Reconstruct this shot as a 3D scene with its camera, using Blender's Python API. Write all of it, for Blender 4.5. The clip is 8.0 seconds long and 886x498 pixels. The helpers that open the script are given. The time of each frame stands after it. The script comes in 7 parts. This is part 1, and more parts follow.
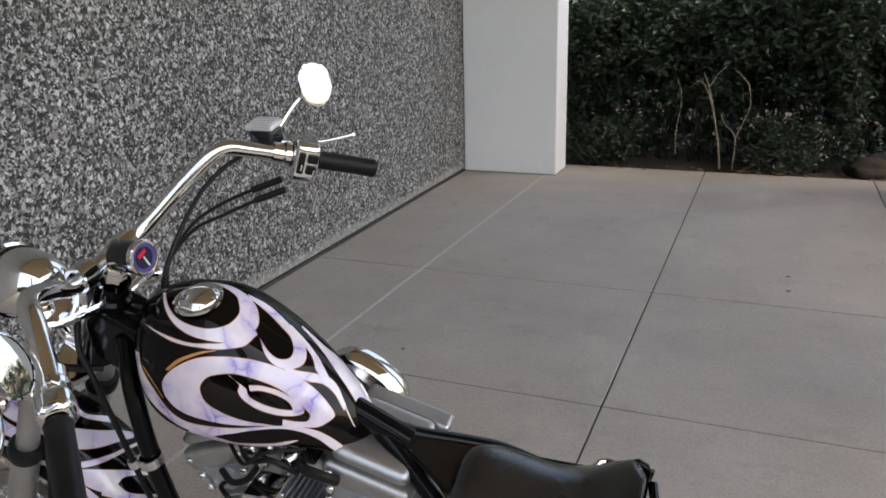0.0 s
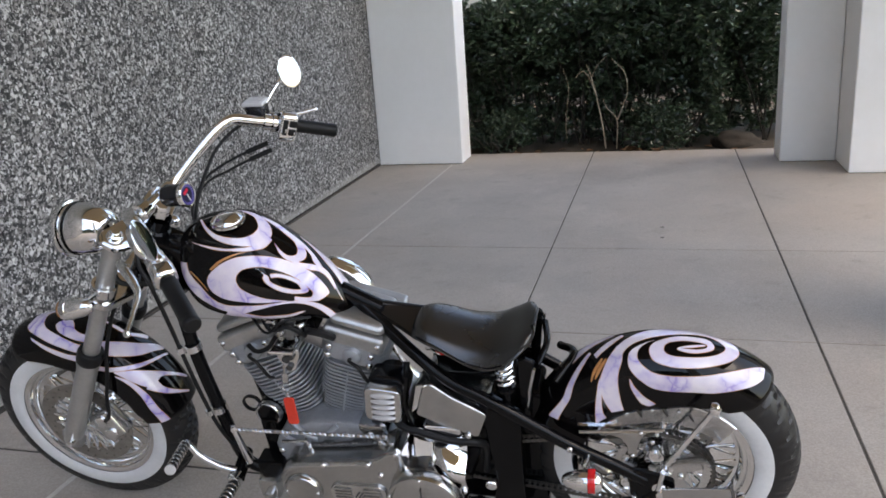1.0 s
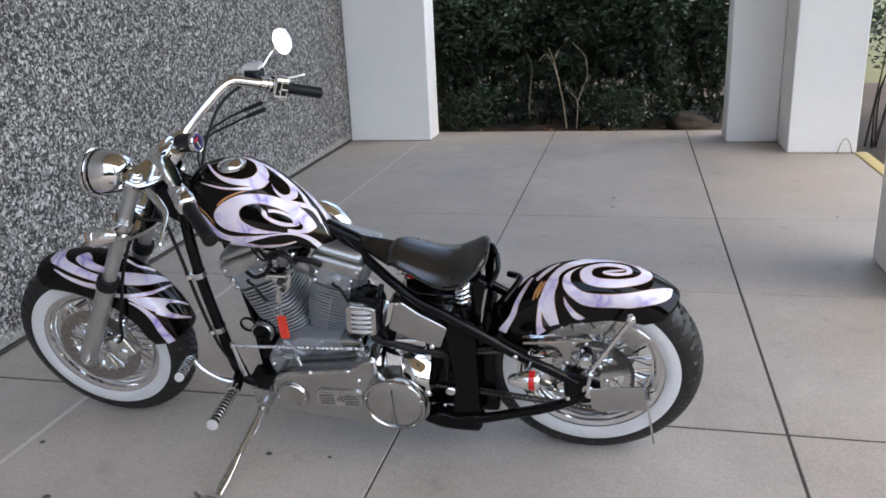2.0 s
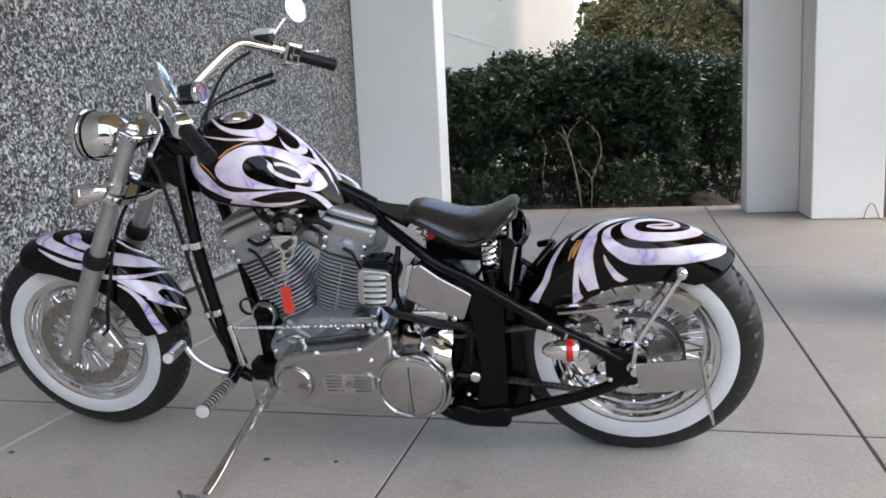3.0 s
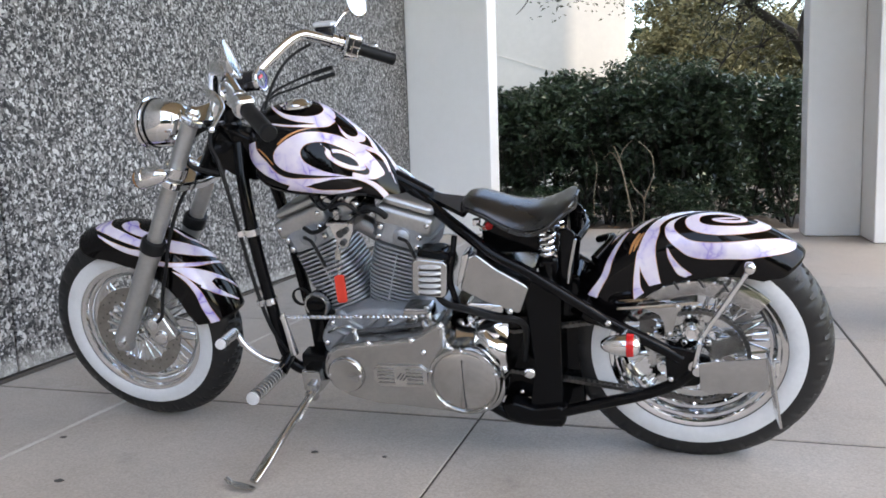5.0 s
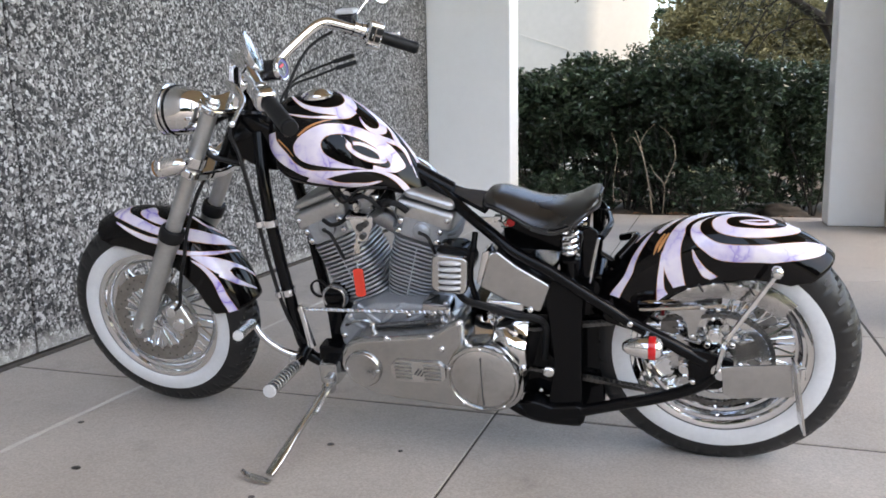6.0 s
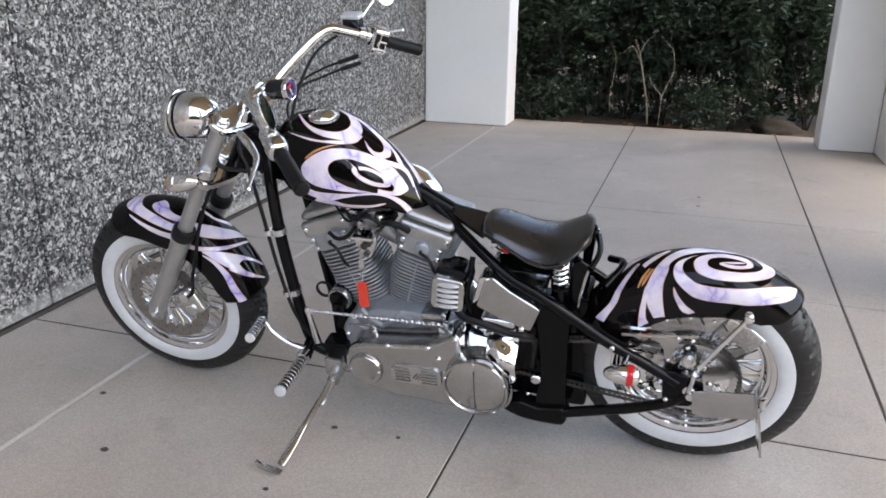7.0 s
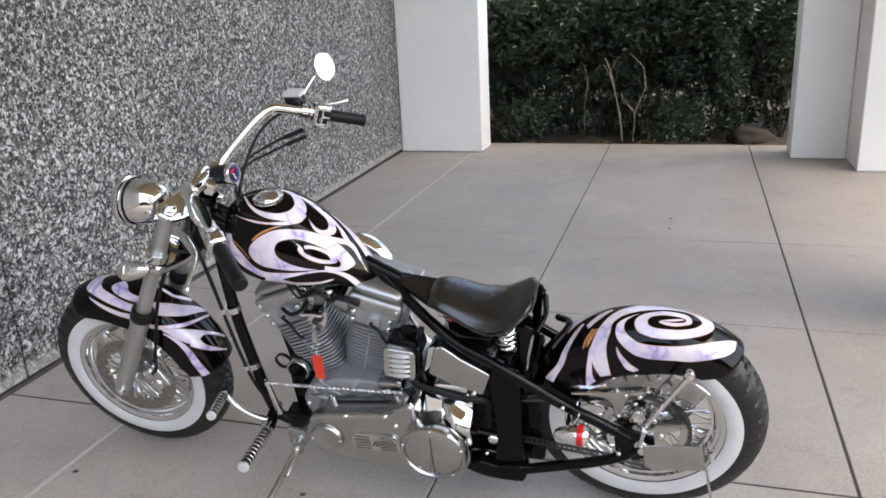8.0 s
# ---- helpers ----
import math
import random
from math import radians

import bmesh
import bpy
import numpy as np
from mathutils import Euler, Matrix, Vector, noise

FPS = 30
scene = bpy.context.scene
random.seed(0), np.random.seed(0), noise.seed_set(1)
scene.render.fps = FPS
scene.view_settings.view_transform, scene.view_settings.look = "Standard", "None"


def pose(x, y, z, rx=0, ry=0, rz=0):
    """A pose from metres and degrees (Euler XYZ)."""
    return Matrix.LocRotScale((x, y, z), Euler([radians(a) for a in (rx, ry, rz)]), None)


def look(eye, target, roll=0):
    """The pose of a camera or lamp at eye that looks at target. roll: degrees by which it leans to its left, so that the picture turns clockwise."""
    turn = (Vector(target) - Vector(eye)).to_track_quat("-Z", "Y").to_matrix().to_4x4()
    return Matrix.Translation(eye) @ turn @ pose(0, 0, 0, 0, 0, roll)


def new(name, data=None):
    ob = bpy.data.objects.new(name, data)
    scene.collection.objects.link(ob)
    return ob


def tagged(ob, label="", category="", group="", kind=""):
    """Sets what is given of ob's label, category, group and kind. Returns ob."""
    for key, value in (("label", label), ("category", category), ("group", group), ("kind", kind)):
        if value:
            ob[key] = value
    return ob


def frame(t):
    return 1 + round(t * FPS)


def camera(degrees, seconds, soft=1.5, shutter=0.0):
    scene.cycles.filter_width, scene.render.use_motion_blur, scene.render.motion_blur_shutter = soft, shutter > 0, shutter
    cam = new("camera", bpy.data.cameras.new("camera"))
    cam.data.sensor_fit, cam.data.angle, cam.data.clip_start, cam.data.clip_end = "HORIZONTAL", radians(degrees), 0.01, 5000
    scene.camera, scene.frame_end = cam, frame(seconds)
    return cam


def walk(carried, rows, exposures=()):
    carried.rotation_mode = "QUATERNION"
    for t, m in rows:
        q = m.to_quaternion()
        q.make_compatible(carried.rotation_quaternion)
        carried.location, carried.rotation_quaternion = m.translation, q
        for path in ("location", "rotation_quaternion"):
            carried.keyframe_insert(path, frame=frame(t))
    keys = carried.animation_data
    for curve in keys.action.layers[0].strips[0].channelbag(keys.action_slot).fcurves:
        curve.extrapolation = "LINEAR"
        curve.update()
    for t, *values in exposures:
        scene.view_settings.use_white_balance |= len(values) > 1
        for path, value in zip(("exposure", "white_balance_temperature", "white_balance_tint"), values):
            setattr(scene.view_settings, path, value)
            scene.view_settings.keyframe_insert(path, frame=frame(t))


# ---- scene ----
cam = camera(58.0, 8.0, 1.7)
PATH = [
    (0, (0.206, -0.667, 1.393), (-0.529, 1.096, 0.798), -1.5),
    (0.5, (0.337, -0.981, 1.388), (-0.338, 0.804, 0.79), -4.0),
    (0.8, (0.307, -1.178, 1.383), (-0.23, 0.691, 0.912), -3.3),
    (1, (0.354, -1.31, 1.389), (-0.176, 0.528, 0.805), -4.1),
    (1.5, (0.408, -1.557, 1.413), (-0.048, 0.341, 0.977), 0.4),
    (2, (0.453, -1.697, 1.384), (0.002, 0.149, 0.761), -2.8),
    (2.2, (0.416, -1.693, 1.366), (-0.034, 0.149, 0.728), -0.6),
    (3.3, (0.368, -1.562, 0.801), (-0.126, 0.36, 0.554), -3.8),
    (3.5, (0.377, -1.555, 0.793), (-0.13, 0.354, 0.478), -4.3),
    (4, (0.353, -1.575, 0.819), (-0.184, 0.337, 0.583), -1.5),
    (4.5, (0.347, -1.574, 0.831), (-0.154, 0.353, 0.643), -1.1),
    (5, (0.333, -1.581, 0.819), (-0.252, 0.315, 0.567), -1.9),
    (6.5, (0.307, -1.543, 0.958), (-0.327, 0.317, 0.589), -0.7),
    (7, (0.303, -1.587, 1.28), (-0.273, 0.219, 0.642), 0.7),
    (7.5, (0.349, -1.664, 1.43), (-0.155, 0.109, 0.655), -6.5),
    (8, (0.436, -1.541, 1.441), (-0.139, 0.274, 0.829), -2.8),
]
walk(cam, [(t, look(eye, target, roll)) for t, eye, target, roll in PATH], [(0, 1.92, 8350, 12), (0.5, 1.98, 8150, 12), (1, 2.12, 7850, 12), (2, 2.21, 7550, 11), (3.5, 2.38, 7650, 11), (5, 2.5, 7550, 11), (6.5, 2.53, 7850, 12), (7.5, 2.44, 7750, 12), (8, 2.48, 8050, 12)])

# ---- light ----
world = bpy.data.worlds.new("daylight")
scene.world = world
world.use_nodes = True
wn = world.node_tree
sky = wn.nodes.new("ShaderNodeTexSky")
sky.sky_type, sky.sun_disc = "NISHITA", False
sky.sun_elevation, sky.sun_rotation = radians(60), radians(108)
sky.dust_density, sky.ozone_density = 1.6, 1.0
wn.links.new(sky.outputs[0], wn.nodes["Background"].inputs[0])
wn.nodes["Background"].inputs[1].default_value = 0.15
sun = new("sun", bpy.data.lights.new("sun", "SUN"))
sun.data.energy, sun.data.angle, sun.data.color = 0.42, radians(40), (1.0, 0.96, 0.90)
sun.matrix_world = look((9.5, -3.1, 17.3), (0, 0, 0))


# ---- materials ----
def material(name):
    m = bpy.data.materials.new(name)
    m.use_nodes = True
    return m, m.node_tree, m.node_tree.nodes["Principled BSDF"]


def noise_node(nt, scale, detail=6.0, rough=0.55, coords="Object", offset=(0, 0, 0), stretch=(1, 1, 1)):
    tc = nt.nodes.new("ShaderNodeNewGeometry" if coords == "Position" else "ShaderNodeTexCoord")
    mp = nt.nodes.new("ShaderNodeMapping")
    mp.inputs["Location"].default_value = offset
    mp.inputs["Scale"].default_value = stretch
    n = nt.nodes.new("ShaderNodeTexNoise")
    n.inputs["Scale"].default_value, n.inputs["Detail"].default_value, n.inputs["Roughness"].default_value = scale, detail, rough
    nt.links.new(tc.outputs[coords], mp.inputs[0])
    nt.links.new(mp.outputs[0], n.inputs["Vector"])
    return n


def ramp(nt, fac, stops):
    r = nt.nodes.new("ShaderNodeValToRGB")
    while len(r.color_ramp.elements) < len(stops):
        r.color_ramp.elements.new(0.5)
    for e, (p, c) in zip(r.color_ramp.elements, stops):
        e.position, e.color = p, (*c, 1) if len(c) == 3 else c
    nt.links.new(fac, r.inputs[0])
    return r.outputs[0]


def grey(v):
    return (v, v, v)


def mix(nt, fac, a, b, kind="MIX"):
    m = nt.nodes.new("ShaderNodeMix")
    m.data_type, m.blend_type = "RGBA", kind
    for sock, val in ((m.inputs[0], fac), (m.inputs[6], a), (m.inputs[7], b)):
        if hasattr(val, "is_linked"):
            nt.links.new(val, sock)
        else:
            sock.default_value = val if isinstance(val, float) else (*val, 1)
    return m.outputs[2]


def bump(nt, bsdf, height, strength=0.3, distance=0.002, chain=None):
    b = nt.nodes.new("ShaderNodeBump")
    b.inputs["Strength"].default_value, b.inputs["Distance"].default_value = strength, distance
    nt.links.new(height, b.inputs["Height"])
    if chain is not None:
        nt.links.new(chain, b.inputs["Normal"])
    nt.links.new(b.outputs[0], bsdf.inputs["Normal"])
    return b.outputs[0]


def simple(name, dark, light, rough, metal=0.0, scale=30.0, bump_scale=0.0, bump_amount=0.1, rough_var=0.08, coat=0.0, gloss=0.5):
    """A surface with two scales of variation in colour and gloss."""
    m, nt, b = material(name)
    n1 = noise_node(nt, scale)
    n2 = noise_node(nt, scale * 7, 3.0)
    both = mix(nt, 0.35, n1.outputs[0], n2.outputs[0])
    nt.links.new(ramp(nt, both, [(0.3, dark), (0.7, light)]), b.inputs["Base Color"])
    nt.links.new(ramp(nt, n1.outputs[0], [(0.3, grey(max(0.02, rough - rough_var))), (0.75, grey(min(1, rough + rough_var)))]), b.inputs["Roughness"])
    b.inputs["Metallic"].default_value = metal
    b.inputs["Coat Weight"].default_value = coat
    b.inputs["Specular IOR Level"].default_value = gloss
    b.inputs["Coat Roughness"].default_value = 0.03
    if bump_scale:
        bump(nt, b, noise_node(nt, bump_scale, 4.0).outputs[0], bump_amount, 0.002)
    return m


CHROME = simple("chrome", (0.74, 0.74, 0.745), (0.86, 0.86, 0.865), 0.06, 1.0, 18, 0, 0, 0.035)
CHROME_WORN = simple("satin_chrome", (0.50, 0.50, 0.50), (0.68, 0.68, 0.67), 0.18, 1.0, 25, 60, 0.05, 0.08)
ALLOY = simple("cast_alloy", (0.33, 0.33, 0.335), (0.47, 0.47, 0.47), 0.40, 0.9, 22, 140, 0.10, 0.1)
BRUSHED = simple("brushed_fork_alloy", (0.43, 0.425, 0.415), (0.57, 0.565, 0.55), 0.34, 0.8, 14, 90, 0.05, 0.07)
ENGINE = simple("engine_grey", (0.31, 0.325, 0.345), (0.44, 0.458, 0.478), 0.40, 0.5, 20, 110, 0.30, 0.12)
BLACK_COAT = simple("black_powder_coat", (0.0022, 0.0022, 0.0024), (0.0045, 0.0045, 0.005), 0.11, 0.0, 20, 110, 0.02, 0.05, gloss=0.18)
RUBBER = simple("tyre_rubber", (0.005, 0.005, 0.0053), (0.013, 0.013, 0.0135), 0.44, 0.0, 24, 220, 0.2, 0.1, gloss=0.5)
GRIP = simple("grip_rubber", (0.006, 0.006, 0.0065), (0.012, 0.012, 0.0125), 0.45, 0.0, 30, 300, 0.15, gloss=0.22)
WHITE_RUBBER = simple("white_sidewall", (0.62, 0.62, 0.615), (0.74, 0.74, 0.735), 0.55, 0.0, 12, 150, 0.05)
LEATHER = simple("black_leather", (0.006, 0.006, 0.0062), (0.011, 0.0108, 0.0108), 0.27, 0.0, 5, 420, 0.08, 0.04, gloss=1.0)
GLOSS_BLACK = simple("black_lacquer", (0.002, 0.0017, 0.0018), (0.004, 0.0032, 0.0034), 0.05, 0.0, 9, 0, 0, 0.02, 0.5, gloss=0.0)
ROTOR = simple("brake_rotor_steel", (0.25, 0.235, 0.215), (0.42, 0.40, 0.37), 0.34, 0.9, 40, 200, 0.08)
RED_TAG = simple("red_plastic", (0.62, 0.035, 0.018), (0.74, 0.055, 0.028), 0.38, 0.0, 40, 200, 0.05)
RED_RING = simple("red_lens", (0.45, 0.01, 0.015), (0.60, 0.02, 0.02), 0.12, 0.0, 40, 0, 0, 0.03)
AMBER = simple("amber_lens", (0.36, 0.16, 0.06), (0.48, 0.24, 0.10), 0.10, 0.0, 40, 0, 0, 0.03)
PINLINE = simple("orange_pinline", (0.42, 0.15, 0.045), (0.70, 0.32, 0.12), 0.08, 0.0, 22, 0, 0, 0.02, 1.0)
STICKER = simple("dark_print", (0.02, 0.02, 0.02), (0.04, 0.04, 0.04), 0.4)
GAUGE_FACE = simple("gauge_face", (0.012, 0.012, 0.03), (0.03, 0.03, 0.07), 0.12, 0.0, 20)
GAUGE_RING = simple("gauge_ring_violet", (0.055, 0.045, 0.17), (0.10, 0.085, 0.26), 0.15, 0.0, 30)
BRIGHT_ALLOY = simple("bright_satin_alloy", (0.62, 0.62, 0.62), (0.78, 0.78, 0.78), 0.42, 0.45, 30, 160, 0.05)
GLOSS_PANEL = simple("gloss_black_panel", (0.004, 0.004, 0.0045), (0.008, 0.008, 0.009), 0.24, 0.0, 14, 0, 0, 0.03, 0.3, gloss=0.55)
RESERVOIR = simple("smoked_reservoir", (0.006, 0.006, 0.008), (0.014, 0.014, 0.018), 0.08, 0.0, 18, 0, 0, 0.03)
GAUGE_RED = simple("gauge_red", (0.55, 0.02, 0.05), (0.65, 0.03, 0.06), 0.2)
RIPPLED = simple("rippled_chrome", (0.50, 0.50, 0.50), (0.74, 0.74, 0.74), 0.07, 1.0, 20, 26, 0.5, 0.03)
POLISHED = simple("polished_alloy", (0.42, 0.42, 0.415), (0.56, 0.56, 0.55), 0.19, 1.0, 12, 60, 0.05, 0.08)
CHAIN = simple("oiled_chain_steel", (0.07, 0.068, 0.065), (0.20, 0.195, 0.185), 0.34, 0.9, 60)
CREAM = simple("cream_tube", (0.50, 0.42, 0.34), (0.62, 0.54, 0.45), 0.22, 0.7, 20)


def pearl_paint():
    """White pearl with faint violet lightning veins under clear lacquer."""
    m, nt, b = material("pearl_white_paint")
    warp = noise_node(nt, 9, 4.0)
    tc = nt.nodes.new("ShaderNodeTexCoord")
    add = nt.nodes.new("ShaderNodeMix")
    add.data_type, add.blend_type = "RGBA", "LINEAR_LIGHT"
    add.inputs[0].default_value = 0.055
    nt.links.new(tc.outputs["Object"], add.inputs[6])
    nt.links.new(warp.outputs["Color"], add.inputs[7])
    v = nt.nodes.new("ShaderNodeTexVoronoi")
    v.feature = "DISTANCE_TO_EDGE"
    v.inputs["Scale"].default_value = 13
    nt.links.new(add.outputs[2], v.inputs["Vector"])
    vein = ramp(nt, v.outputs["Distance"], [(0.0, grey(1.0)), (0.035, grey(0.5)), (0.22, grey(0))])
    cloud = ramp(nt, noise_node(nt, 7, 5.0, offset=(3, 1, 7)).outputs[0], [(0.44, grey(0)), (0.58, grey(1.0))])
    amount = mix(nt, 1.0, vein, cloud, "MULTIPLY")
    base = ramp(nt, noise_node(nt, 12, 5.0).outputs[0], [(0.35, (0.70, 0.62, 0.75)), (0.65, (0.86, 0.79, 0.83))])
    nt.links.new(mix(nt, amount, base, (0.20, 0.13, 0.56)), b.inputs["Base Color"])
    b.inputs["Roughness"].default_value = 0.22
    b.inputs["Coat Weight"].default_value = 1.0
    b.inputs["Coat Roughness"].default_value = 0.03
    return m


PEARL = pearl_paint()


def aggregate():
    """Exposed grey pebbles in cement."""
    m, nt, b = material("exposed_aggregate")
    tc = nt.nodes.new("ShaderNodeTexCoord")
    cols, hts = [], []
    for scale, off in ((58.0, 0.0), (104.0, 4.3)):
        mp = nt.nodes.new("ShaderNodeMapping")
        mp.inputs["Location"].default_value = (off, off, off)
        nt.links.new(tc.outputs["Object"], mp.inputs[0])
        v = nt.nodes.new("ShaderNodeTexVoronoi")
        v.inputs["Scale"].default_value = scale
        nt.links.new(mp.outputs[0], v.inputs["Vector"])
        sep = nt.nodes.new("ShaderNodeSeparateColor")
        nt.links.new(v.outputs["Color"], sep.inputs[0])
        cols.append(ramp(nt, sep.outputs[0], [(0.0, grey(0.014)), (0.30, grey(0.038)), (0.52, (0.160, 0.150, 0.142)), (0.78, (0.365, 0.346, 0.332)), (1.0, (0.74, 0.72, 0.70))]))
        hts.append(ramp(nt, v.outputs["Distance"], [(0.0, grey(1)), (0.55, grey(0))]))
    pick = ramp(nt, noise_node(nt, 45, 3.0).outputs[0], [(0.47, grey(0)), (0.53, grey(1))])
    col = mix(nt, pick, cols[0], cols[1])
    ht = mix(nt, pick, hts[0], hts[1])
    dirt = ramp(nt, noise_node(nt, 1.6, 6.0, stretch=(1, 1, 0.5)).outputs[0], [(0.3, grey(0.78)), (0.7, grey(1.02))])
    col = mix(nt, 1.0, col, dirt, "MULTIPLY")
    geo = nt.nodes.new("ShaderNodeNewGeometry")
    sep = nt.nodes.new("ShaderNodeSeparateXYZ")
    nt.links.new(geo.outputs["Position"], sep.inputs[0])
    wob = nt.nodes.new("ShaderNodeMath")
    wob.operation = "MULTIPLY_ADD"
    wob.inputs[1].default_value = -0.11
    nt.links.new(noise_node(nt, 6, 6.0, 0.7).outputs[0], wob.inputs[0])
    nt.links.new(sep.outputs[2], wob.inputs[2])
    dust = ramp(nt, wob.outputs[0], [(0.0, grey(0.6)), (0.04, grey(0.0))])
    nt.links.new(mix(nt, dust, col, (0.42, 0.40, 0.37)), b.inputs["Base Color"])
    b.inputs["Roughness"].default_value = 0.72
    bump(nt, b, ht, 0.8, 0.006)
    return m


AGGREGATE = aggregate()


def concrete():
    """Broom-finished tan concrete, each slab a little different."""
    m, nt, b = material("tan_concrete")
    info = nt.nodes.new("ShaderNodeObjectInfo")
    tcw = noise_node(nt, 1.7, 8.0, 0.62, "Position")
    fine = noise_node(nt, 160, 4.0, 0.55, "Position")
    base = ramp(nt, tcw.outputs[0], [(0.28, (0.335, 0.302, 0.266)), (0.5, (0.412, 0.374, 0.331)), (0.75, (0.476, 0.437, 0.390))])
    warm = mix(nt, ramp(nt, noise_node(nt, 0.55, 5.0, 0.55, "Position", (5, 2, 0)).outputs[0], [(0.45, grey(0)), (0.72, grey(0.55))]), base, (0.430, 0.345, 0.270))
    slab = ramp(nt, info.outputs["Random"], [(0.0, grey(0.995)), (1.0, grey(1.0))])
    col = mix(nt, 1.0, warm, slab, "MULTIPLY")
    grain = ramp(nt, fine.outputs[0], [(0.3, grey(0.80)), (0.7, grey(1.12))])
    col = mix(nt, 1.0, col, grain, "MULTIPLY")
    spot = ramp(nt, noise_node(nt, 5, 5.0, 0.7, "Position", (9, 4, 2)).outputs[0], [(0.57, grey(1)), (0.74, grey(0.80))])
    col = mix(nt, 1.0, col, spot, "MULTIPLY")
    scuff = ramp(nt, noise_node(nt, 2.6, 7.0, 0.72, "Position", (1, 7, 3), (1, 0.6, 1)).outputs[0], [(0.55, grey(1)), (0.72, grey(1.14))])
    col = mix(nt, 1.0, col, scuff, "MULTIPLY")
    nt.links.new(col, b.inputs["Base Color"])
    nt.links.new(ramp(nt, tcw.outputs[0], [(0.3, grey(0.5)), (0.7, grey(0.72))]), b.inputs["Roughness"])
    bump(nt, b, fine.outputs[0], 0.15, 0.001)
    return m


CONCRETE = concrete()
STUCCO = simple("white_stucco", (0.85, 0.832, 0.805), (0.90, 0.882, 0.858), 0.8, 0.0, 2.2, 130, 0.25, 0.05)
# white stucco with the far wall's shade put into its colour
SHADED_FAR_STUCCO = simple("shaded_far_stucco", (0.42, 0.395, 0.355), (0.48, 0.455, 0.41), 0.85, 0.0, 1.2, 40, 0.2, 0.05)
SOFFIT = simple("tan_soffit", (0.58, 0.44, 0.31), (0.66, 0.52, 0.38), 0.8, 0.0, 2.0, 60, 0.2)
JOINT = simple("dark_joint", (0.032, 0.028, 0.024), (0.085, 0.074, 0.064), 0.9, 0.0, 30, 120, 0.3)
SEALANT = simple("pale_sealant", (0.46, 0.43, 0.39), (0.60, 0.57, 0.52), 0.85, 0.0, 30, 120, 0.3)
SOIL = simple("garden_soil", (0.035, 0.025, 0.018), (0.085, 0.062, 0.042), 0.95, 0.0, 9, 60, 0.8)
GRASS = simple("dry_lawn", (0.07, 0.08, 0.03), (0.16, 0.15, 0.07), 0.95, 0.0, 3, 60, 0.8)
YELLOW = simple("yellow_kerb_paint", (0.52, 0.40, 0.16), (0.66, 0.54, 0.27), 0.7, 0.0, 14, 90, 0.3)
BARK = simple("dark_bark", (0.011, 0.009, 0.007), (0.036, 0.029, 0.023), 0.9, 0.0, 14, 60, 0.8)
PALE_TWIG = simple("pale_dead_twig", (0.22, 0.17, 0.12), (0.40, 0.33, 0.25), 0.85, 0.0, 25, 80, 0.4)
STONE = simple("garden_stone", (0.022, 0.017, 0.013), (0.052, 0.041, 0.031), 0.85, 0.0, 6, 40, 0.8)
SPOT = simple("oil_spot", (0.03, 0.028, 0.025), (0.06, 0.055, 0.05), 0.5, 0.0, 40)


def foliage(name, dark, light, rough=0.42, through_light=0.12):
    m, nt, b = material(name)
    geo = nt.nodes.new("ShaderNodeNewGeometry")
    n = noise_node(nt, 2.5, 4.0)
    both = mix(nt, 0.45, geo.outputs["Random Per Island"], n.outputs[0])
    nt.links.new(ramp(nt, both, [(0.2, dark), (0.8, light)]), b.inputs["Base Color"])
    b.inputs["Roughness"].default_value = rough
    b.inputs["Transmission Weight"].default_value = 0.0
    tr = nt.nodes.new("ShaderNodeBsdfTranslucent")
    tr.inputs[0].default_value = (*light, 1)
    mx = nt.nodes.new("ShaderNodeMixShader")
    mx.inputs[0].default_value = through_light
    out = nt.nodes["Material Output"]
    nt.links.new(b.outputs[0], mx.inputs[1])
    nt.links.new(tr.outputs[0], mx.inputs[2])
    nt.links.new(mx.outputs[0], out.inputs[0])
    return m


HEDGE_LEAF = foliage("hedge_leaf", (0.010, 0.023, 0.013), (0.067, 0.105, 0.058), 0.30, 0.08)
TREE_LEAF = foliage("tree_leaf", (0.060, 0.060, 0.030), (0.25, 0.235, 0.125), 0.6, 0.45)
OAK_LEAF = foliage("oak_leaf", (0.012, 0.016, 0.008), (0.060, 0.066, 0.030), 0.4, 0.15)
DRY_LEAF = foliage("dry_leaf", (0.16, 0.07, 0.03), (0.34, 0.17, 0.08), 0.6)

m_glass, _, b_glass = material("headlight_glass")
b_glass.inputs["Transmission Weight"].default_value = 1.0
b_glass.inputs["Roughness"].default_value = 0.02
GLASS = m_glass
m_mir, _, b_mir = material("mirror_glass")
b_mir.inputs["Metallic"].default_value = 1.0
b_mir.inputs["Base Color"].default_value = (0.52, 0.545, 0.59, 1)
b_mir.inputs["Roughness"].default_value = 0.01
MIRROR = m_mir


# ---- mesh helpers ----
BEVELLED = set()


def mesh_object(name, bm, mat, parent=None, label="", smooth=40):
    me = bpy.data.meshes.new(name)
    rounded = id(bm) in BEVELLED
    BEVELLED.discard(id(bm))
    bm.normal_update()
    bm.to_mesh(me)
    bm.free()
    me.materials.append(mat)
    if smooth:
        me.shade_smooth()
        me.set_sharp_from_angle(angle=radians(smooth))
    ob = new(name, me)
    if rounded and smooth:
        ob.modifiers.new("flat_faces", "WEIGHTED_NORMAL").keep_sharp = True
    if parent is not None:
        ob.parent = parent
    if label:
        tagged(ob, label)
    return ob


def part(name, bm, mat, parent, label=""):
    return mesh_object(name, bm, mat, parent, label)


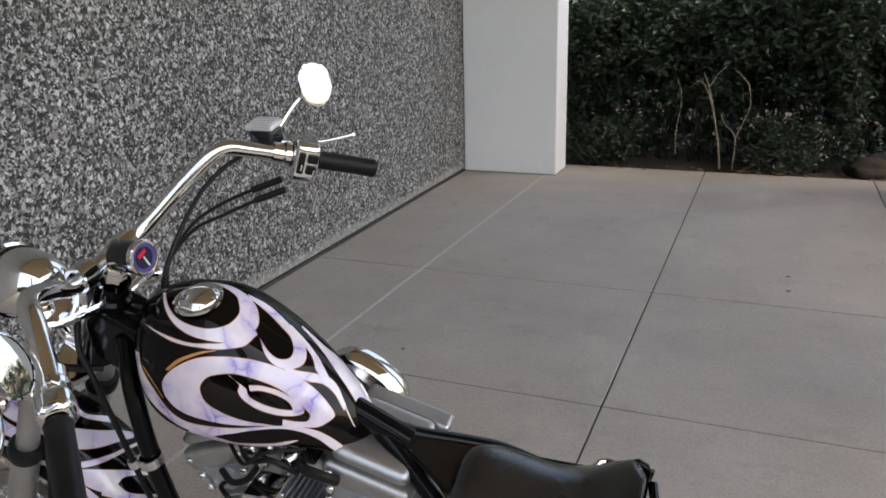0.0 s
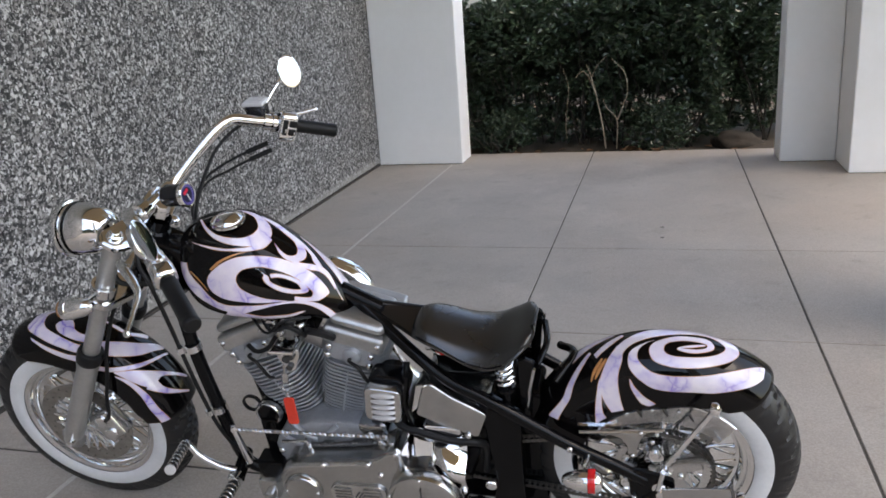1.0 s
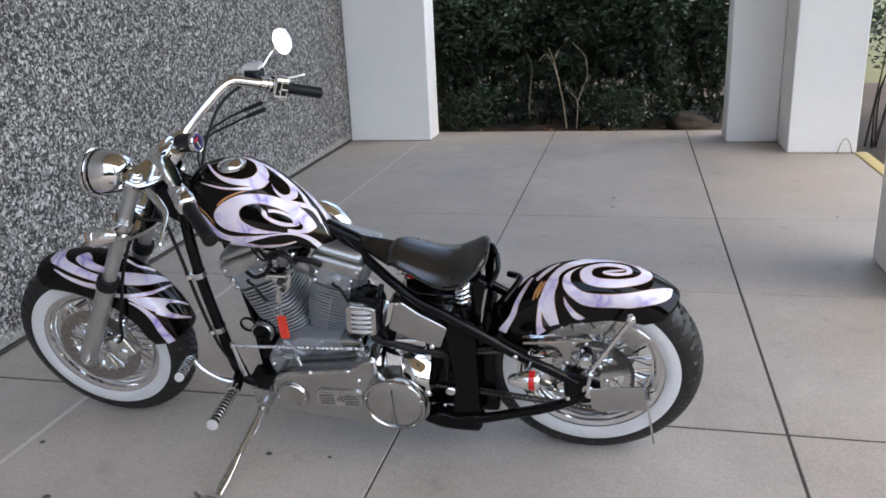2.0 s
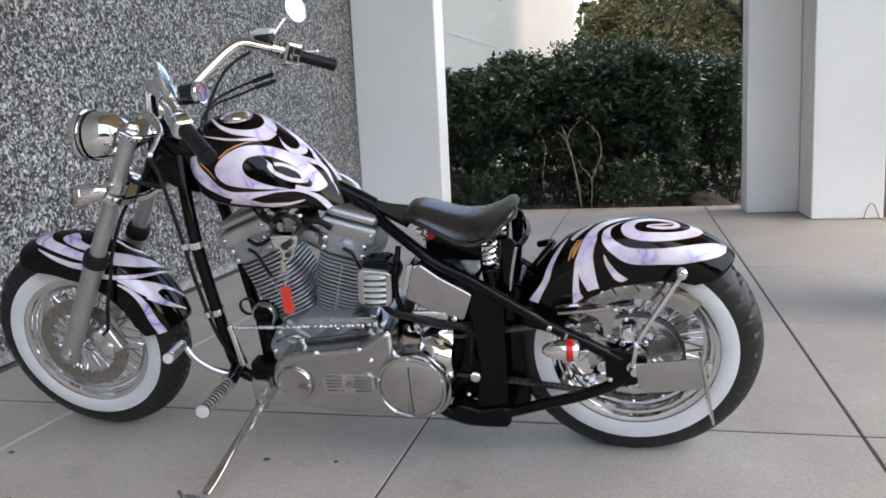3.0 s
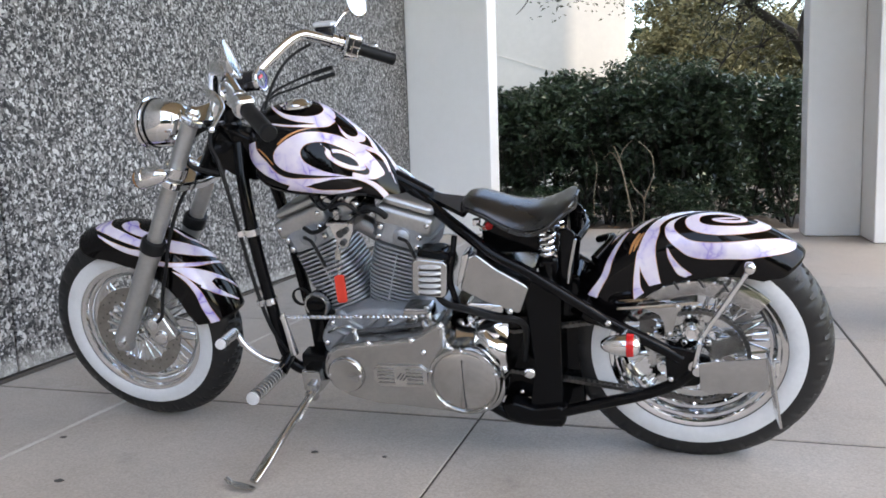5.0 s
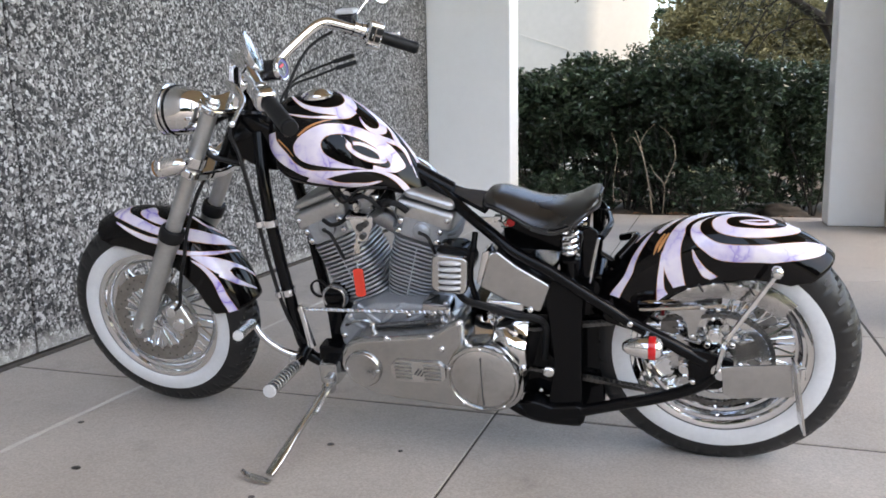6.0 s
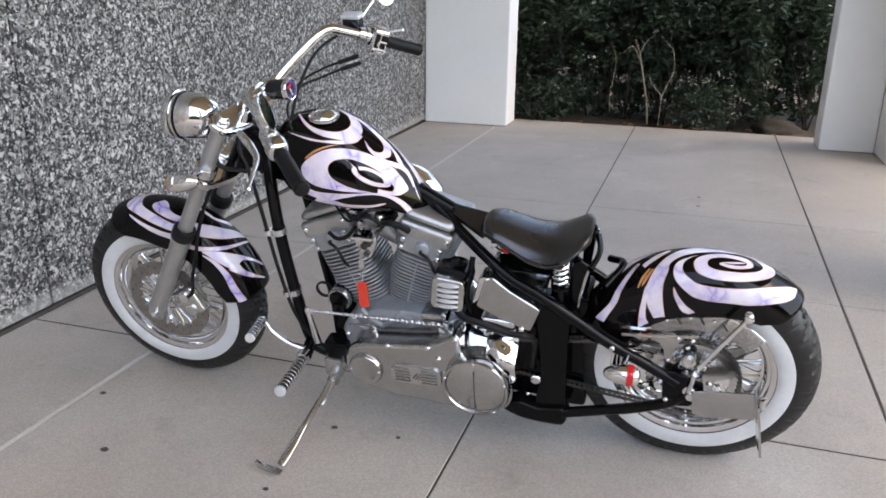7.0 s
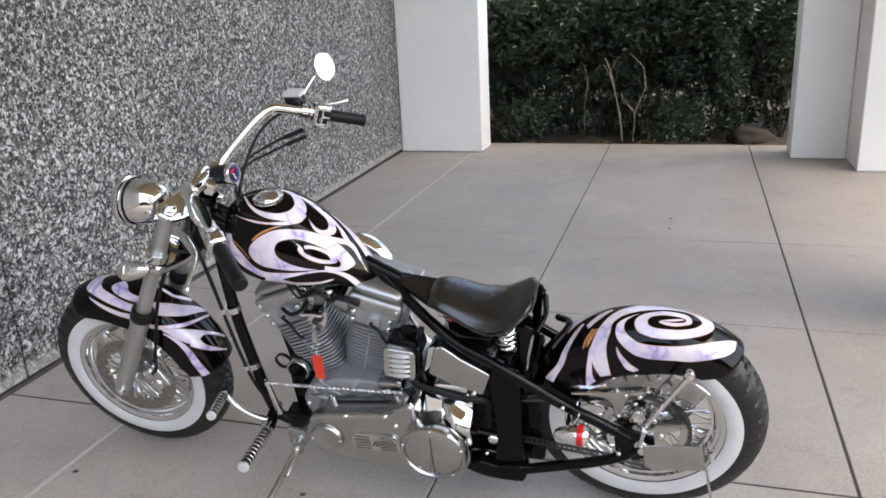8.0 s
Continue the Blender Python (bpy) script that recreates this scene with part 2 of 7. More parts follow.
def box(bm, x0, x1, y0, y1, z0, z1, bevel=0.0, m=None, segs=2):
    sub = bmesh.new()
    bmesh.ops.create_cube(sub, size=1.0)
    bmesh.ops.scale(sub, vec=(x1 - x0, y1 - y0, z1 - z0), verts=sub.verts)
    bmesh.ops.translate(sub, vec=((x0 + x1) / 2, (y0 + y1) / 2, (z0 + z1) / 2), verts=sub.verts)
    if bevel:
        bmesh.ops.bevel(sub, geom=sub.edges[:], offset=bevel, segments=segs, affect="EDGES", profile=0.5)
        BEVELLED.add(id(bm))
    return absorb(bm, sub, m)


def absorb(bm, sub, m=None):
    if m is not None:
        bmesh.ops.transform(sub, matrix=m, verts=sub.verts)
    me = bpy.data.meshes.new("tmp")
    sub.to_mesh(me)
    sub.free()
    bm.from_mesh(me)
    bpy.data.meshes.remove(me)
    return bm


def along(p, q):
    """A matrix whose z axis runs from p towards q, at p."""
    d = Vector(q) - Vector(p)
    return Matrix.Translation(p) @ d.to_track_quat("Z", "Y").to_matrix().to_4x4()


def spline(points, steps=8, closed=False):
    """Catmull-Rom through the points (tuples of any length)."""
    pts = [np.array(p, float) for p in points]
    n = len(pts)
    out = []
    for i in range(n if closed else n - 1):
        p1, p2 = pts[i], pts[(i + 1) % n]
        p0 = pts[i - 1] if (i or closed) else 2 * p1 - p2
        p3 = pts[(i + 2) % n] if (i + 2 < n or closed) else 2 * p2 - p1
        for k in range(steps):
            f = k / steps
            out.append(0.5 * (2 * p1 + (p2 - p0) * f + (2 * p0 - 5 * p1 + 4 * p2 - p3) * f * f + (3 * p1 - p0 - 3 * p2 + p3) * f ** 3))
    if not closed:
        out.append(pts[-1])
    return out


def tube(bm, points, radius, segs=12, steps=8, closed=False, straight=False):
    """A round bar along a smooth line. radius: a number or one for each point."""
    if not hasattr(radius, "__len__"):
        radius = [radius] * len(points)
    rows = [(*p, r) for p, r in zip(points, radius)]
    line = [np.array(r, float) for r in rows] if straight else spline(rows, steps, closed)
    pos = [Vector(r[:3]) for r in line]
    n = len(pos)
    side = None
    rings = []
    for i in range(n):
        a = pos[i - 1] if (i or closed) else pos[i]
        b = pos[(i + 1) % n] if (i + 1 < n or closed) else pos[i]
        d = (b - a).normalized()
        if side is None:
            side = d.cross(Vector((0, 0, 1)) if abs(d.z) < 0.9 else Vector((0, 1, 0))).normalized()
        side = (side - d * side.dot(d)).normalized()
        up = d.cross(side)
        r = line[i][3]
        rings.append([bm.verts.new(pos[i] + (side * math.cos(t) + up * math.sin(t)) * r) for t in (2 * math.pi * k / segs for k in range(segs))])
    for i in range(n if closed else n - 1):
        a, b = rings[i], rings[(i + 1) % n]
        for k in range(segs):
            bm.faces.new((a[k], a[(k + 1) % segs], b[(k + 1) % segs], b[k]))
    if not closed:
        bm.faces.new(rings[0][::-1])
        bm.faces.new(rings[-1])
    return bm


def lathe(bm, profile, m=None, segs=40, closed=False):
    """Turns (radius, height) rows about the z axis of m."""
    m = m or Matrix()
    rings = []
    for r, h in profile:
        if r < 1e-6:
            rings.append([bm.verts.new(m @ Vector((0, 0, h)))])
        else:
            rings.append([bm.verts.new(m @ Vector((r * math.cos(2 * math.pi * k / segs), r * math.sin(2 * math.pi * k / segs), h))) for k in range(segs)])
    pairs = list(zip(rings, rings[1:])) + ([(rings[-1], rings[0])] if closed else [])
    for a, b in pairs:
        for k in range(segs):
            j = (k + 1) % segs
            if len(a) == 1 and len(b) == 1:
                continue
            if len(a) == 1:
                bm.faces.new((a[0], b[j], b[k]))
            elif len(b) == 1:
                bm.faces.new((a[k], a[j], b[0]))
            else:
                bm.faces.new((a[k], a[j], b[j], b[k]))
    bmesh.ops.recalc_face_normals(bm, faces=bm.faces[:])
    return bm


def prism(bm, outline, y0, y1, bevel=0.0, m=None, segs=2):
    """A plate: an outline of (x, z) pushed from y0 to y1."""
    sub = bmesh.new()
    f = sub.faces.new([sub.verts.new((x, y0, z)) for x, z in outline])
    ex = bmesh.ops.extrude_face_region(sub, geom=[f])
    bmesh.ops.translate(sub, vec=(0, y1 - y0, 0), verts=[v for v in ex["geom"] if isinstance(v, bmesh.types.BMVert)])
    bmesh.ops.recalc_face_normals(sub, faces=sub.faces[:])
    if bevel:
        bmesh.ops.bevel(sub, geom=sub.edges[:], offset=bevel, segments=segs, affect="EDGES", profile=0.5)
        BEVELLED.add(id(bm))
    return absorb(bm, sub, m)


def round_outline(cx, cz, w, h, r, n=5, turn=0.0):
    out = []
    for sx, sz, a0 in ((1, 1, 0), (-1, 1, 90), (-1, -1, 180), (1, -1, 270)):
        for k in range(n + 1):
            a = radians(a0 + 90 * k / n)
            out.append((sx * (w / 2 - r) + r * math.cos(a), sz * (h / 2 - r) + r * math.sin(a)))
    c, s = math.cos(radians(turn)), math.sin(radians(turn))
    return [(cx + x * c - z * s, cz + x * s + z * c) for x, z in out]


def sheet(bm, fn, rows, cols, wrap=False):
    """A surface fn(i/rows, j/cols)."""
    g = [[bm.verts.new(fn(i / rows, j / cols)) for j in range(cols if wrap else cols + 1)] for i in range(rows + 1)]
    for i in range(rows):
        for j in range(cols):
            k = (j + 1) % cols if wrap else j + 1
            bm.faces.new((g[i][j], g[i][k], g[i + 1][k], g[i + 1][j]))
    return g


# ---- the setting ----
WALL_X = -2.125
JOINTS_X = [-1.485, -0.265, 0.955]
JOINTS_Y = [-1.765, -0.55, 0.668, 1.883, 3.097]
FLOOR_X1, FLOOR_Y1 = 2.15, 6.06

ground = bmesh.new()
bmesh.ops.create_grid(ground, x_segments=2, y_segments=2, size=400)
ground_ob = tagged(mesh_object("ground", ground, GRASS, smooth=0), "dry lawn reaching away from the building", "ground", kind="structure")
ground_ob.location.z = -0.16


def soil_bed(name, x0, x1, y0, y1, seed):
    bm = bmesh.new()
    n = 26
    sheet(bm, lambda a, b: (x0 + (x1 - x0) * b, y0 + (y1 - y0) * a, -0.05 + 0.07 * noise.noise((a * 7 + seed, b * 9, 1.5)) + 0.03 * noise.noise((a * 31, b * 37, seed))), n, n)
    return tagged(mesh_object(name, bm, SOIL, smooth=60), "bare brown soil bed beside the paving", "soil", kind="structure")


soil_bed("planting_bed", -4.0, 2.2, FLOOR_Y1 + 0.01, 13.5, 1.0)
soil_bed("planting_bed_2", FLOOR_X1 + 0.10, 7.0, -3.0, 9.5, 5.0)

sub = bmesh.new()
box(sub, WALL_X - 0.3, FLOOR_X1, -9.0, FLOOR_Y1, -0.15, 0.0012)
floor_ob = tagged(mesh_object("floor", sub, JOINT, smooth=0), "tan concrete paving in large square slabs with dark joints", "floor", kind="structure")

sealant = bmesh.new()
box(sealant, JOINTS_X[0] - 0.0085, JOINTS_X[0] + 0.0085, -9.0, FLOOR_Y1 - 0.01, -0.009, 0.0036)
part("joint_sealant", sealant, SEALANT, floor_ob, "pale worn joint filler")

kerb = bmesh.new()
box(kerb, FLOOR_X1 + 0.002, FLOOR_X1 + 0.10, 2.6, 5.02, -0.12, 0.012, 0.012)
tagged(mesh_object("kerb", kerb, YELLOW), "narrow kerb strip with faded yellow paint", "kerb", kind="structure")

# the pebble wall: tall panels with open seams
wall = bmesh.new()
box(wall, -0.30, -0.045, -9.6, 8.8, -0.1, 6.1)
wall_ob = tagged(mesh_object("wall_west", wall, JOINT, smooth=0), "grey exposed-aggregate wall in tall panels", "wall", kind="structure")
wall_ob.matrix_world = Matrix.Translation((-2.090, 0.60, 0)) @ Matrix.Rotation(radians(1.08), 4, "Z")
SEAMS = [-9.6, -6.6, -3.6, 0.17, 2.95, 5.34]
for i, (a, b) in enumerate(zip(SEAMS, SEAMS[1:])):
    pm = bmesh.new()
    box(pm, -0.05, 0.0, a + (0.005 if i < 4 else 0.001), b - (0.005 if i < 3 else 0.001), 0.026, 6.0, 0.003)
    mesh_object("wall_panel", pm, AGGREGATE, wall_ob, "speckled grey pebble-dash panel", smooth=0)
foot = bmesh.new()
box(foot, -0.05, 0.010, -9.6, 4.98, 0.0045, 0.020, 0.003)
part("wall_foot", foot, JOINT, wall_ob, "dark open gap at the foot")


def column(name, x0, x1, y0, y1, label):
    bm = bmesh.new()
    box(bm, x0, x1, y0, y1, 0.006, 6.0, 0.012, segs=3)
    ob = tagged(mesh_object(name, bm, STUCCO), label, "column", kind="structure")
    gap = bmesh.new()
    box(gap, x0 + 0.006, x1 - 0.006, y0 + 0.006, y1 - 0.006, -0.05, 0.007)
    part("base_gap", gap, JOINT, ob)
    return ob


column("column_1", -2.182, -1.392, 5.592, 5.93, "smooth white stuccoed pier against the pebble wall")
column("column_2", 1.243, 1.654, 5.465, 5.80, "white stuccoed pilaster beside a larger column")
column("column_3", 1.657, 2.165, 5.00, 5.62, "broad white stuccoed column at the paving's edge")
column("column_4", 1.632, 2.14, 1.86, 2.42, "broad white stuccoed column at the paving's edge")
column("column_5", 1.632, 2.14, -4.6, -4.1, "broad white stuccoed column at the paving's edge")

roof = bmesh.new()
box(roof, WALL_X - 0.3, 5.7, -3.2, 5.8, 6.0, 6.3)
tagged(mesh_object("ceiling", roof, SOFFIT, smooth=0), "plain tan soffit of the covered walk", "ceiling", kind="structure")

# ---- the garden ----
rng = np.random.default_rng(7)


def leaf_mass(name, centres, sizes, mat, parent, lean=0.6, fold=0.25, slim=0.5):
    """Many small folded leaves: four corner points each, two faces."""
    n = len(centres)
    ax = rng.normal(size=(n, 3))
    ax[:, 2] = ax[:, 2] * 0.6 + 0.15
    ax /= np.linalg.norm(ax, axis=1)[:, None]
    nr = rng.normal(size=(n, 3)) * lean + np.array((0.05, -0.35, 0.75))
    sd = np.cross(ax, nr)
    sd /= np.linalg.norm(sd, axis=1)[:, None] + 1e-9
    up = np.cross(sd, ax)
    L, W = sizes[:, None], sizes[:, None] * slim
    base = centres - ax * L * 0.5
    tip = centres + ax * L * 0.5 - up * L * 0.12
    l = centres + sd * W * 0.5 + up * W * fold
    r = centres - sd * W * 0.5 + up * W * fold
    co = np.stack((base, l, tip, r), 1).reshape(-1, 3)
    idx = np.arange(n) * 4
    faces = np.concatenate((np.stack((idx, idx + 2, idx + 1), 1), np.stack((idx, idx + 3, idx + 2), 1)))
    me = bpy.data.meshes.new(name)
    me.from_pydata(co.tolist(), [], faces.tolist())
    me.materials.append(mat)
    ob = new(name, me)
    ob.parent = parent
    return tagged(ob, kind="stuff")


def twigs(bm, root, spread, height, n, seed, r=0.008):
    rg = random.Random(seed)
    for i in range(n):
        a = rg.uniform(0, 6.28)
        x, y, z = root
        pts = [(x + rg.uniform(-0.05, 0.05), y + rg.uniform(-0.05, 0.05), z - 0.05)]
        dx, dy = math.cos(a) * spread, math.sin(a) * spread
        for k in (0.35, 0.7, 1.0):
            pts.append((x + dx * k + rg.uniform(-0.05, 0.05), y + dy * k + rg.uniform(-0.05, 0.05), z + height * k * rg.uniform(0.85, 1.1)))
        tube(bm, pts, [r, r * 0.8, r * 0.55, r * 0.25], 5, 4)


def shrub(name, x0, x1, y0, y1, height, clumps, leaves, seed, label, size=0.05, top=0.25, hollow=0.0):
    ob = tagged(new(name), label, "hedge")
    rg = np.random.default_rng(seed)
    cs = []
    for _ in range(clumps):
        x, y = rg.uniform(x0, x1), rg.uniform(y0, y1)
        h = height * (0.88 + 0.16 * noise.noise((x * 1.3, y * 1.7, seed)) + top * 0.3 * rg.random())
        front = 1.0 if y < y0 + 0.35 else 0.6
        z = h * (1 - rg.random() ** 1.6 * 0.97 * front)
        low = max(0.0, 1 - z / (0.72 * h))
        if hollow and low > 0.15 and rg.random() < 0.12:
            continue
        cs.append((x, y + hollow * low, max(0.06, z), rg.uniform(0.08, 0.20)))
    cs = np.array(cs)
    pick = rg.integers(0, len(cs), leaves)
    d = rg.normal(size=(leaves, 3))
    d /= np.linalg.norm(d, axis=1)[:, None]
    pos = cs[pick, :3] + d * (cs[pick, 3] * rg.random(leaves) ** 0.45)[:, None] * np.array((1.15, 0.9, 0.8))
    pos[:, 2] = np.maximum(pos[:, 2], 0.015)
    leaf_mass("leaves", pos, rg.uniform(0.6, 1.25, leaves) * size, HEDGE_LEAF, ob)
    bm = bmesh.new()
    k = 0
    for x in np.arange(x0 + 0.15, x1, 0.33):
        k += 1
        twigs(bm, (x, (y0 + y1) / 2 - 0.1, -0.05), 0.38, height * 0.86, 5, seed * 31 + k, 0.009)
    tagged(part("brushwood", bm, BARK, ob), kind="stuff")
    return ob


shrub("hedge", -1.55, 0.86, 6.30, 7.25, 1.42, 820, 60000, 3, "dense dark green evergreen hedge with small glossy leaves", 0.074, hollow=0.40)
shrub("hedge", 0.80, 1.40, 6.75, 7.35, 1.36, 150, 9000, 51, "thinner dark green shrub set back beside the columns", 0.074, hollow=0.3)
shrub("hedge", -0.9, 0.55, 6.75, 7.6, 1.60, 160, 12000, 11, "taller dark green shrub behind the hedge", top=0.5)
shrub("hedge", -2.2, 2.2, 7.35, 7.85, 1.36, 620, 30000, 29, "dense back row of dark green evergreen shrubs", 0.075)
shrub("hedge", 2.30, 4.6, 4.6, 7.0, 1.5, 260, 13000, 17, "dark green evergreen shrub beyond the columns")
shrub("low_shrub", 0.12, 0.52, 6.17, 6.5, 0.36, 34, 2200, 61, "low tuft of dark green leaves at the hedge's foot", 0.05)
shrub("low_shrub", -1.38, -0.95, 6.16, 6.5, 0.34, 40, 2600, 23, "low tuft of small green leaves at the hedge's foot", 0.045)

# bare twigs in front of the hedge
for i, (pts, r) in enumerate((
        ([(-0.17, 6.24, 0.0), (-0.19, 6.20, 0.2), (-0.23, 6.19, 0.41), (-0.29, 6.20, 0.66), (-0.34, 6.22, 0.78)], 0.012),
        ([(-0.25, 6.19, 0.50), (-0.29, 6.17, 0.62), (-0.36, 6.18, 0.72), (-0.44, 6.2, 0.66)], 0.007),
        ([(-0.07, 6.22, 0.0), (-0.06, 6.18, 0.25), (-0.10, 6.17, 0.33), (-0.15, 6.17, 0.38), (-0.19, 6.2, 0.46)], 0.008),
        ([(-0.06, 6.18, 0.27), (-0.01, 6.18, 0.40), (0.03, 6.18, 0.52), (0.01, 6.2, 0.68), (-0.05, 6.2, 0.76), (-0.12, 6.24, 0.82)], 0.008),
        ([(-0.29, 6.20, 0.66), (-0.24, 6.2, 0.76), (-0.16, 6.22, 0.84)], 0.006),
        ([(-0.53, 6.24, 0.10), (-0.53, 6.2, 0.30), (-0.50, 6.2, 0.58), (-0.56, 6.24, 0.76)], 0.005))):
    bm = bmesh.new()
    tube(bm, pts, [r * 0.78 * (1 - 0.5 * k / (len(pts) - 1)) for k in range(len(pts))], 7, 6)
    tagged(mesh_object("bare_branch", bm, PALE_TWIG), "pale bare twisted branch in front of the hedge", "branch", "bare branches")

rock = bmesh.new()
bmesh.ops.create_icosphere(rock, subdivisions=4, radius=0.14)
for v in rock.verts:
    v.co = Vector((v.co.x * 1.35, v.co.y, v.co.z * 0.8)) * (1 + 0.40 * noise.noise(v.co * 6) + 0.12 * noise.noise(v.co * 21))
rock_ob = tagged(mesh_object("boulder", rock, STONE, smooth=60), "brown-grey weathered boulder in the planting bed", "rock")
rock_ob.location = (1.02, 6.72, -0.07)
rock_ob.scale = (1.25, 1.1, 1.15)

for i in range(26):
    bm = bmesh.new()
    w = 0.018 + 0.012 * random.random()
    g = sheet(bm, lambda a, b: ((a - 0.5) * w * 2.4, (b - 0.5) * w * 1.3 * math.sin(math.pi * (0.1 + 0.8 * a)), 0.006 + 0.010 * abs(b - 0.5) + 0.006 * math.sin(a * 3)), 4, 2)
    lf = tagged(mesh_object("fallen_leaf", bm, DRY_LEAF, smooth=60), "curled orange-brown dead leaf on the ground", "leaf", "fallen leaves")
    lf.location = (random.uniform(-1.2, 1.1) if i > 8 else random.uniform(-0.05, 0.35), random.uniform(5.98, 6.2), 0.004)
    lf.rotation_euler = (random.uniform(-0.2, 0.2), random.uniform(-0.2, 0.2), random.uniform(0, 6.28))


def tree(name, base, limbs, crowns, leaves, seed, label, size, mat, twig_count=0):
    ob = tagged(new(name), label, "tree")
    bm = bmesh.new()
    for pts, r in limbs:
        tube(bm, [tuple(np.array(base) + np.array(p)) for p in pts], [r * (1 - 0.75 * k / (len(pts) - 1)) for k in range(len(pts))], 9, 6)
    rt = random.Random(seed)
    for _ in range(twig_count):
        src = rt.choice(limbs)[0]
        k = rt.randrange(1, len(src))
        p = np.array(base) + np.array(src[k])
        dx, dz = rt.uniform(-0.9, 0.7), rt.uniform(-1.0, 0.5)
        tube(bm, [tuple(p), tuple(p + (dx * 0.4, -0.1, dz * 0.2 + 0.08)), tuple(p + (dx * 0.75, -0.15, dz * 0.6)), tuple(p + (dx, -0.2, dz))], [0.016, 0.011, 0.007, 0.003], 5, 4)
    part("trunk", bm, BARK, ob, "dark rough bark trunk and limbs")
    rg = np.random.default_rng(seed)
    pos = []
    for (cx, cy, cz), (rx, ry, rz), share in crowns:
        k = int(leaves * share)
        cl = rg.normal(size=(max(8, k // 90), 3))
        cl = cl / np.linalg.norm(cl, axis=1)[:, None] * rg.random((len(cl), 1)) ** 0.5 * np.array((rx, ry, rz)) + np.array(base) + np.array((cx, cy, cz))
        p = rg.integers(0, len(cl), k)
        pos.append(cl[p] + rg.normal(size=(k, 3)) * np.array((0.22, 0.22, 0.13)))
    pos = np.concatenate(pos)
    pos = pos[pos[:, 2] > 0.3]
    leaf_mass("crown", pos, rg.uniform(0.6, 1.3, len(pos)) * size, mat, ob, slim=0.42)
    return ob


tree("tree", (2.3, 11.0, -0.1),
     [([(0, 0, 0), (-0.1, 0, 1.2), (-0.45, 0, 2.2), (-0.77, 0, 2.5), (-1.12, 0, 2.8), (-1.33, 0, 3.15), (-1.73, 0, 3.5), (-2.4, 0.1, 4.3)], 0.10),
      ([(-0.45, 0, 2.2), (-0.2, 0.2, 3.0), (0.3, 0.3, 3.9), (0.4, 0.4, 5.2)], 0.12),
      ([(-1.12, 0, 2.8), (-0.95, 0, 3.4), (-0.9, 0, 4.2), (-1.2, 0.1, 5.0)], 0.07),
      ([(-1.73, 0, 3.5), (-2.4, -0.7, 3.75), (-3.2, -1.3, 3.45), (-3.75, -1.7, 2.9)], 0.035),
      ([(-1.0, 0, 2.7), (-1.25, -0.1, 2.5), (-1.5, -0.1, 2.0), (-1.7, -0.1, 1.6)], 0.022),
      ([(-1.33, 0, 3.15), (-1.5, -0.1, 2.8), (-1.65, -0.1, 2.3)], 0.018),
      ([(-0.9, 0, 2.6), (-1.0, -0.1, 2.2), (-1.05, -0.1, 1.7)], 0.016)],
     [((-1.3, -0.2, 4.2), (1.5, 0.8, 0.7), 0.30), ((-2.9, -1.6, 3.35), (0.8, 0.4, 0.40), 0.020), ((-2.45, -1.3, 3.15), (0.5, 0.4, 0.55), 0.030), ((-3.5, -1.8, 2.8), (0.35, 0.3, 0.35), 0.008),
      ((-1.8, -0.6, 3.55), (0.55, 0.4, 0.25), 0.06), ((0.4, 0.1, 4.2), (1.5, 1.0, 1.0), 0.25), ((-0.75, -0.2, 3.1), (0.6, 0.3, 0.45), 0.06), ((-1.35, -0.2, 2.5), (0.5, 0.3, 0.5), 0.025), ((-1.2, 0.1, 1.7), (0.7, 0.4, 0.4), 0.03)],
     26000, 5, "broad evergreen oak with dark crooked limbs and drooping sprays", 0.062, OAK_LEAF, 46)
tree("tree", (1.4, 18.0, -0.1),
     [([(0, 0, 0), (0.1, 0, 1.5), (0.0, 0, 3.2), (0.3, 0, 5.0)], 0.22), ([(0, 0, 2.2), (0.9, 0, 3.4), (1.6, 0, 4.3)], 0.10), ([(0, 0, 2.4), (-0.9, 0, 3.6)], 0.10)],
     [((-1.15, 0, 2.3), (1.4, 1.0, 1.7), 0.36), ((0.8, 0, 2.2), (1.8, 1.0, 1.7), 0.32), ((-0.8, 0.3, 4.2), (1.4, 1.0, 0.9), 0.14), ((2.6, 0.3, 2.6), (1.8, 1.2, 1.5), 0.20)],
     56000, 9, "olive-brown garden tree standing beyond the hedge", 0.13, TREE_LEAF)
shrub("garden_shrub", -0.9, 4.5, 19.6, 20.6, 3.7, 360, 20000, 37, "tall olive screen of shrubs at the garden's end", 0.26)

# unseen leaf belt behind the camera, added to darken low sky and reflections
belt = tagged(new("unseen_tree_belt"), "unseen dark belt of leaves added to block the low sky", "trees")
rb = np.random.default_rng(41)
cl = np.stack((rb.uniform(-16, 18, 420), rb.uniform(-15.5, -13, 420), 4.2 * rb.random(420) ** 0.8), 1)
cl[:, 2] *= 0.75 + 0.25 * np.sin(cl[:, 0] * 0.9)
pk = rb.integers(0, 420, 15000)
leaf_mass("crown", cl[pk] + rb.normal(size=(15000, 3)) * np.array((0.7, 0.5, 0.6)), rb.uniform(0.4, 0.9, 15000), HEDGE_LEAF, belt)


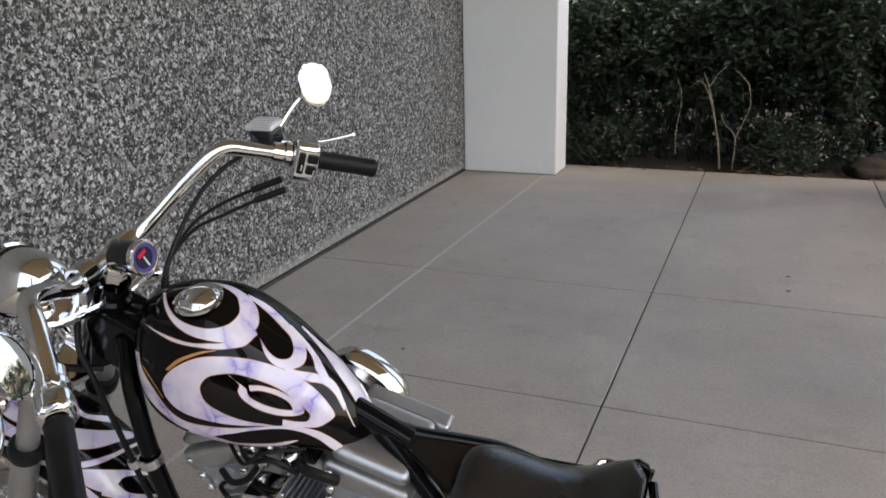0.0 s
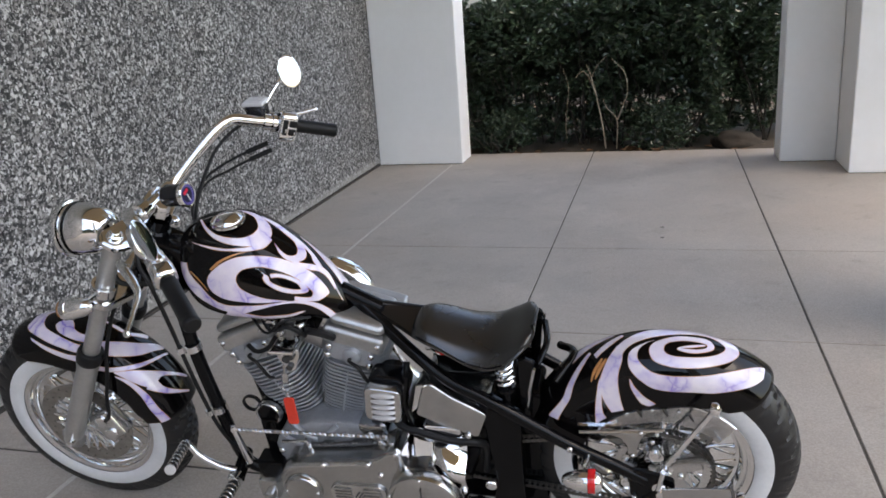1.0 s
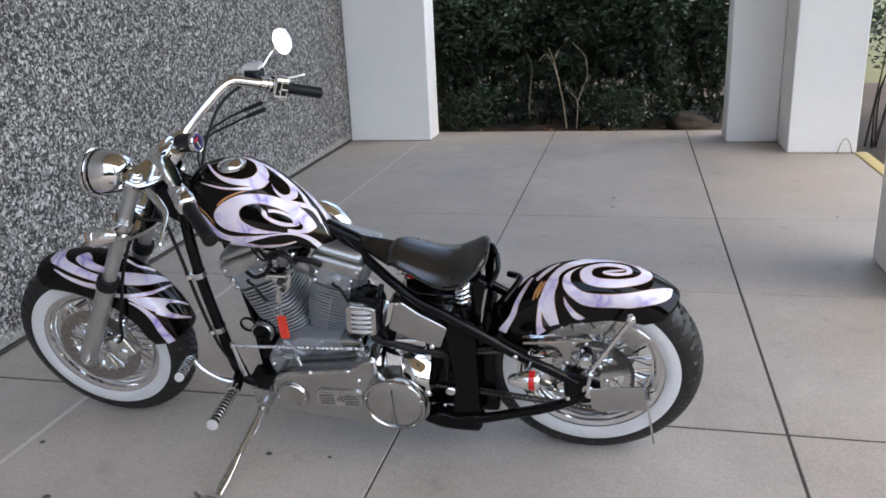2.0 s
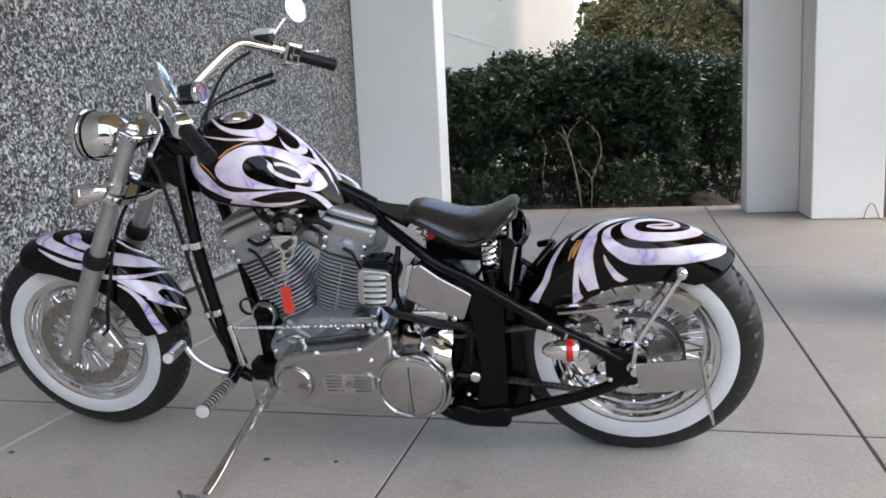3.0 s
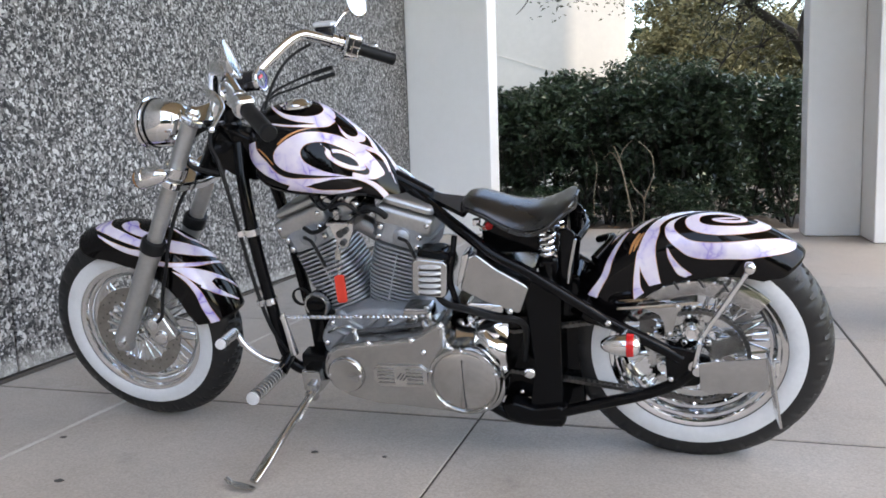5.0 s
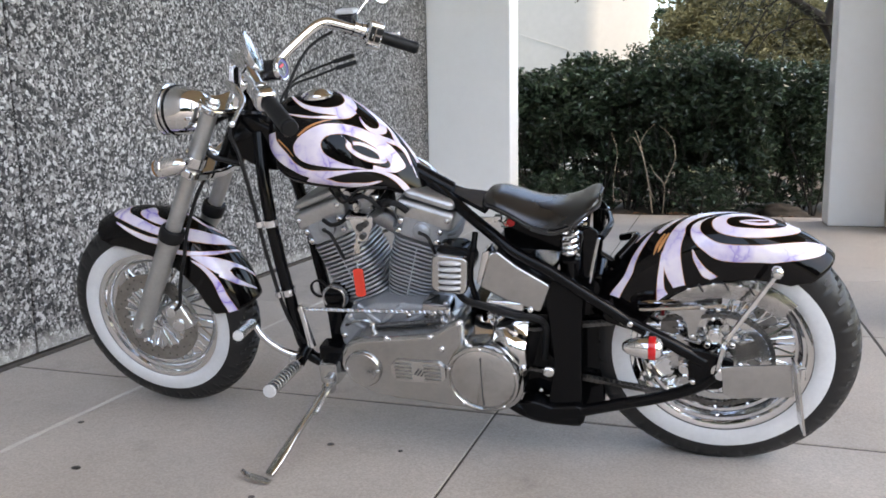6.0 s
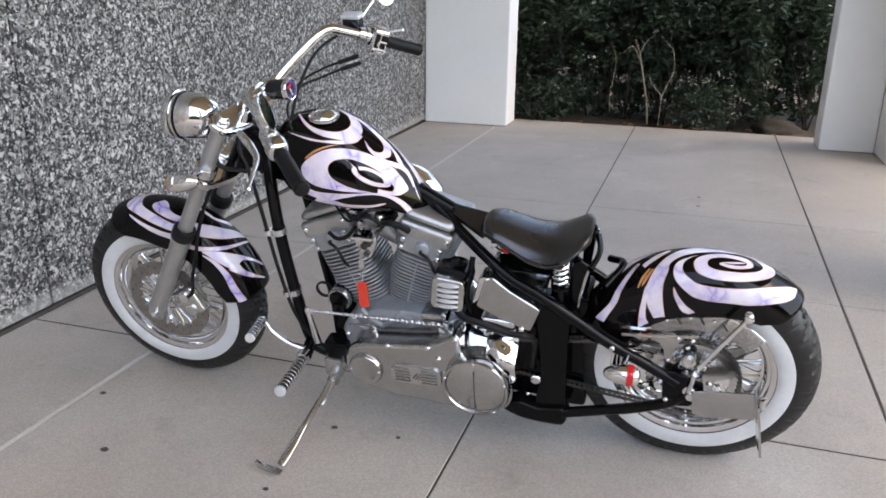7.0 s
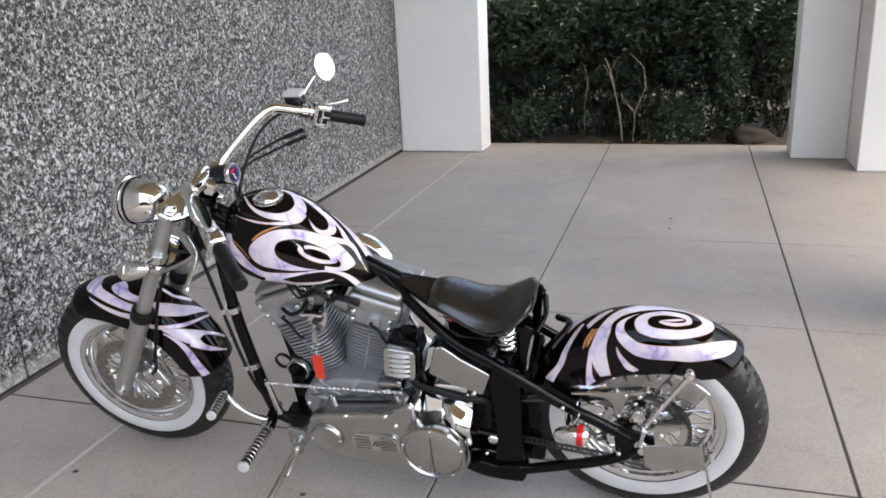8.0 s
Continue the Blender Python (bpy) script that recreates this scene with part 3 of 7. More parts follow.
def far_building():
    ob = tagged(new("white_building"), "plain white stuccoed building with a rounded corner beyond the garden", "building")
    a, b, c, d = Vector((-9.0, 15.2)), Vector((-2.05, 14.10)), Vector((-1.70, 14.16)), Vector((-0.84, 14.95))
    corner = [b.lerp(c, 0) * (1 - k) ** 2 + Vector((-1.86, 14.05)) * 2 * k * (1 - k) + c * k * k for k in (0, 0.2, 0.4, 0.6, 0.8, 1.0)]
    outline = [a, *corner, d, Vector((-3.0, 18.0)), Vector((-9.0, 19.0))]

    def slab(z0, z1, grow):
        bm = bmesh.new()
        mid = Vector((-5.0, 16.5))
        f = bm.faces.new([bm.verts.new((*(p + (p - mid).normalized() * grow), z0)) for p in outline])
        ex = bmesh.ops.extrude_face_region(bm, geom=[f])
        bmesh.ops.translate(bm, vec=(0, 0, z1 - z0), verts=[v for v in ex["geom"] if isinstance(v, bmesh.types.BMVert)])
        bmesh.ops.recalc_face_normals(bm, faces=bm.faces[:])
        return bm
    # stucco colour is darkened to stand for the shaded wall
    part("wall", slab(-0.16, 7.4, 0.0), SHADED_FAR_STUCCO, ob)
    part("roof", slab(7.4, 7.6, 0.1), SHADED_FAR_STUCCO, ob)
    seam = bmesh.new()
    tube(seam, [a.lerp(b, 0.62).to_3d() + Vector((0, -0.01, 3.1)), a.lerp(b, 0.985).to_3d() + Vector((0, -0.01, 2.2))], 0.005, 6, straight=True)
    part("cable", seam, SEALANT, ob, "thin cable across the wall")
    return ob


far_building()


# ---- the motorcycle: x to its tail, y to its right side, z up, standing on the rear contact ----
bike = tagged(new("motorcycle"), "custom chopper with black and pearl-white swirl paint leaning on its kickstand", "motorcycle")
bike.matrix_world = Matrix.Translation((0.353, 0.569, 0.0)) @ Matrix.Rotation(radians(1.0), 4, "Z") @ Matrix.Rotation(radians(13.5), 4, "X")
TO_LEFT = Matrix.Rotation(radians(90), 4, "X")  # lathe heights run to the bike's left


def left_axis(x, y, z):
    return Matrix.Translation((x, y, z)) @ TO_LEFT


def bolt_head(bm, m, r=0.008, h=0.006):
    lathe(bm, [(r, 0), (r, h * 0.5), (r * 0.8, h * 0.85), (r * 0.45, h), (0, h)], m, 10)


def chrome_bolt(parent, m, r=0.008, h=0.006, name="bolt"):
    bm = bmesh.new()
    bolt_head(bm, m, r, h)
    return part(name, bm, CHROME, parent)


# wheels
def wheel(name, cx, cz, R, half, white_out, white_in, rim_r, groove, spokes, label):
    m = left_axis(cx, 0, cz)
    rim = bmesh.new()
    k = half * 0.78
    prof = [(rim_r, k), (rim_r + 0.004, k + 0.003), (rim_r + 0.003, k + 0.006), (rim_r - 0.004, k + 0.004), (rim_r - 0.010, k + 0.001), (rim_r - 0.012, k - 0.009), (rim_r - 0.019, k - 0.011), (rim_r - 0.021, k - 0.020), (rim_r - 0.027, k * 0.45), (rim_r - 0.034, k * 0.42), (rim_r - 0.036, k * 0.2)]
    prof = prof + [(r, -h) for r, h in prof[::-1]]
    lathe(rim, prof, m, 96)
    ob = part(name, rim, CHROME, bike, label)
    # tyre with cut tread
    ty = bmesh.new()
    sec = [(rim_r - 0.002, 0.72), (rim_r + 0.012, 0.90), (rim_r + 0.030, 0.98), (rim_r + 0.052, 1.0), (R - 0.045, 0.965), (R - 0.028, 0.87), (R - 0.017, 0.74),
           (R - 0.010, 0.60), (R - 0.0055, 0.45), (R - 0.002, 0.28), (R - 0.0005, 0.12)]
    sec = [(r, h * half) for r, h in sec] + [(r, -h * half) for r, h in sec[::-1]]
    segs = 408

    def tread(a, b):
        i = min(len(sec) - 1, round(b * (len(sec) - 1)))
        r, h = sec[i]
        t = 2 * math.pi * a
        f = abs(h) / half
        if f < 0.9 and r > R - 0.04:
            ph = (t * groove / (2 * math.pi) + (0.9 if h > 0 else 0.4) + f * 1.7) % 1.0
            if ph < 0.20 and f > 0.05:
                r -= 0.009
        return Vector((cx + r * math.cos(t), -h, cz + r * math.sin(t)))
    sheet(ty, tread, segs, len(sec) - 1)
    bmesh.ops.remove_doubles(ty, verts=ty.verts[:], dist=1e-5)
    bmesh.ops.recalc_face_normals(ty, faces=ty.faces[:])
    part("tyre", ty, RUBBER, ob, "black treaded tyre")
    for side in (1, -1):
        ww = bmesh.new()
        pr = [(white_in, 0.925), (white_in + 0.004, 0.965), (white_in + 0.014, 1.005), ((white_in + white_out) / 2, 1.022), (white_out - 0.012, 1.008), (white_out - 0.003, 0.99), (white_out, 0.965)]
        lathe(ww, [(r, side * h * half) for r, h in pr], m, 96)
        part("whitewall", ww, WHITE_RUBBER, ob, "broad white sidewall band")
    hub = bmesh.new()
    hw = half * 0.62
    lathe(hub, [(0, hw + 0.014), (0.014, hw + 0.014), (0.016, hw + 0.004), (0.034, hw), (0.046, hw - 0.004), (0.046, hw - 0.012), (0.030, hw - 0.020), (0.027, 0), (0.030, 0.020 - hw), (0.046, 0.012 - hw), (0.046, 0.004 - hw), (0.034, -hw), (0, -hw)], m, 40)
    part("hub", hub, CHROME, ob, "chrome hub")
    for side in (1, -1):
        sp = bmesh.new()
        for_lean = 0.42
        tube(sp, [(0.044, -side * (hw - 0.008), 0.0), ((rim_r - 0.026) * math.cos(for_lean), -side * 0.010, (rim_r - 0.026) * math.sin(for_lean))], 0.0030, 6, straight=True)
        me = mesh_object("spoke", sp, CHROME, ob)
        sp2 = me.data
        me.matrix_basis = Matrix.Translation((cx, 0, cz))
        for i in range(1, spokes):
            o = new("spoke", sp2)
            o.parent = ob
            mir = Matrix.Diagonal((1, 1, -1, 1)) if i % 2 else Matrix()
            o.matrix_basis = Matrix.Translation((cx, 0, cz)) @ Matrix.Rotation(2 * math.pi * (i + 0.25 * side) / spokes, 4, "Y") @ mir
    return ob


REAR, FRONT = (0.0, 0.320), (-1.607, 0.322)
rear_wheel = wheel("rear_wheel", *REAR, 0.320, 0.068, 0.261, 0.212, 0.208, 34, 28, "chrome spoked rear wheel")
front_wheel = wheel("front_wheel", *FRONT, 0.309, 0.058, 0.251, 0.204, 0.201, 34, 20, "chrome spoked front wheel")


def rotor(parent, cx, cz, y, r0, r1, label):
    bm = bmesh.new()
    lathe(bm, [(r0, -0.0025), (r1, -0.0025), (r1, 0.0025), (r0, 0.0025)], left_axis(cx, y, cz), 72, closed=True)
    d = part("brake_disc", bm, ROTOR, parent, label)
    for i in range(36):
        a = 2 * math.pi * i / 36
        r = r0 + (r1 - r0) * (0.25 + 0.5 * ((i % 3) / 2))
        h = bmesh.new()
        lathe(h, [(0, 0.0029), (0.0026, 0.0029), (0.0026, 0.0025)], left_axis(cx + r * math.cos(a), y, cz + r * math.sin(a)), 8)
        part("drilled_hole", h, STICKER, d)
    for i in range(20):
        a = 2 * math.pi * i / 20
        s = bmesh.new()
        box(s, 0.030, r0 + 0.006, -0.006, 0.002, -0.0042, 0.0042, 0.0018, Matrix.Translation((cx, y, cz)) @ Matrix.Rotation(-a, 4, "Y"))
        part("disc_arm", s, CHROME, d, "polished disc arm")
    return d


rotor(front_wheel, *FRONT, -0.058, 0.098, 0.142, "drilled steel brake disc with polished arms")
rotor(rear_wheel, *REAR, 0.075, 0.098, 0.142, "drilled steel brake disc with polished arms")

# rear sprocket with chain, chain guard
spk = bmesh.new()
teeth = []
for i in range(51 * 4):
    a = 2 * math.pi * i / (51 * 4)
    r = 0.118 if i % 4 in (0, 1) else 0.112
    teeth.append((REAR[0] + r * math.cos(a), REAR[1] + r * math.sin(a)))
nt_ = len(teeth)
rows_ = []
for y in (-0.080, -0.074):
    rows_.append([spk.verts.new((x, y, z)) for x, z in teeth])
    rows_.append([spk.verts.new((REAR[0] + 0.095 * math.cos(2 * math.pi * i / nt_), y, REAR[1] + 0.095 * math.sin(2 * math.pi * i / nt_))) for i in range(nt_)])
for a, b in ((0, 1), (3, 2), (2, 0), (1, 3)):
    for i in range(nt_):
        j = (i + 1) % nt_
        spk.faces.new((rows_[a][i], rows_[a][j], rows_[b][j], rows_[b][i]))
lathe(spk, [(0.030, 0.0735), (0.060, 0.0735), (0.060, 0.0805), (0.030, 0.0805)], left_axis(REAR[0], 0, REAR[1]), 40, closed=True)
bmesh.ops.recalc_face_normals(spk, faces=spk.faces[:])
sprocket = part("sprocket", spk, CHROME_WORN, rear_wheel, "steel rear sprocket")
for i in range(5):
    a = 2 * math.pi * (i + 0.3) / 5
    h = bmesh.new()
    box(h, 0.056, 0.100, -0.0800, -0.0742, -0.024, 0.024, 0.002, Matrix.Translation((REAR[0], 0, REAR[1])) @ Matrix.Rotation(-a, 4, "Y"))
    part("sprocket_arm", h, CHROME_WORN, sprocket)
    chrome_bolt(sprocket, left_axis(REAR[0] + 0.048 * math.cos(a + 0.6), -0.080, REAR[1] + 0.048 * math.sin(a + 0.6)), 0.008, 0.007)

chain_path = []
for i in range(27):
    a = radians(95 - i * 190 / 26)
    chain_path.append((REAR[0] + 0.121 * math.cos(a), REAR[1] + 0.121 * math.sin(a)))
front_c, front_r = (-0.47, 0.315), 0.055
for i in range(15):
    a = radians(265 - i * 170 / 14)
    chain_path.append((front_c[0] + front_r * math.cos(a), front_c[1] + front_r * math.sin(a)))
ring = []
for (x0, z0), (x1, z1) in zip(chain_path, chain_path[1:] + chain_path[:1]):
    n = max(1, round(math.hypot(x1 - x0, z1 - z0) / 0.014))
    ring += [(x0 + (x1 - x0) * k / n, z0 + (z1 - z0) * k / n) for k in range(n)]
link_mesh = bmesh.new()
for y in (-0.086, -0.070):
    prism(link_mesh, round_outline(0, 0, 0.0165, 0.010, 0.0048, 3), y - 0.0012, y + 0.0012)
lathe(link_mesh, [(0.0035, -0.009), (0.0035, 0.009)], Matrix.Translation((0, -0.078, 0)) @ TO_LEFT, 8)
chain = part("drive_chain", link_mesh, CHAIN, bike, "dark steel roller chain")
for i, (x, z) in enumerate(ring):
    x1, z1 = ring[(i + 1) % len(ring)]
    mm = Matrix.Translation((x, 0, z)) @ Matrix.Rotation(-math.atan2(z1 - z, x1 - x), 4, "Y")
    if i == 0:
        chain.matrix_basis = mm
        base_inv = mm.inverted()
        continue
    lk = new("chain_link", chain.data)
    lk.parent = chain
    lk.matrix_basis = base_inv @ mm

guard = bmesh.new()
sheet(guard, lambda a, b: (-0.19 + 0.19 * a, -0.105 + 0.05 * b, 0.466 + 0.030 * math.sin(math.pi * (0.05 + 0.5 * b)) * (0.5 + 0.5 * math.sin(math.pi * min(1, a * 1.5 + 0.15))) + 0.012 * a), 20, 8)
bmesh.ops.solidify(guard, geom=guard.faces[:], thickness=0.002)
chain_guard = part("chain_guard", guard, CHROME, bike, "polished chain guard")
strip = bmesh.new()
prism(strip, [(-0.186, 0.455), (-0.15, 0.458), (0.0, 0.474), (0.006, 0.477), (0.004, 0.481), (-0.15, 0.464), (-0.186, 0.461)], -0.114, -0.108, 0.0015)
part("guard_strip", strip, CREAM, chain_guard, "thin pale lower edge strip")
gl_ = bmesh.new()
prism(gl_, [(-0.125, 0.460), (-0.030, 0.470), (-0.044, 0.452), (-0.052, 0.425), (-0.056, 0.390), (-0.064, 0.383), (-0.073, 0.390), (-0.077, 0.425), (-0.090, 0.446)], -0.113, -0.1085, 0.0015)
leg_gd = part("guard_bracket", gl_, POLISHED, chain_guard, "polished forked bracket")
chrome_bolt(leg_gd, left_axis(-0.064, -0.112, 0.395), 0.006, 0.005)
shield = bmesh.new()
sheet(shield, lambda a, b: (REAR[0] + (0.172 + 0.050 * b) * math.cos(radians(44 + 102 * a)), -0.100 + 0.012 * b * b, REAR[1] + (0.172 + 0.050 * b) * math.sin(radians(44 + 102 * a))), 30, 5)
bmesh.ops.solidify(shield, geom=shield.faces[:], thickness=0.002)
shield_ob = part("sprocket_shield", shield, RIPPLED, chain_guard, "chrome arched sprocket shield")
se = bmesh.new()
tube(se, [(REAR[0] + 0.222 * math.cos(radians(44 + 10.2 * k)), -0.089, REAR[1] + 0.222 * math.sin(radians(44 + 10.2 * k))) for k in range(11)], 0.0032, 8, 4)
part("shield_edge", se, CHROME, shield_ob, "rolled chrome edge")
# dark bars and bright studs stand in for reflections in the shield
for k, (a, r) in enumerate(((112, 0.205), (104, 0.202), (96, 0.206), (88, 0.203), (80, 0.206), (72, 0.202))):
    if k % 2:
        sl_ = bmesh.new()
        box(sl_, -0.011, 0.011, -0.1035, -0.0985, -0.0022, 0.0022, 0.001, Matrix.Translation((REAR[0] + r * math.cos(radians(a)), 0, REAR[1] + r * math.sin(radians(a)))) @ Matrix.Rotation(radians(60), 4, "Y"))
        part("dark_bar", sl_, STICKER, shield_ob, "thin dark painted-in bar")
    else:
        chrome_bolt(shield_ob, left_axis(REAR[0] + r * math.cos(radians(a)), -0.097, REAR[1] + r * math.sin(radians(a))), 0.005, 0.005, "glint_stud")


# fenders
def arch_point(c, R, W, crown, skirt, t, b, yc=0.0):
    """t: angle in degrees from the tail; b: -1 (left edge) to 1 (right edge)."""
    if abs(b) <= 0.6:
        be = b / 0.6 * math.pi / 2
        y, r = W * math.sin(be), R - crown * (1 - math.cos(be))
    else:
        y, r = math.copysign(W, b), R - crown - (abs(b) - 0.6) / 0.4 * skirt(t)
    return Vector((c[0] + r * math.cos(radians(t)), y + yc, c[1] + r * math.sin(radians(t))))


def rear_skirt(t):
    f = max(0.0, min(1.0, (t - 47) / 45))
    return 0.012 + 0.058 * f ** 0.7


def front_skirt(t):
    f = max(0.0, min(1.0, (112 - t) / 32))
    g = max(0.0, min(1.0, (t - 8) / 10))
    return 0.008 + 0.044 * f ** 0.7 * (0.55 + 0.45 * g)


def rear_arch(t, b):
    # the tail runs to a rounded tip
    end = 47 + 9 * abs(b) ** 2.2
    t = end + (t - 47) * (163 - end) / (163 - 47)
    return arch_point((0.0085, 0.330), 0.3375, 0.083, 0.068, rear_skirt, t, b, -0.016)


def front_arch(t, b):
    tip = 113 - 7 * abs(b) ** 2.0
    t = 9 + (t - 9) * (tip - 9) / (113 - 9)
    return arch_point((-1.612, 0.325), 0.331, 0.086, 0.058, front_skirt, t, b)


def fender(name, arch, t0, t1, label):
    bm = bmesh.new()
    sheet(bm, lambda a, b: arch(t0 + (t1 - t0) * a, 2 * b - 1), 72, 44)
    bm.faces.ensure_lookup_table()
    mid = bm.faces[len(bm.faces) // 2]
    mid.normal_update()
    if mid.normal.z < 0:
        bmesh.ops.reverse_faces(bm, faces=bm.faces[:])
    ob = part(name, bm, GLOSS_BLACK, bike, label)
    mod = ob.modifiers.new("thickness", "SOLIDIFY")
    mod.thickness, mod.offset = 0.004, -1.0
    return ob


rear_fender = fender("rear_fender", rear_arch, 47, 163, "glossy black rear fender with pearl-white spiral paint")
front_fender = fender("front_fender", front_arch, 9, 113, "glossy black front fender with pearl-white flame paint")


# tank
def interp(keys, x):
    return float(np.interp(x, [k[0] for k in keys], [k[1] for k in keys]))


def smooth_keys(keys, n=60):
    pts = spline([(a, b) for a, b in keys], 10)
    return [(float(p[0]), float(p[1])) for p in pts]


TANK_TOP = smooth_keys([(0.0, 0.905), (0.05, 0.945), (0.15, 0.971), (0.28, 0.983), (0.42, 0.978), (0.55, 0.945), (0.68, 0.900), (0.80, 0.852), (0.90, 0.805), (1.0, 0.752)])
TANK_LOW = smooth_keys([(0.0, 0.862), (0.06, 0.818), (0.16, 0.785), (0.30, 0.771), (0.50, 0.762), (0.70, 0.756), (0.85, 0.740), (1.0, 0.712)])
TANK_HALF = smooth_keys([(0.0, 0.045), (0.05, 0.088), (0.14, 0.126), (0.28, 0.149), (0.42, 0.152), (0.56, 0.140), (0.70, 0.112), (0.82, 0.086), (0.92, 0.064), (1.0, 0.046)])


def clampf(x, a, b):
    return max(a, min(b, x))


def tank_point(s, ph):
    """s: 0 at the nose to 1 at the tail; ph: degrees round the section, 0 right, 90 top, 180 left."""
    top = interp(TANK_TOP, s) - 0.0056 * interp([(0, 0), (0.3, 1), (1, 0.3)], s)
    low, half = interp(TANK_LOW, s) - 0.0272, interp(TANK_HALF, s) * 0.865
    mid = low + (top - low) * 0.2538
    k = math.sqrt(1 - 0.985 * clampf((s - 0.84) / 0.16, 0, 1) ** 2.4)
    top, low, half = mid + (top - mid) * k, mid - (mid - low) * k, half * k
    s -= 0.05 * clampf((s - 0.7) / 0.3, 0, 1) ** 1.3
    c, sn = math.cos(radians(ph)), math.sin(radians(ph))
    y = half * math.copysign(abs(c) ** (2 / 2.21), c) - 0.0024
    z = mid + (top - mid) * sn ** (2 / 1.515) if sn >= 0 else mid - (mid - low) * abs(sn) ** (2 / 2.6)
    return Vector((-1.136 + 0.442 * s, y, z))


tk = bmesh.new()
g = sheet(tk, lambda a, b: tank_point(0.5 - 0.5 * math.cos(math.pi * a), 360 * b), 80, 96, wrap=True)
tk.faces.new(g[0])
tk.faces.new(g[-1][::-1])
bmesh.ops.recalc_face_normals(tk, faces=tk.faces[:])
tank = part("fuel_tank", tk, GLOSS_BLACK, bike, "teardrop fuel tank with pearl-white swirl paint")
cap = bmesh.new()
CAP_M = Matrix.Translation((-0.986, -0.024, 0.974)) @ Matrix.Rotation(radians(2), 4, "Y") @ Matrix.Rotation(radians(4), 4, "X") @ Matrix.Scale(0.87, 4)
lathe(cap, [(0.047, -0.004), (0.047, 0.002), (0.043, 0.004), (0.040, 0.003), (0.038, 0.006), (0.030, 0.013), (0.018, 0.017), (0, 0.019)], CAP_M, 48)
part("fuel_cap", cap, CHROME, tank, "domed chrome fuel cap")


# painted swirls: tapering strokes laid on a surface
def swirl(fn, rows, parent, out, mat=None):
    """rows: (a, b, a2, b2), the two edges of a painted stroke in the surface's own coordinates; a fine line shows round it."""
    line = spline(rows, 6)
    cols = 6
    for grow, up, m, nm in ((0.0011, 0.0004, PINLINE, "pinline"), (0.0, 0.0008, mat or PEARL, "swirl_stripe")):
        if mat is not None and grow:
            continue
        bm = bmesh.new()
        prev = None
        for r in line:
            p, q = fn(r[0], r[1]), fn(r[2], r[3])
            g = grow / max(0.004, (q - p).length)
            row = []
            for k in range(cols + 1):
                f = -g + (1 + 2 * g) * k / cols
                a, b = r[0] + (r[2] - r[0]) * f, r[1] + (r[3] - r[1]) * f
                c = fn(a, b)
                n = (fn(a + 0.5 * fn_step[fn][0], b) - fn(a - 0.5 * fn_step[fn][0], b)).cross(fn(a, b + 0.5 * fn_step[fn][1]) - fn(a, b - 0.5 * fn_step[fn][1]))
                if n.length < 1e-12:
                    n = out(c)
                n.normalize()
                if n.dot(out(c)) < 0:
                    n = -n
                row.append(bm.verts.new(c + n * up))
            if prev:
                for k in range(cols):
                    bm.faces.new((prev[k], prev[k + 1], row[k + 1], row[k]))
            prev = row
        bmesh.ops.recalc_face_normals(bm, faces=bm.faces[:])
        bm.faces.ensure_lookup_table()
        fm = bm.faces[len(bm.faces) // 2]
        fm.normal_update()
        if fm.normal.dot(out(fm.calc_center_median())) < 0:
            bmesh.ops.reverse_faces(bm, faces=bm.faces[:])
        part(nm, bm, m, parent)




def tank_fn(s, ph):
    return tank_point(clampf(s, 0.0, 1.0), ph)


def rear_fn(t, b):
    return rear_arch(clampf(t, 47.0, 163.0), clampf(b, -1.0, 1.0))


def front_fn(t, b):
    return front_arch(clampf(t, 9.0, 113.0), clampf(b, -1.0, 1.0))


fn_step = {tank_fn: (0.008, 1.0), rear_fn: (0.5, 0.012), front_fn: (0.5, 0.012)}


def tank_out(p):
    return Vector((0.0, p.y, p.z - (0.84 - 0.26 * (p.x + 1.13))))


def rear_out(p):
    return Vector((p.x - REAR[0], p.y * 3, p.z - REAR[1]))


def front_out(p):
    return Vector((p.x - FRONT[0], p.y * 3, p.z - FRONT[1]))


swirl(tank_fn, [(0.1629, 95.24, 0.1729, 95.24), (0.2256, 109.8, 0.2331, 107.8), (0.2932, 118.3, 0.2982, 114.8), (0.381, 122.8, 0.3709, 117.3), (0.4737, 120.8, 0.4361, 115.8), (0.5388, 113.3, 0.4837, 109.3), (0.5664, 102.3, 0.5013, 101.3), (0.5589, 93.24, 0.4962, 94.74), (0.5163, 85.23, 0.4662, 88.73), (0.4637, 81.72, 0.4286, 86.23), (0.3935, 81.22, 0.3759, 84.23), (0.3108, 82.22, 0.2982, 82.22)], tank, tank_out)
swirl(tank_fn, [(0.1303, 120.8, 0.1378, 121.3), (0.198, 124.8, 0.2055, 124.3), (0.2882, 127.8, 0.2932, 126.3), (0.3759, 128.3, 0.381, 126.8), (0.4612, 125.8, 0.4561, 123.3), (0.5213, 120.3, 0.4987, 118.8), (0.5589, 114.3, 0.5363, 111.8), (0.5789, 103.8, 0.5639, 101.3)], tank, tank_out)
swirl(tank_fn, [(0.4762, 80.72, 0.4937, 83.22), (0.5464, 77.72, 0.5614, 84.73), (0.6216, 80.22, 0.6216, 87.73), (0.6717, 83.72, 0.6642, 90.23), (0.7218, 91.24, 0.6892, 96.74), (0.7343, 103.3, 0.6942, 104.3), (0.7043, 114.3, 0.6792, 109.8), (0.6642, 117.8, 0.6541, 112.3), (0.6241, 114.3, 0.6216, 110.3), (0.589, 104.8, 0.5915, 105.3)], tank, tank_out)
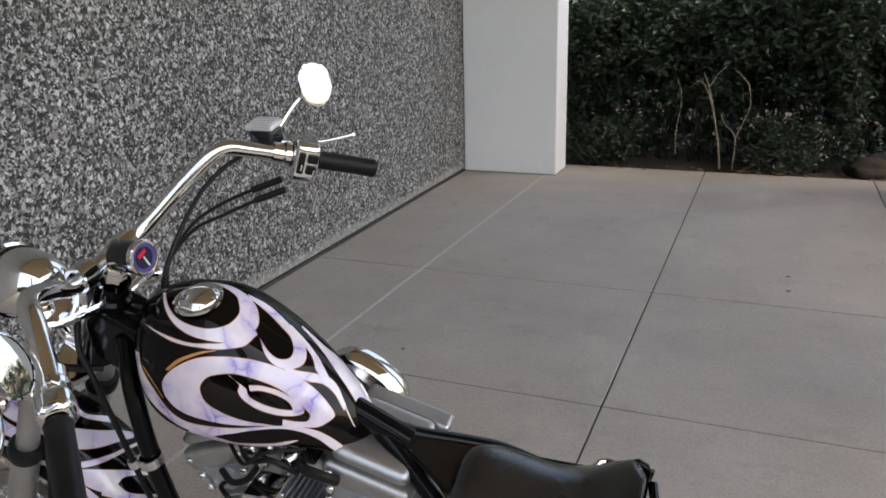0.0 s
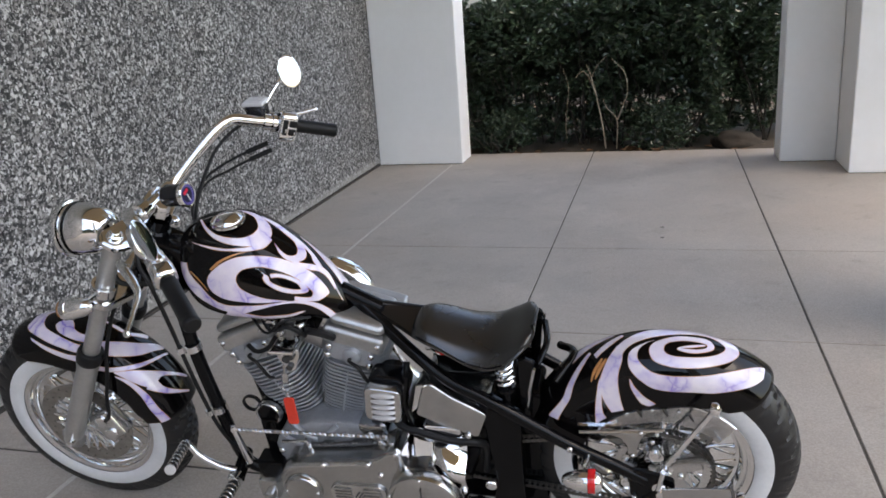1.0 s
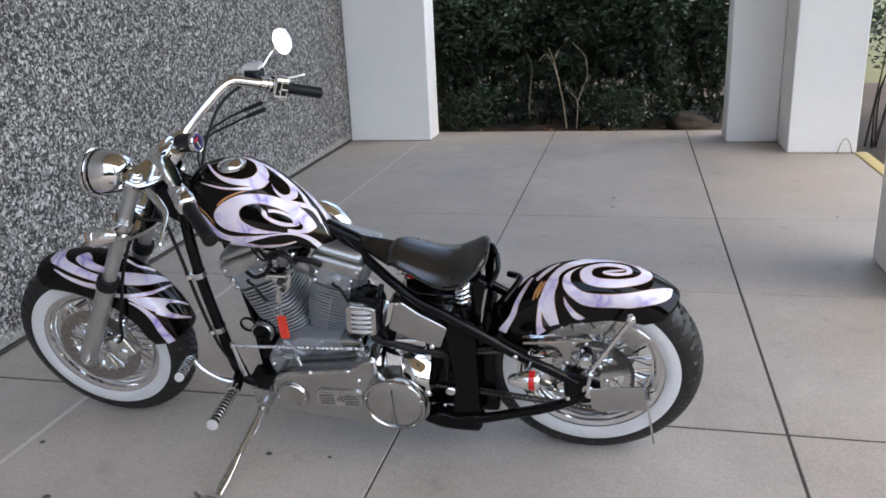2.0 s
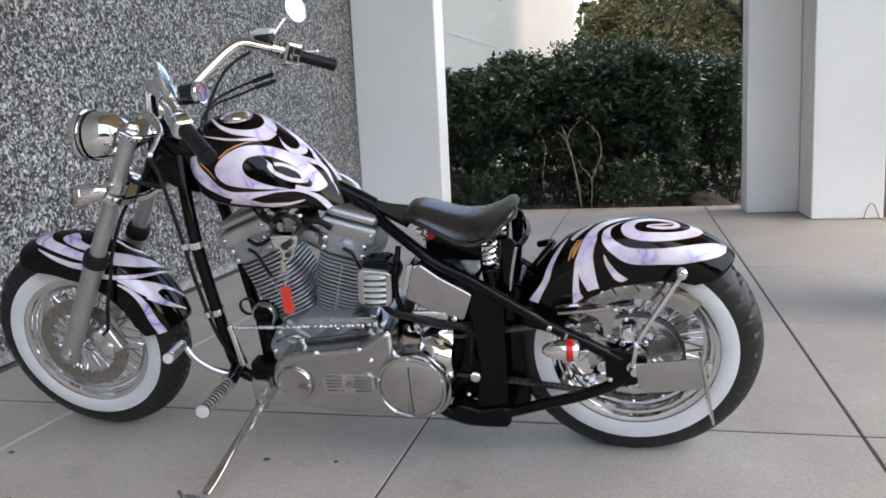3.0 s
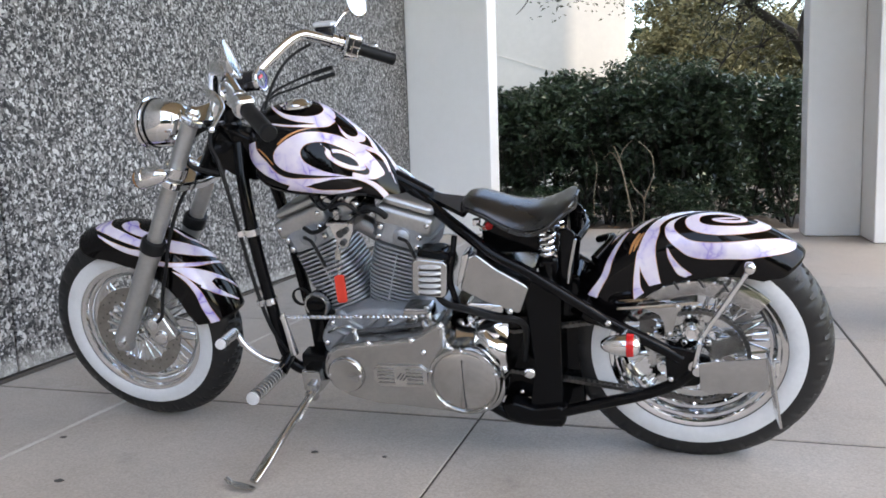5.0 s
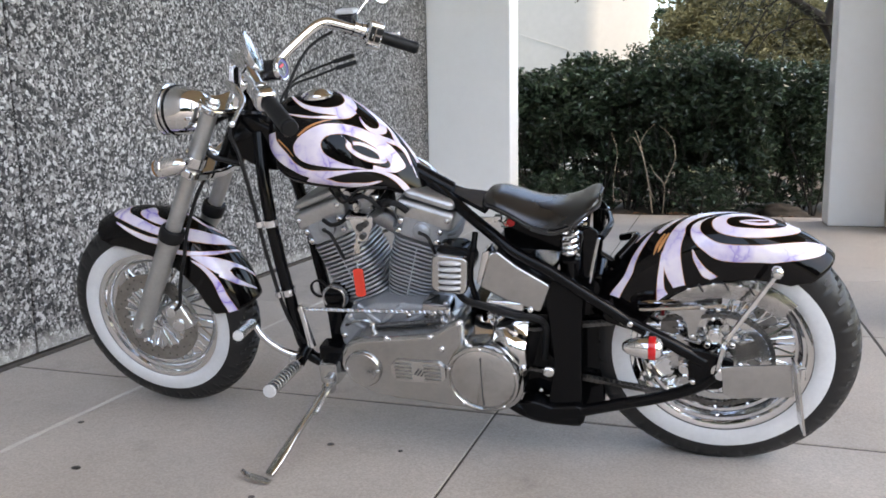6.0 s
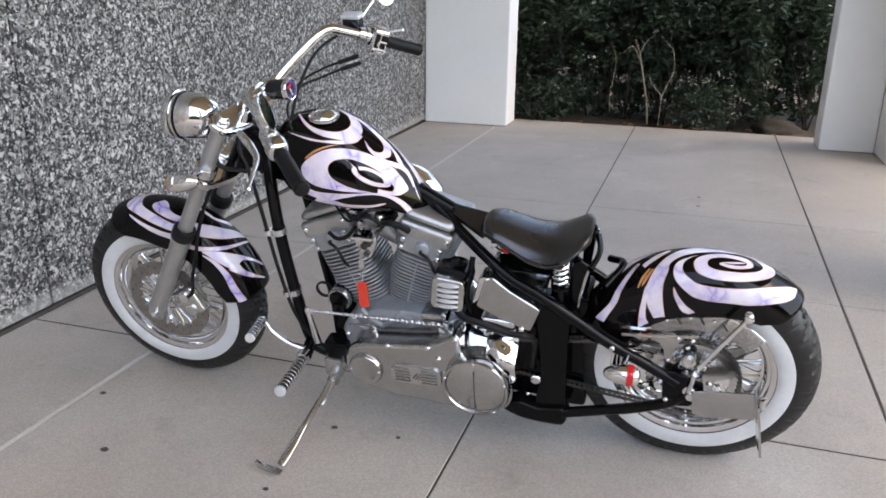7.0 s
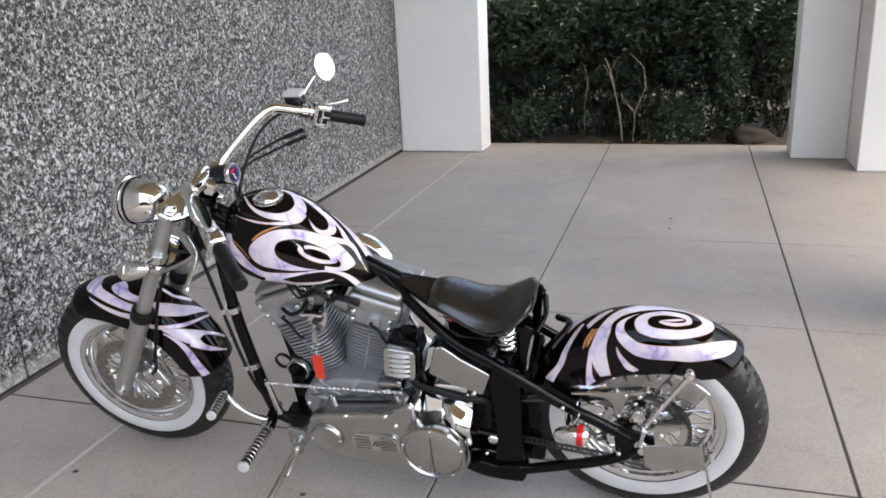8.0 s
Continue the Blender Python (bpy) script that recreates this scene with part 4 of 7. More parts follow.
swirl(tank_fn, [(0.6366, 79.72, 0.6441, 84.73), (0.7093, 83.72, 0.6967, 87.73), (0.7769, 89.73, 0.7494, 92.24), (0.8246, 97.75, 0.787, 101.8), (0.8772, 107.8, 0.8521, 102.8), (0.9098, 115.8, 0.8897, 110.8), (0.9373, 129.8, 0.9323, 129.3)], tank, tank_out)
swirl(tank_fn, [(0.6667, 113.8, 0.6742, 116.3), (0.7218, 112.8, 0.7168, 118.3), (0.7794, 104.3, 0.7719, 114.3), (0.8271, 96.74, 0.8145, 107.8), (0.8647, 99.75, 0.8571, 108.3), (0.8997, 111.3, 0.8972, 118.3)], tank, tank_out)
swirl(tank_fn, [(0.6516, 68.7, 0.6591, 71.71), (0.7393, 66.7, 0.7569, 77.21), (0.7945, 55.68, 0.8346, 84.73), (0.8571, 52.68, 0.8872, 88.73), (0.8897, 26.64, 0.9223, 92.24), (0.9323, 14.12, 0.9574, 98.75), (0.9624, 17.62, 0.9749, 92.24)], tank, tank_out)
swirl(tank_fn, [(0.6942, 160.3, 0.6967, 155.3), (0.7594, 157.8, 0.7444, 153.8), (0.8221, 150.8, 0.7794, 150.3), (0.8697, 132.8, 0.7895, 143.3), (0.8446, 123.8, 0.7669, 139.3), (0.7845, 117.8, 0.7193, 134.3), (0.7068, 117.3, 0.6642, 132.3), (0.6391, 119.3, 0.604, 132.3), (0.5614, 123.3, 0.5439, 133.8), (0.4737, 129.3, 0.4887, 137.8), (0.381, 135.8, 0.4486, 141.8), (0.2982, 143.8, 0.4261, 146.3), (0.2531, 152.8, 0.4211, 150.8), (0.2682, 161.3, 0.4411, 156.3), (0.3409, 167.4, 0.4962, 159.8), (0.4486, 168.4, 0.5714, 161.8), (0.5589, 165.9, 0.6341, 161.8), (0.6491, 162.8, 0.6667, 161.8)], tank, tank_out)
swirl(tank_fn, [(0.5213, 135.8, 0.5238, 136.3), (0.5589, 139.3, 0.5689, 139.3), (0.5564, 143.3, 0.5815, 140.8), (0.5739, 147.3, 0.5915, 144.8), (0.6216, 151.3, 0.6316, 147.3), (0.6817, 152.3, 0.6817, 147.8), (0.7368, 148.8, 0.7218, 145.8), (0.7669, 142.8, 0.7293, 144.3), (0.7419, 136.3, 0.7168, 139.8), (0.6867, 134.3, 0.6767, 137.8), (0.6316, 135.3, 0.6291, 138.3), (0.589, 137.8, 0.594, 140.8)], tank, tank_out)
swirl(tank_fn, [(0.1103, 142.3, 0.04261, 146.8), (0.1278, 151.3, 0.05263, 164.4), (0.2005, 160.3, 0.1228, 170.9), (0.2657, 169.9, 0.2105, 177.4), (0.3509, 174.9, 0.2957, 183.9), (0.4561, 172.9, 0.406, 188.4), (0.5664, 167.9, 0.5138, 176.4), (0.6667, 162.3, 0.604, 168.4), (0.7594, 157.8, 0.7193, 162.8), (0.8371, 157.8, 0.8045, 165.4), (0.8922, 165.9, 0.8521, 175.9), (0.9323, 187.4, 0.8997, 203.4)], tank, tank_out)
swirl(tank_fn, [(0.3559, 181.4, 0.3133, 198.9), (0.4211, 185.4, 0.391, 200.9), (0.4687, 187.4, 0.4561, 201.9), (0.5213, 190.4, 0.5188, 201.9), (0.5915, 188.4, 0.5764, 203.4), (0.6566, 185.9, 0.6617, 192.9), (0.7343, 174.9, 0.7444, 174.9)], tank, tank_out)
swirl(tank_fn, [(0.4712, 125.8, 0.4712, 126.3), (0.391, 131.8, 0.3985, 132.8), (0.3233, 137.3, 0.3358, 138.3), (0.2707, 144.3, 0.2857, 144.3)], tank, tank_out, PINLINE)
swirl(tank_fn, [(0.1303, 149.3, 0.1454, 148.8), (0.198, 155.8, 0.203, 154.8), (0.2456, 162.8, 0.2506, 162.3)], tank, tank_out, PINLINE)
swirl(rear_fn, [(76.06, -0.04328, 75.81, -0.05695), (80.36, -0.07973, 80.36, -0.1116), (85.92, -0.139, 84.66, -0.1344), (84.15, -0.1754, 82.63, -0.139), (79.35, -0.1754, 79.1, -0.1298), (74.04, -0.1116, 75.81, -0.09339), (72.53, -0.03872, 75.05, -0.04784), (74.8, 0.05239, 76.82, -0.02506), (81.12, 0.04784, 80.86, -0.02506), (87.18, 0.01595, 85.67, -0.04328), (94.26, -0.07517, 89.96, -0.09339), (96.28, -0.18, 90.97, -0.1663), (94.01, -0.303, 89.46, -0.221), (86.42, -0.3622, 85.41, -0.2437), (76.82, -0.3303, 77.58, -0.2164), (67.98, -0.2073, 71.77, -0.1435), (63.17, -0.04784, 68.48, -0.04328), (63.17, 0.1071, 68.73, 0.03872), (66.46, 0.2528, 72.78, 0.1162), (74.04, 0.2665, 78.34, 0.1162), (83.14, 0.2756, 85.67, 0.07062), (93.25, 0.1936, 92.49, 0.02506)], rear_fender, rear_out)
swirl(rear_fn, [(89.96, 0.2073, 90.22, 0.04328), (96.53, 0.1754, 96.53, -0.006834), (102.9, 0.0615, 102.1, -0.06606), (107.7, -0.04784, 106.1, -0.1572), (111.7, -0.1708, 107.1, -0.262), (115, -0.2938, 109.2, -0.385), (118.3, -0.4396, 110.7, -0.5308), (120.5, -0.672, 111.9, -0.7585), (120.3, -0.8952, 112.5, -0.9271)], rear_fender, rear_out)
swirl(rear_fn, [(51.55, -0.0205, 51.8, -0.1708), (54.58, -0.06606, 54.33, -0.2984), (64.19, -0.262, 60.39, -0.4624), (73.54, -0.4032, 69.49, -0.6219), (84.15, -0.467, 81.62, -0.6948), (93, -0.4487, 93.25, -0.6538), (98.05, -0.3667, 100.1, -0.5125), (100.8, -0.2665, 103.9, -0.3759), (100.3, -0.1572, 104.6, -0.2528), (97.54, -0.08428, 102.9, -0.1481), (94.26, -0.04328, 97.54, -0.07062)], rear_fender, rear_out)
swirl(rear_fn, [(120.5, -0.02961, 119.5, -0.05239), (125.8, -0.1481, 124.1, -0.1845), (132.9, -0.2847, 130.4, -0.3257), (139.2, -0.3804, 136, -0.4396), (149.9, -0.3895, 148.1, -0.5125)], rear_fender, rear_out)
swirl(rear_fn, [(112.5, 0.262, 109.9, 0.1572), (122.3, 0.1708, 119.8, 0.05239), (129.6, 0.02961, 127.4, -0.05695), (136.5, -0.1162, 135.5, -0.1526)], rear_fender, rear_out)
swirl(rear_fn, [(107.1, 0.1344, 106.1, 0.08884), (113, 0.02506, 111.2, -0.02961), (118.3, -0.08884, 117.3, -0.1435)], rear_fender, rear_out)
swirl(rear_fn, [(118, -0.3895, 117.3, -0.3986), (122.6, -0.5718, 120.3, -0.5991), (129.4, -0.7859, 125.3, -0.8269), (134.9, -0.9271, 125.8, -0.9317)], rear_fender, rear_out)
swirl(rear_fn, [(104.9, -0.4806, 104.6, -0.4852), (104.6, -0.6355, 102.6, -0.6219), (100.8, -0.8588, 98.3, -0.7813), (95.52, -0.9362, 91.48, -0.9089)], rear_fender, rear_out)
swirl(rear_fn, [(115.2, -0.1663, 114.5, -0.1845), (119.3, -0.2665, 118.3, -0.2938), (122.1, -0.3759, 121.6, -0.385)], rear_fender, rear_out, PINLINE)
swirl(rear_fn, [(113.5, -0.18, 113, -0.1982), (117.3, -0.2711, 116.2, -0.303), (120, -0.3713, 119.5, -0.3804)], rear_fender, rear_out, PINLINE)
swirl(front_fn, [(94.76, 0.2574, 91.68, 0.1845), (103.3, 0.1708, 96.18, 0.08428), (103.5, -0.0205, 95.23, -0.05239), (103.3, -0.1481, 92.86, -0.1572), (98.79, -0.2574, 88.13, -0.2346), (86.7, -0.4123, 79.12, -0.3166), (75.81, -0.467, 72.25, -0.344), (66.57, -0.4487, 65.86, -0.3212)], front_fender, front_out)
swirl(front_fn, [(83.15, -0.002278, 81.49, -0.006834), (86.7, -0.1025, 78.65, -0.07517), (85.99, -0.18, 77.23, -0.139), (81.49, -0.2574, 74.38, -0.18), (73.91, -0.2938, 69.41, -0.1891), (65.86, -0.2665, 65.62, -0.1708)], front_fender, front_out)
swirl(front_fn, [(64.67, -0.2118, 61.59, -0.385), (61.12, -0.18, 57.56, -0.3485), (54.01, -0.07517, 49.98, -0.2392), (46.43, 0.07062, 43.11, -0.07062), (36.24, 0.3986, 36.95, 0.2392)], front_fender, front_out)
swirl(front_fn, [(63.49, -0.6082, 63.72, -0.7358), (56.38, -0.5262, 55.67, -0.6082), (50.22, -0.4305, 49.27, -0.4897), (43.59, -0.2574, 41.69, -0.2802), (38.61, -0.05695, 37.43, -0.07517), (34.11, 0.2711, 33.4, 0.2483)], front_fender, front_out)
swirl(front_fn, [(49.04, -0.4943, 48.56, -0.508), (42.64, -0.3349, 38.38, -0.4487), (38.14, -0.2346, 30.08, -0.3349), (32.93, -0.1162, 29.37, -0.1982), (28.19, -0.002278, 28.66, -0.08428), (18.48, 0.2483, 18.71, 0.1891)], front_fender, front_out)
swirl(front_fn, [(32.93, -0.2574, 30.32, -0.385), (29.37, -0.2027, 26.77, -0.3212), (24.64, -0.1845, 22.5, -0.2346), (19.19, -0.07973, 18.71, -0.1298), (13.5, 0.07973, 13.26, 0.05695)], front_fender, front_out)
swirl(front_fn, [(47.62, -0.549, 46.9, -0.5626), (39.32, -0.4624, 38.38, -0.5262), (28.66, -0.426, 29.14, -0.5308), (18.24, -0.4305, 19.42, -0.5718), (9, -0.3759, 9, -0.5262)], front_fender, front_out)
swirl(front_fn, [(99.5, -0.3212, 98.08, -0.3759), (89.31, -0.4715, 89.78, -0.5399), (78.41, -0.5444, 80.78, -0.6538), (69.65, -0.5171, 70.83, -0.6492)], front_fender, front_out)
swirl(front_fn, [(67.51, 0.1344, 66.09, 0.09339), (60.64, 0.1162, 59.22, 0.05695), (54.25, 0.1162, 53.3, 0.07517), (47.14, 0.3349, 46.19, 0.2118)], front_fender, front_out)



# seat
SEAT_KEEL = smooth_keys([(0, 0.722), (0.06, 0.738), (0.2, 0.737), (0.45, 0.716), (0.65, 0.710), (0.8, 0.716), (0.93, 0.731), (1.0, 0.736)])
SEAT_SIDE = smooth_keys([(0, 0.004), (0.1, 0.010), (0.3, 0.018), (0.5, 0.026), (0.65, 0.026), (0.8, 0.016), (0.92, 0.004), (1.0, 0.0)])


def seat_top(a, b):
    x = -0.560 + 0.280 * a
    half = interp([(0, 0.036), (0.04, 0.058), (0.15, 0.074), (0.4, 0.090), (0.65, 0.106), (0.8, 0.110), (0.92, 0.097), (0.97, 0.080), (1.0, 0.058)], a)
    q = 2 * b - 1
    y = half * q - 0.050
    keel = interp(SEAT_KEEL, a)
    side = interp(SEAT_SIDE, a)
    return Vector((x, y, keel - side * abs(q) ** 2.6 - 0.010 * abs(q) ** 6))


def seat_full(a, b):
    """b: 0..0.5 over the top, 0.5..1 back underneath."""
    if b <= 0.5:
        return seat_top(a, b * 2)
    q = 1 - (b - 0.5) * 2
    p = seat_top(a, q)
    e = math.sin(math.pi * q) ** 0.35
    p.z -= 0.002 + (0.036 + 0.020 * math.sin(math.pi * a)) * e
    p.y = -0.050 + (p.y + 0.050) * 0.97
    return p


st = bmesh.new()
g = sheet(st, seat_full, 40, 64, wrap=True)
st.faces.new(g[0])
st.faces.new(g[-1][::-1])
bmesh.ops.recalc_face_normals(st, faces=st.faces[:])
seat = part("seat", st, LEATHER, bike, "black leather solo saddle")
piping = bmesh.new()
edge_pts = [tuple(seat_top(a, 0.0) + Vector((0, -0.001, -0.006))) for a in np.linspace(0.02, 1, 16)] + [tuple(seat_top(1.0, b) + Vector((0.002, 0, -0.006))) for b in (0.25, 0.5, 0.75)] + [tuple(seat_top(a, 1.0) + Vector((0, 0.001, -0.006))) for a in np.linspace(1, 0.02, 16)]
tube(piping, edge_pts, 0.0035, 6, 2)
part("piping", piping, LEATHER, seat)
for y in (-0.110, 0.075):
    sp = bmesh.new()
    pts = [(-0.347 + 0.019 * math.cos(k * 0.6), y + 0.019 * math.sin(k * 0.6), 0.592 + 0.070 * k / 50) for k in range(51)]
    tube(sp, pts, 0.0048, 7, straight=True)
    part("seat_spring", sp, CHROME, seat, "chrome coil spring")
    cp = bmesh.new()
    lathe(cp, [(0, -0.05), (0.012, -0.05), (0.012, 0.0), (0.024, 0.0), (0.024, 0.006), (0.010, 0.010), (0.010, 0.02), (0, 0.02)], Matrix.Translation((-0.347, y, 0.580)), 20)
    part("spring_cup", cp, BLACK_COAT, seat)

# frame
frame_ob = None


def frame_tube(name, pts, r, parent, steps=8, mat=None, label=""):
    bm = bmesh.new()
    tube(bm, pts, r, 14, steps)
    return part(name, bm, mat or BLACK_COAT, parent, label)


frame_ob = frame_tube("frame", [(-1.17, 0, 0.90), (-1.00, 0, 0.86), (-0.80, 0, 0.79), (-0.70, 0, 0.738), (-0.66, 0, 0.715)], 0.022, bike, label="black powder-coated tubular frame")
for s in (-1, 1):
    frame_tube("down_tube", [(-1.165, s * 0.035, 0.88), (-1.150, s * 0.075, 0.77), (-1.135, s * 0.098, 0.62), (-1.116, s * 0.10, 0.42), (-1.098, s * 0.10, 0.29), (-1.06, s * 0.098, 0.245), (-0.96, s * 0.095, 0.228)], 0.017, frame_ob)
    k = 1.0 if s < 0 else 0.9
    frame_tube("seat_rail", [(x, s * y * k, z) for x, y, z in ((-0.705, 0.008, 0.735), (-0.66, 0.030, 0.705), (-0.60, 0.066, 0.672), (-0.54, 0.099, 0.640), (-0.478, 0.120, 0.600), (-0.396, 0.128, 0.558), (-0.277, 0.130, 0.480), (-0.208, 0.130, 0.434), (-0.122, 0.130, 0.388), (-0.035, 0.130, 0.338))], 0.0150, frame_ob)
    frame_tube("lower_rail", [(-0.98, s * 0.095, 0.230), (-0.80, s * 0.095, 0.225), (-0.60, s * 0.10, 0.205), (-0.47, s * 0.115, 0.150), (-0.40, s * 0.122, 0.142), (-0.33, s * 0.125, 0.145)], 0.0185, frame_ob)
    frame_tube("chain_stay", [(-0.34, s * 0.125, 0.165), (-0.306, s * 0.128, 0.178), (-0.213, s * 0.130, 0.208), (-0.129, s * 0.130, 0.234), (-0.054, s * 0.130, 0.268), (-0.01, s * 0.130, 0.305)], 0.0150, frame_ob)
    pl = bmesh.new()
    prism(pl, [(-0.415, 0.545), (-0.385, 0.550), (-0.315, 0.500), (-0.322, 0.40), (-0.325, 0.150), (-0.345, 0.132), (-0.400, 0.132), (-0.415, 0.160), (-0.392, 0.30)], s * 0.108 - 0.016, s * 0.108 + 0.016, 0.006)
    part("seat_post_plate", pl, BLACK_COAT, frame_ob)
    dp = bmesh.new()
    prism(dp, [(-0.075, 0.372), (-0.03, 0.368), (0.030, 0.345), (0.034, 0.300), (0.0, 0.270), (-0.05, 0.262), (-0.07, 0.29)], s * 0.130 - 0.008, s * 0.130 + 0.008, 0.004)
    part("dropout_plate", dp, BLACK_COAT, frame_ob)
    for x in (0.0, 0.038):
        strut = bmesh.new()
        prism(strut, [(x - 0.360, 0.430), (x - 0.342, 0.428), (x - 0.318, 0.640), (x - 0.336, 0.644)], s * 0.088 - 0.010, s * 0.088 + 0.010, 0.003)
        part("seat_stay", strut, BLACK_COAT, frame_ob)
for s in (-1, 1):
    ub = bmesh.new()
    prism(ub, [(-0.316, 0.655), (-0.300, 0.662), (-0.284, 0.652), (-0.279, 0.640), (-0.304, 0.515), (-0.318, 0.515)], s * 0.100 - 0.006, s * 0.100 + 0.006, 0.003)
    bracket_ob = part("upright_bracket", ub, BLACK_COAT, frame_ob, "glossy black upright bracket")
    ue = bmesh.new()
    tube(ue, [(-0.279, s * 0.108, 0.636), (-0.291, s * 0.108, 0.580), (-0.302, s * 0.108, 0.522)], 0.0045, 8)
    part("bracket_edge", ue, CHROME_WORN, bracket_ob, "bright worn edge")
neck = bmesh.new()
prism(neck, [(-1.245, 0.900), (-1.20, 0.930), (-1.10, 0.885), (-1.085, 0.80), (-1.13, 0.775), (-1.19, 0.79), (-1.255, 0.83)], -0.042, 0.042, 0.010)
part("neck_gusset", neck, BLACK_COAT, frame_ob)
chrome_bolt(frame_ob, left_axis(-1.118, -0.042, 0.845), 0.010, 0.006)
post = bmesh.new()
box(post, -0.36, -0.275, -0.060, 0.060, 0.14, 0.52, 0.012)
part("transmission_mount", post, BLACK_COAT, frame_ob)
cross = bmesh.new()
tube(cross, [(-0.275, -0.085, 0.628), (-0.262, 0, 0.632), (-0.275, 0.085, 0.628)], 0.008, 10)
tube(cross, [(-0.24, -0.07, 0.57), (-0.20, 0, 0.60), (-0.24, 0.07, 0.57)], 0.010, 10)
part("cross_tube", cross, BLACK_COAT, frame_ob)
skid = bmesh.new()
prism(skid, [(-0.485, 0.186), (-0.470, 0.146), (-0.440, 0.134), (-0.345, 0.126), (-0.322, 0.134), (-0.312, 0.170), (-0.330, 0.192), (-0.400, 0.180), (-0.450, 0.196)], -0.140, -0.085, 0.010, None, 3)
part("frame_foot", skid, BLACK_COAT, frame_ob)
nose = bmesh.new()
tri_pts = [(-0.700, 0.0, 0.732), (-0.555, -0.078, 0.690), (-0.545, 0.030, 0.702)]
faces_top = nose.faces.new([nose.verts.new(p) for p in tri_pts])
ex_n = bmesh.ops.extrude_face_region(nose, geom=[faces_top])
bmesh.ops.translate(nose, vec=(0, 0, -0.012), verts=[v for v in ex_n["geom"] if isinstance(v, bmesh.types.BMVert)])
bmesh.ops.recalc_face_normals(nose, faces=nose.faces[:])
bmesh.ops.bevel(nose, geom=nose.edges[:], offset=0.003, segments=2, affect="EDGES")
part("seat_nose_cover", nose, GLOSS_PANEL, frame_ob, "black cover in front of the saddle")
chrome_bolt(frame_ob, left_axis(-0.405, -0.128, 0.281), 0.016, 0.012)
for x, y, z, r in ((-0.425, -0.135, 0.232, 0.006), (-0.350, -0.126, 0.520, 0.006), (-0.205, -0.146, 0.437, 0.008), (-0.060, -0.140, 0.290, 0.007)):
    chrome_bolt(frame_ob, left_axis(x, y, z), r, 0.009)
for x, z, r in ((-0.013, 0.400, 0.020), (-0.078, 0.305, 0.018)):
    ad = bmesh.new()
    lathe(ad, [(0, 0.010), (r * 0.45, 0.010), (r * 0.55, 0.004), (r * 0.8, 0.004), (r, 0.007), (r, -0.012), (0, -0.012)], left_axis(x, -0.108, z), 24)
    part("axle_adjuster", ad, CHROME, frame_ob, "round chrome adjuster")


# fork
def lerp3(p, q, f):
    return tuple(p[i] + (q[i] - p[i]) * f for i in range(3))


fork = None
for s in (-1, 1):
    lo, hi = (-1.628, s * 0.108, 0.306), (-1.240, s * 0.108, 0.972)
    mid = lerp3(lo, hi, 0.475)
    L = (Vector(hi) - Vector(lo)).length
    up = bmesh.new()
    lathe(up, [(0, 0), (0.0215, 0), (0.0215, L * 0.53), (0.018, L * 0.535), (0, L * 0.536)], along(mid, hi), 28)
    tube_ob = part("fork_tube", up, BRUSHED, bike, "satin metal upper fork tube") if s < 0 else part("fork_tube", up, BRUSHED, bike, "satin metal upper fork tube")
    fork = fork or tube_ob
    leg = bmesh.new()
    lathe(leg, [(0, -0.012), (0.018, -0.012), (0.024, 0.0), (0.0275, 0.03), (0.0275, L * 0.40), (0.0300, L * 0.42), (0.0300, L * 0.46), (0.027, L * 0.475), (0, L * 0.476)], along(lo, hi), 32)
    leg_ob = part("fork_leg", leg, BRUSHED, tube_ob, "cast alloy fork slider")
    seal = bmesh.new()
    lathe(seal, [(0.024, 0), (0.033, 0.0), (0.034, 0.006), (0.034, 0.030), (0.031, 0.036), (0.0225, 0.038)], along(lerp3(lo, hi, 0.445), hi), 28)
    part("dust_seal", seal, GRIP, tube_ob, "black rubber dust seal")
    topc = bmesh.new()
    lathe(topc, [(0, 0.022), (0.010, 0.022), (0.013, 0.019), (0.015, 0.014), (0.0185, 0.012), (0.0195, 0.004), (0.0195, -0.010)], along(hi, lerp3(lo, hi, 1.2)), 24)
    part("fork_cap", topc, CHROME, tube_ob, "polished cap")
    lug = bmesh.new()
    box(lug, -1.645, -1.595, s * 0.108 - 0.018, s * 0.108 + 0.018, 0.285, 0.345, 0.010)
    part("axle_lug", lug, ALLOY, tube_ob)
axle = bmesh.new()
lathe(axle, [(0, -0.145), (0.009, -0.145), (0.009, 0.145), (0, 0.145)], left_axis(FRONT[0], 0, FRONT[1]), 14)
part("front_axle", axle, CHROME, bike)


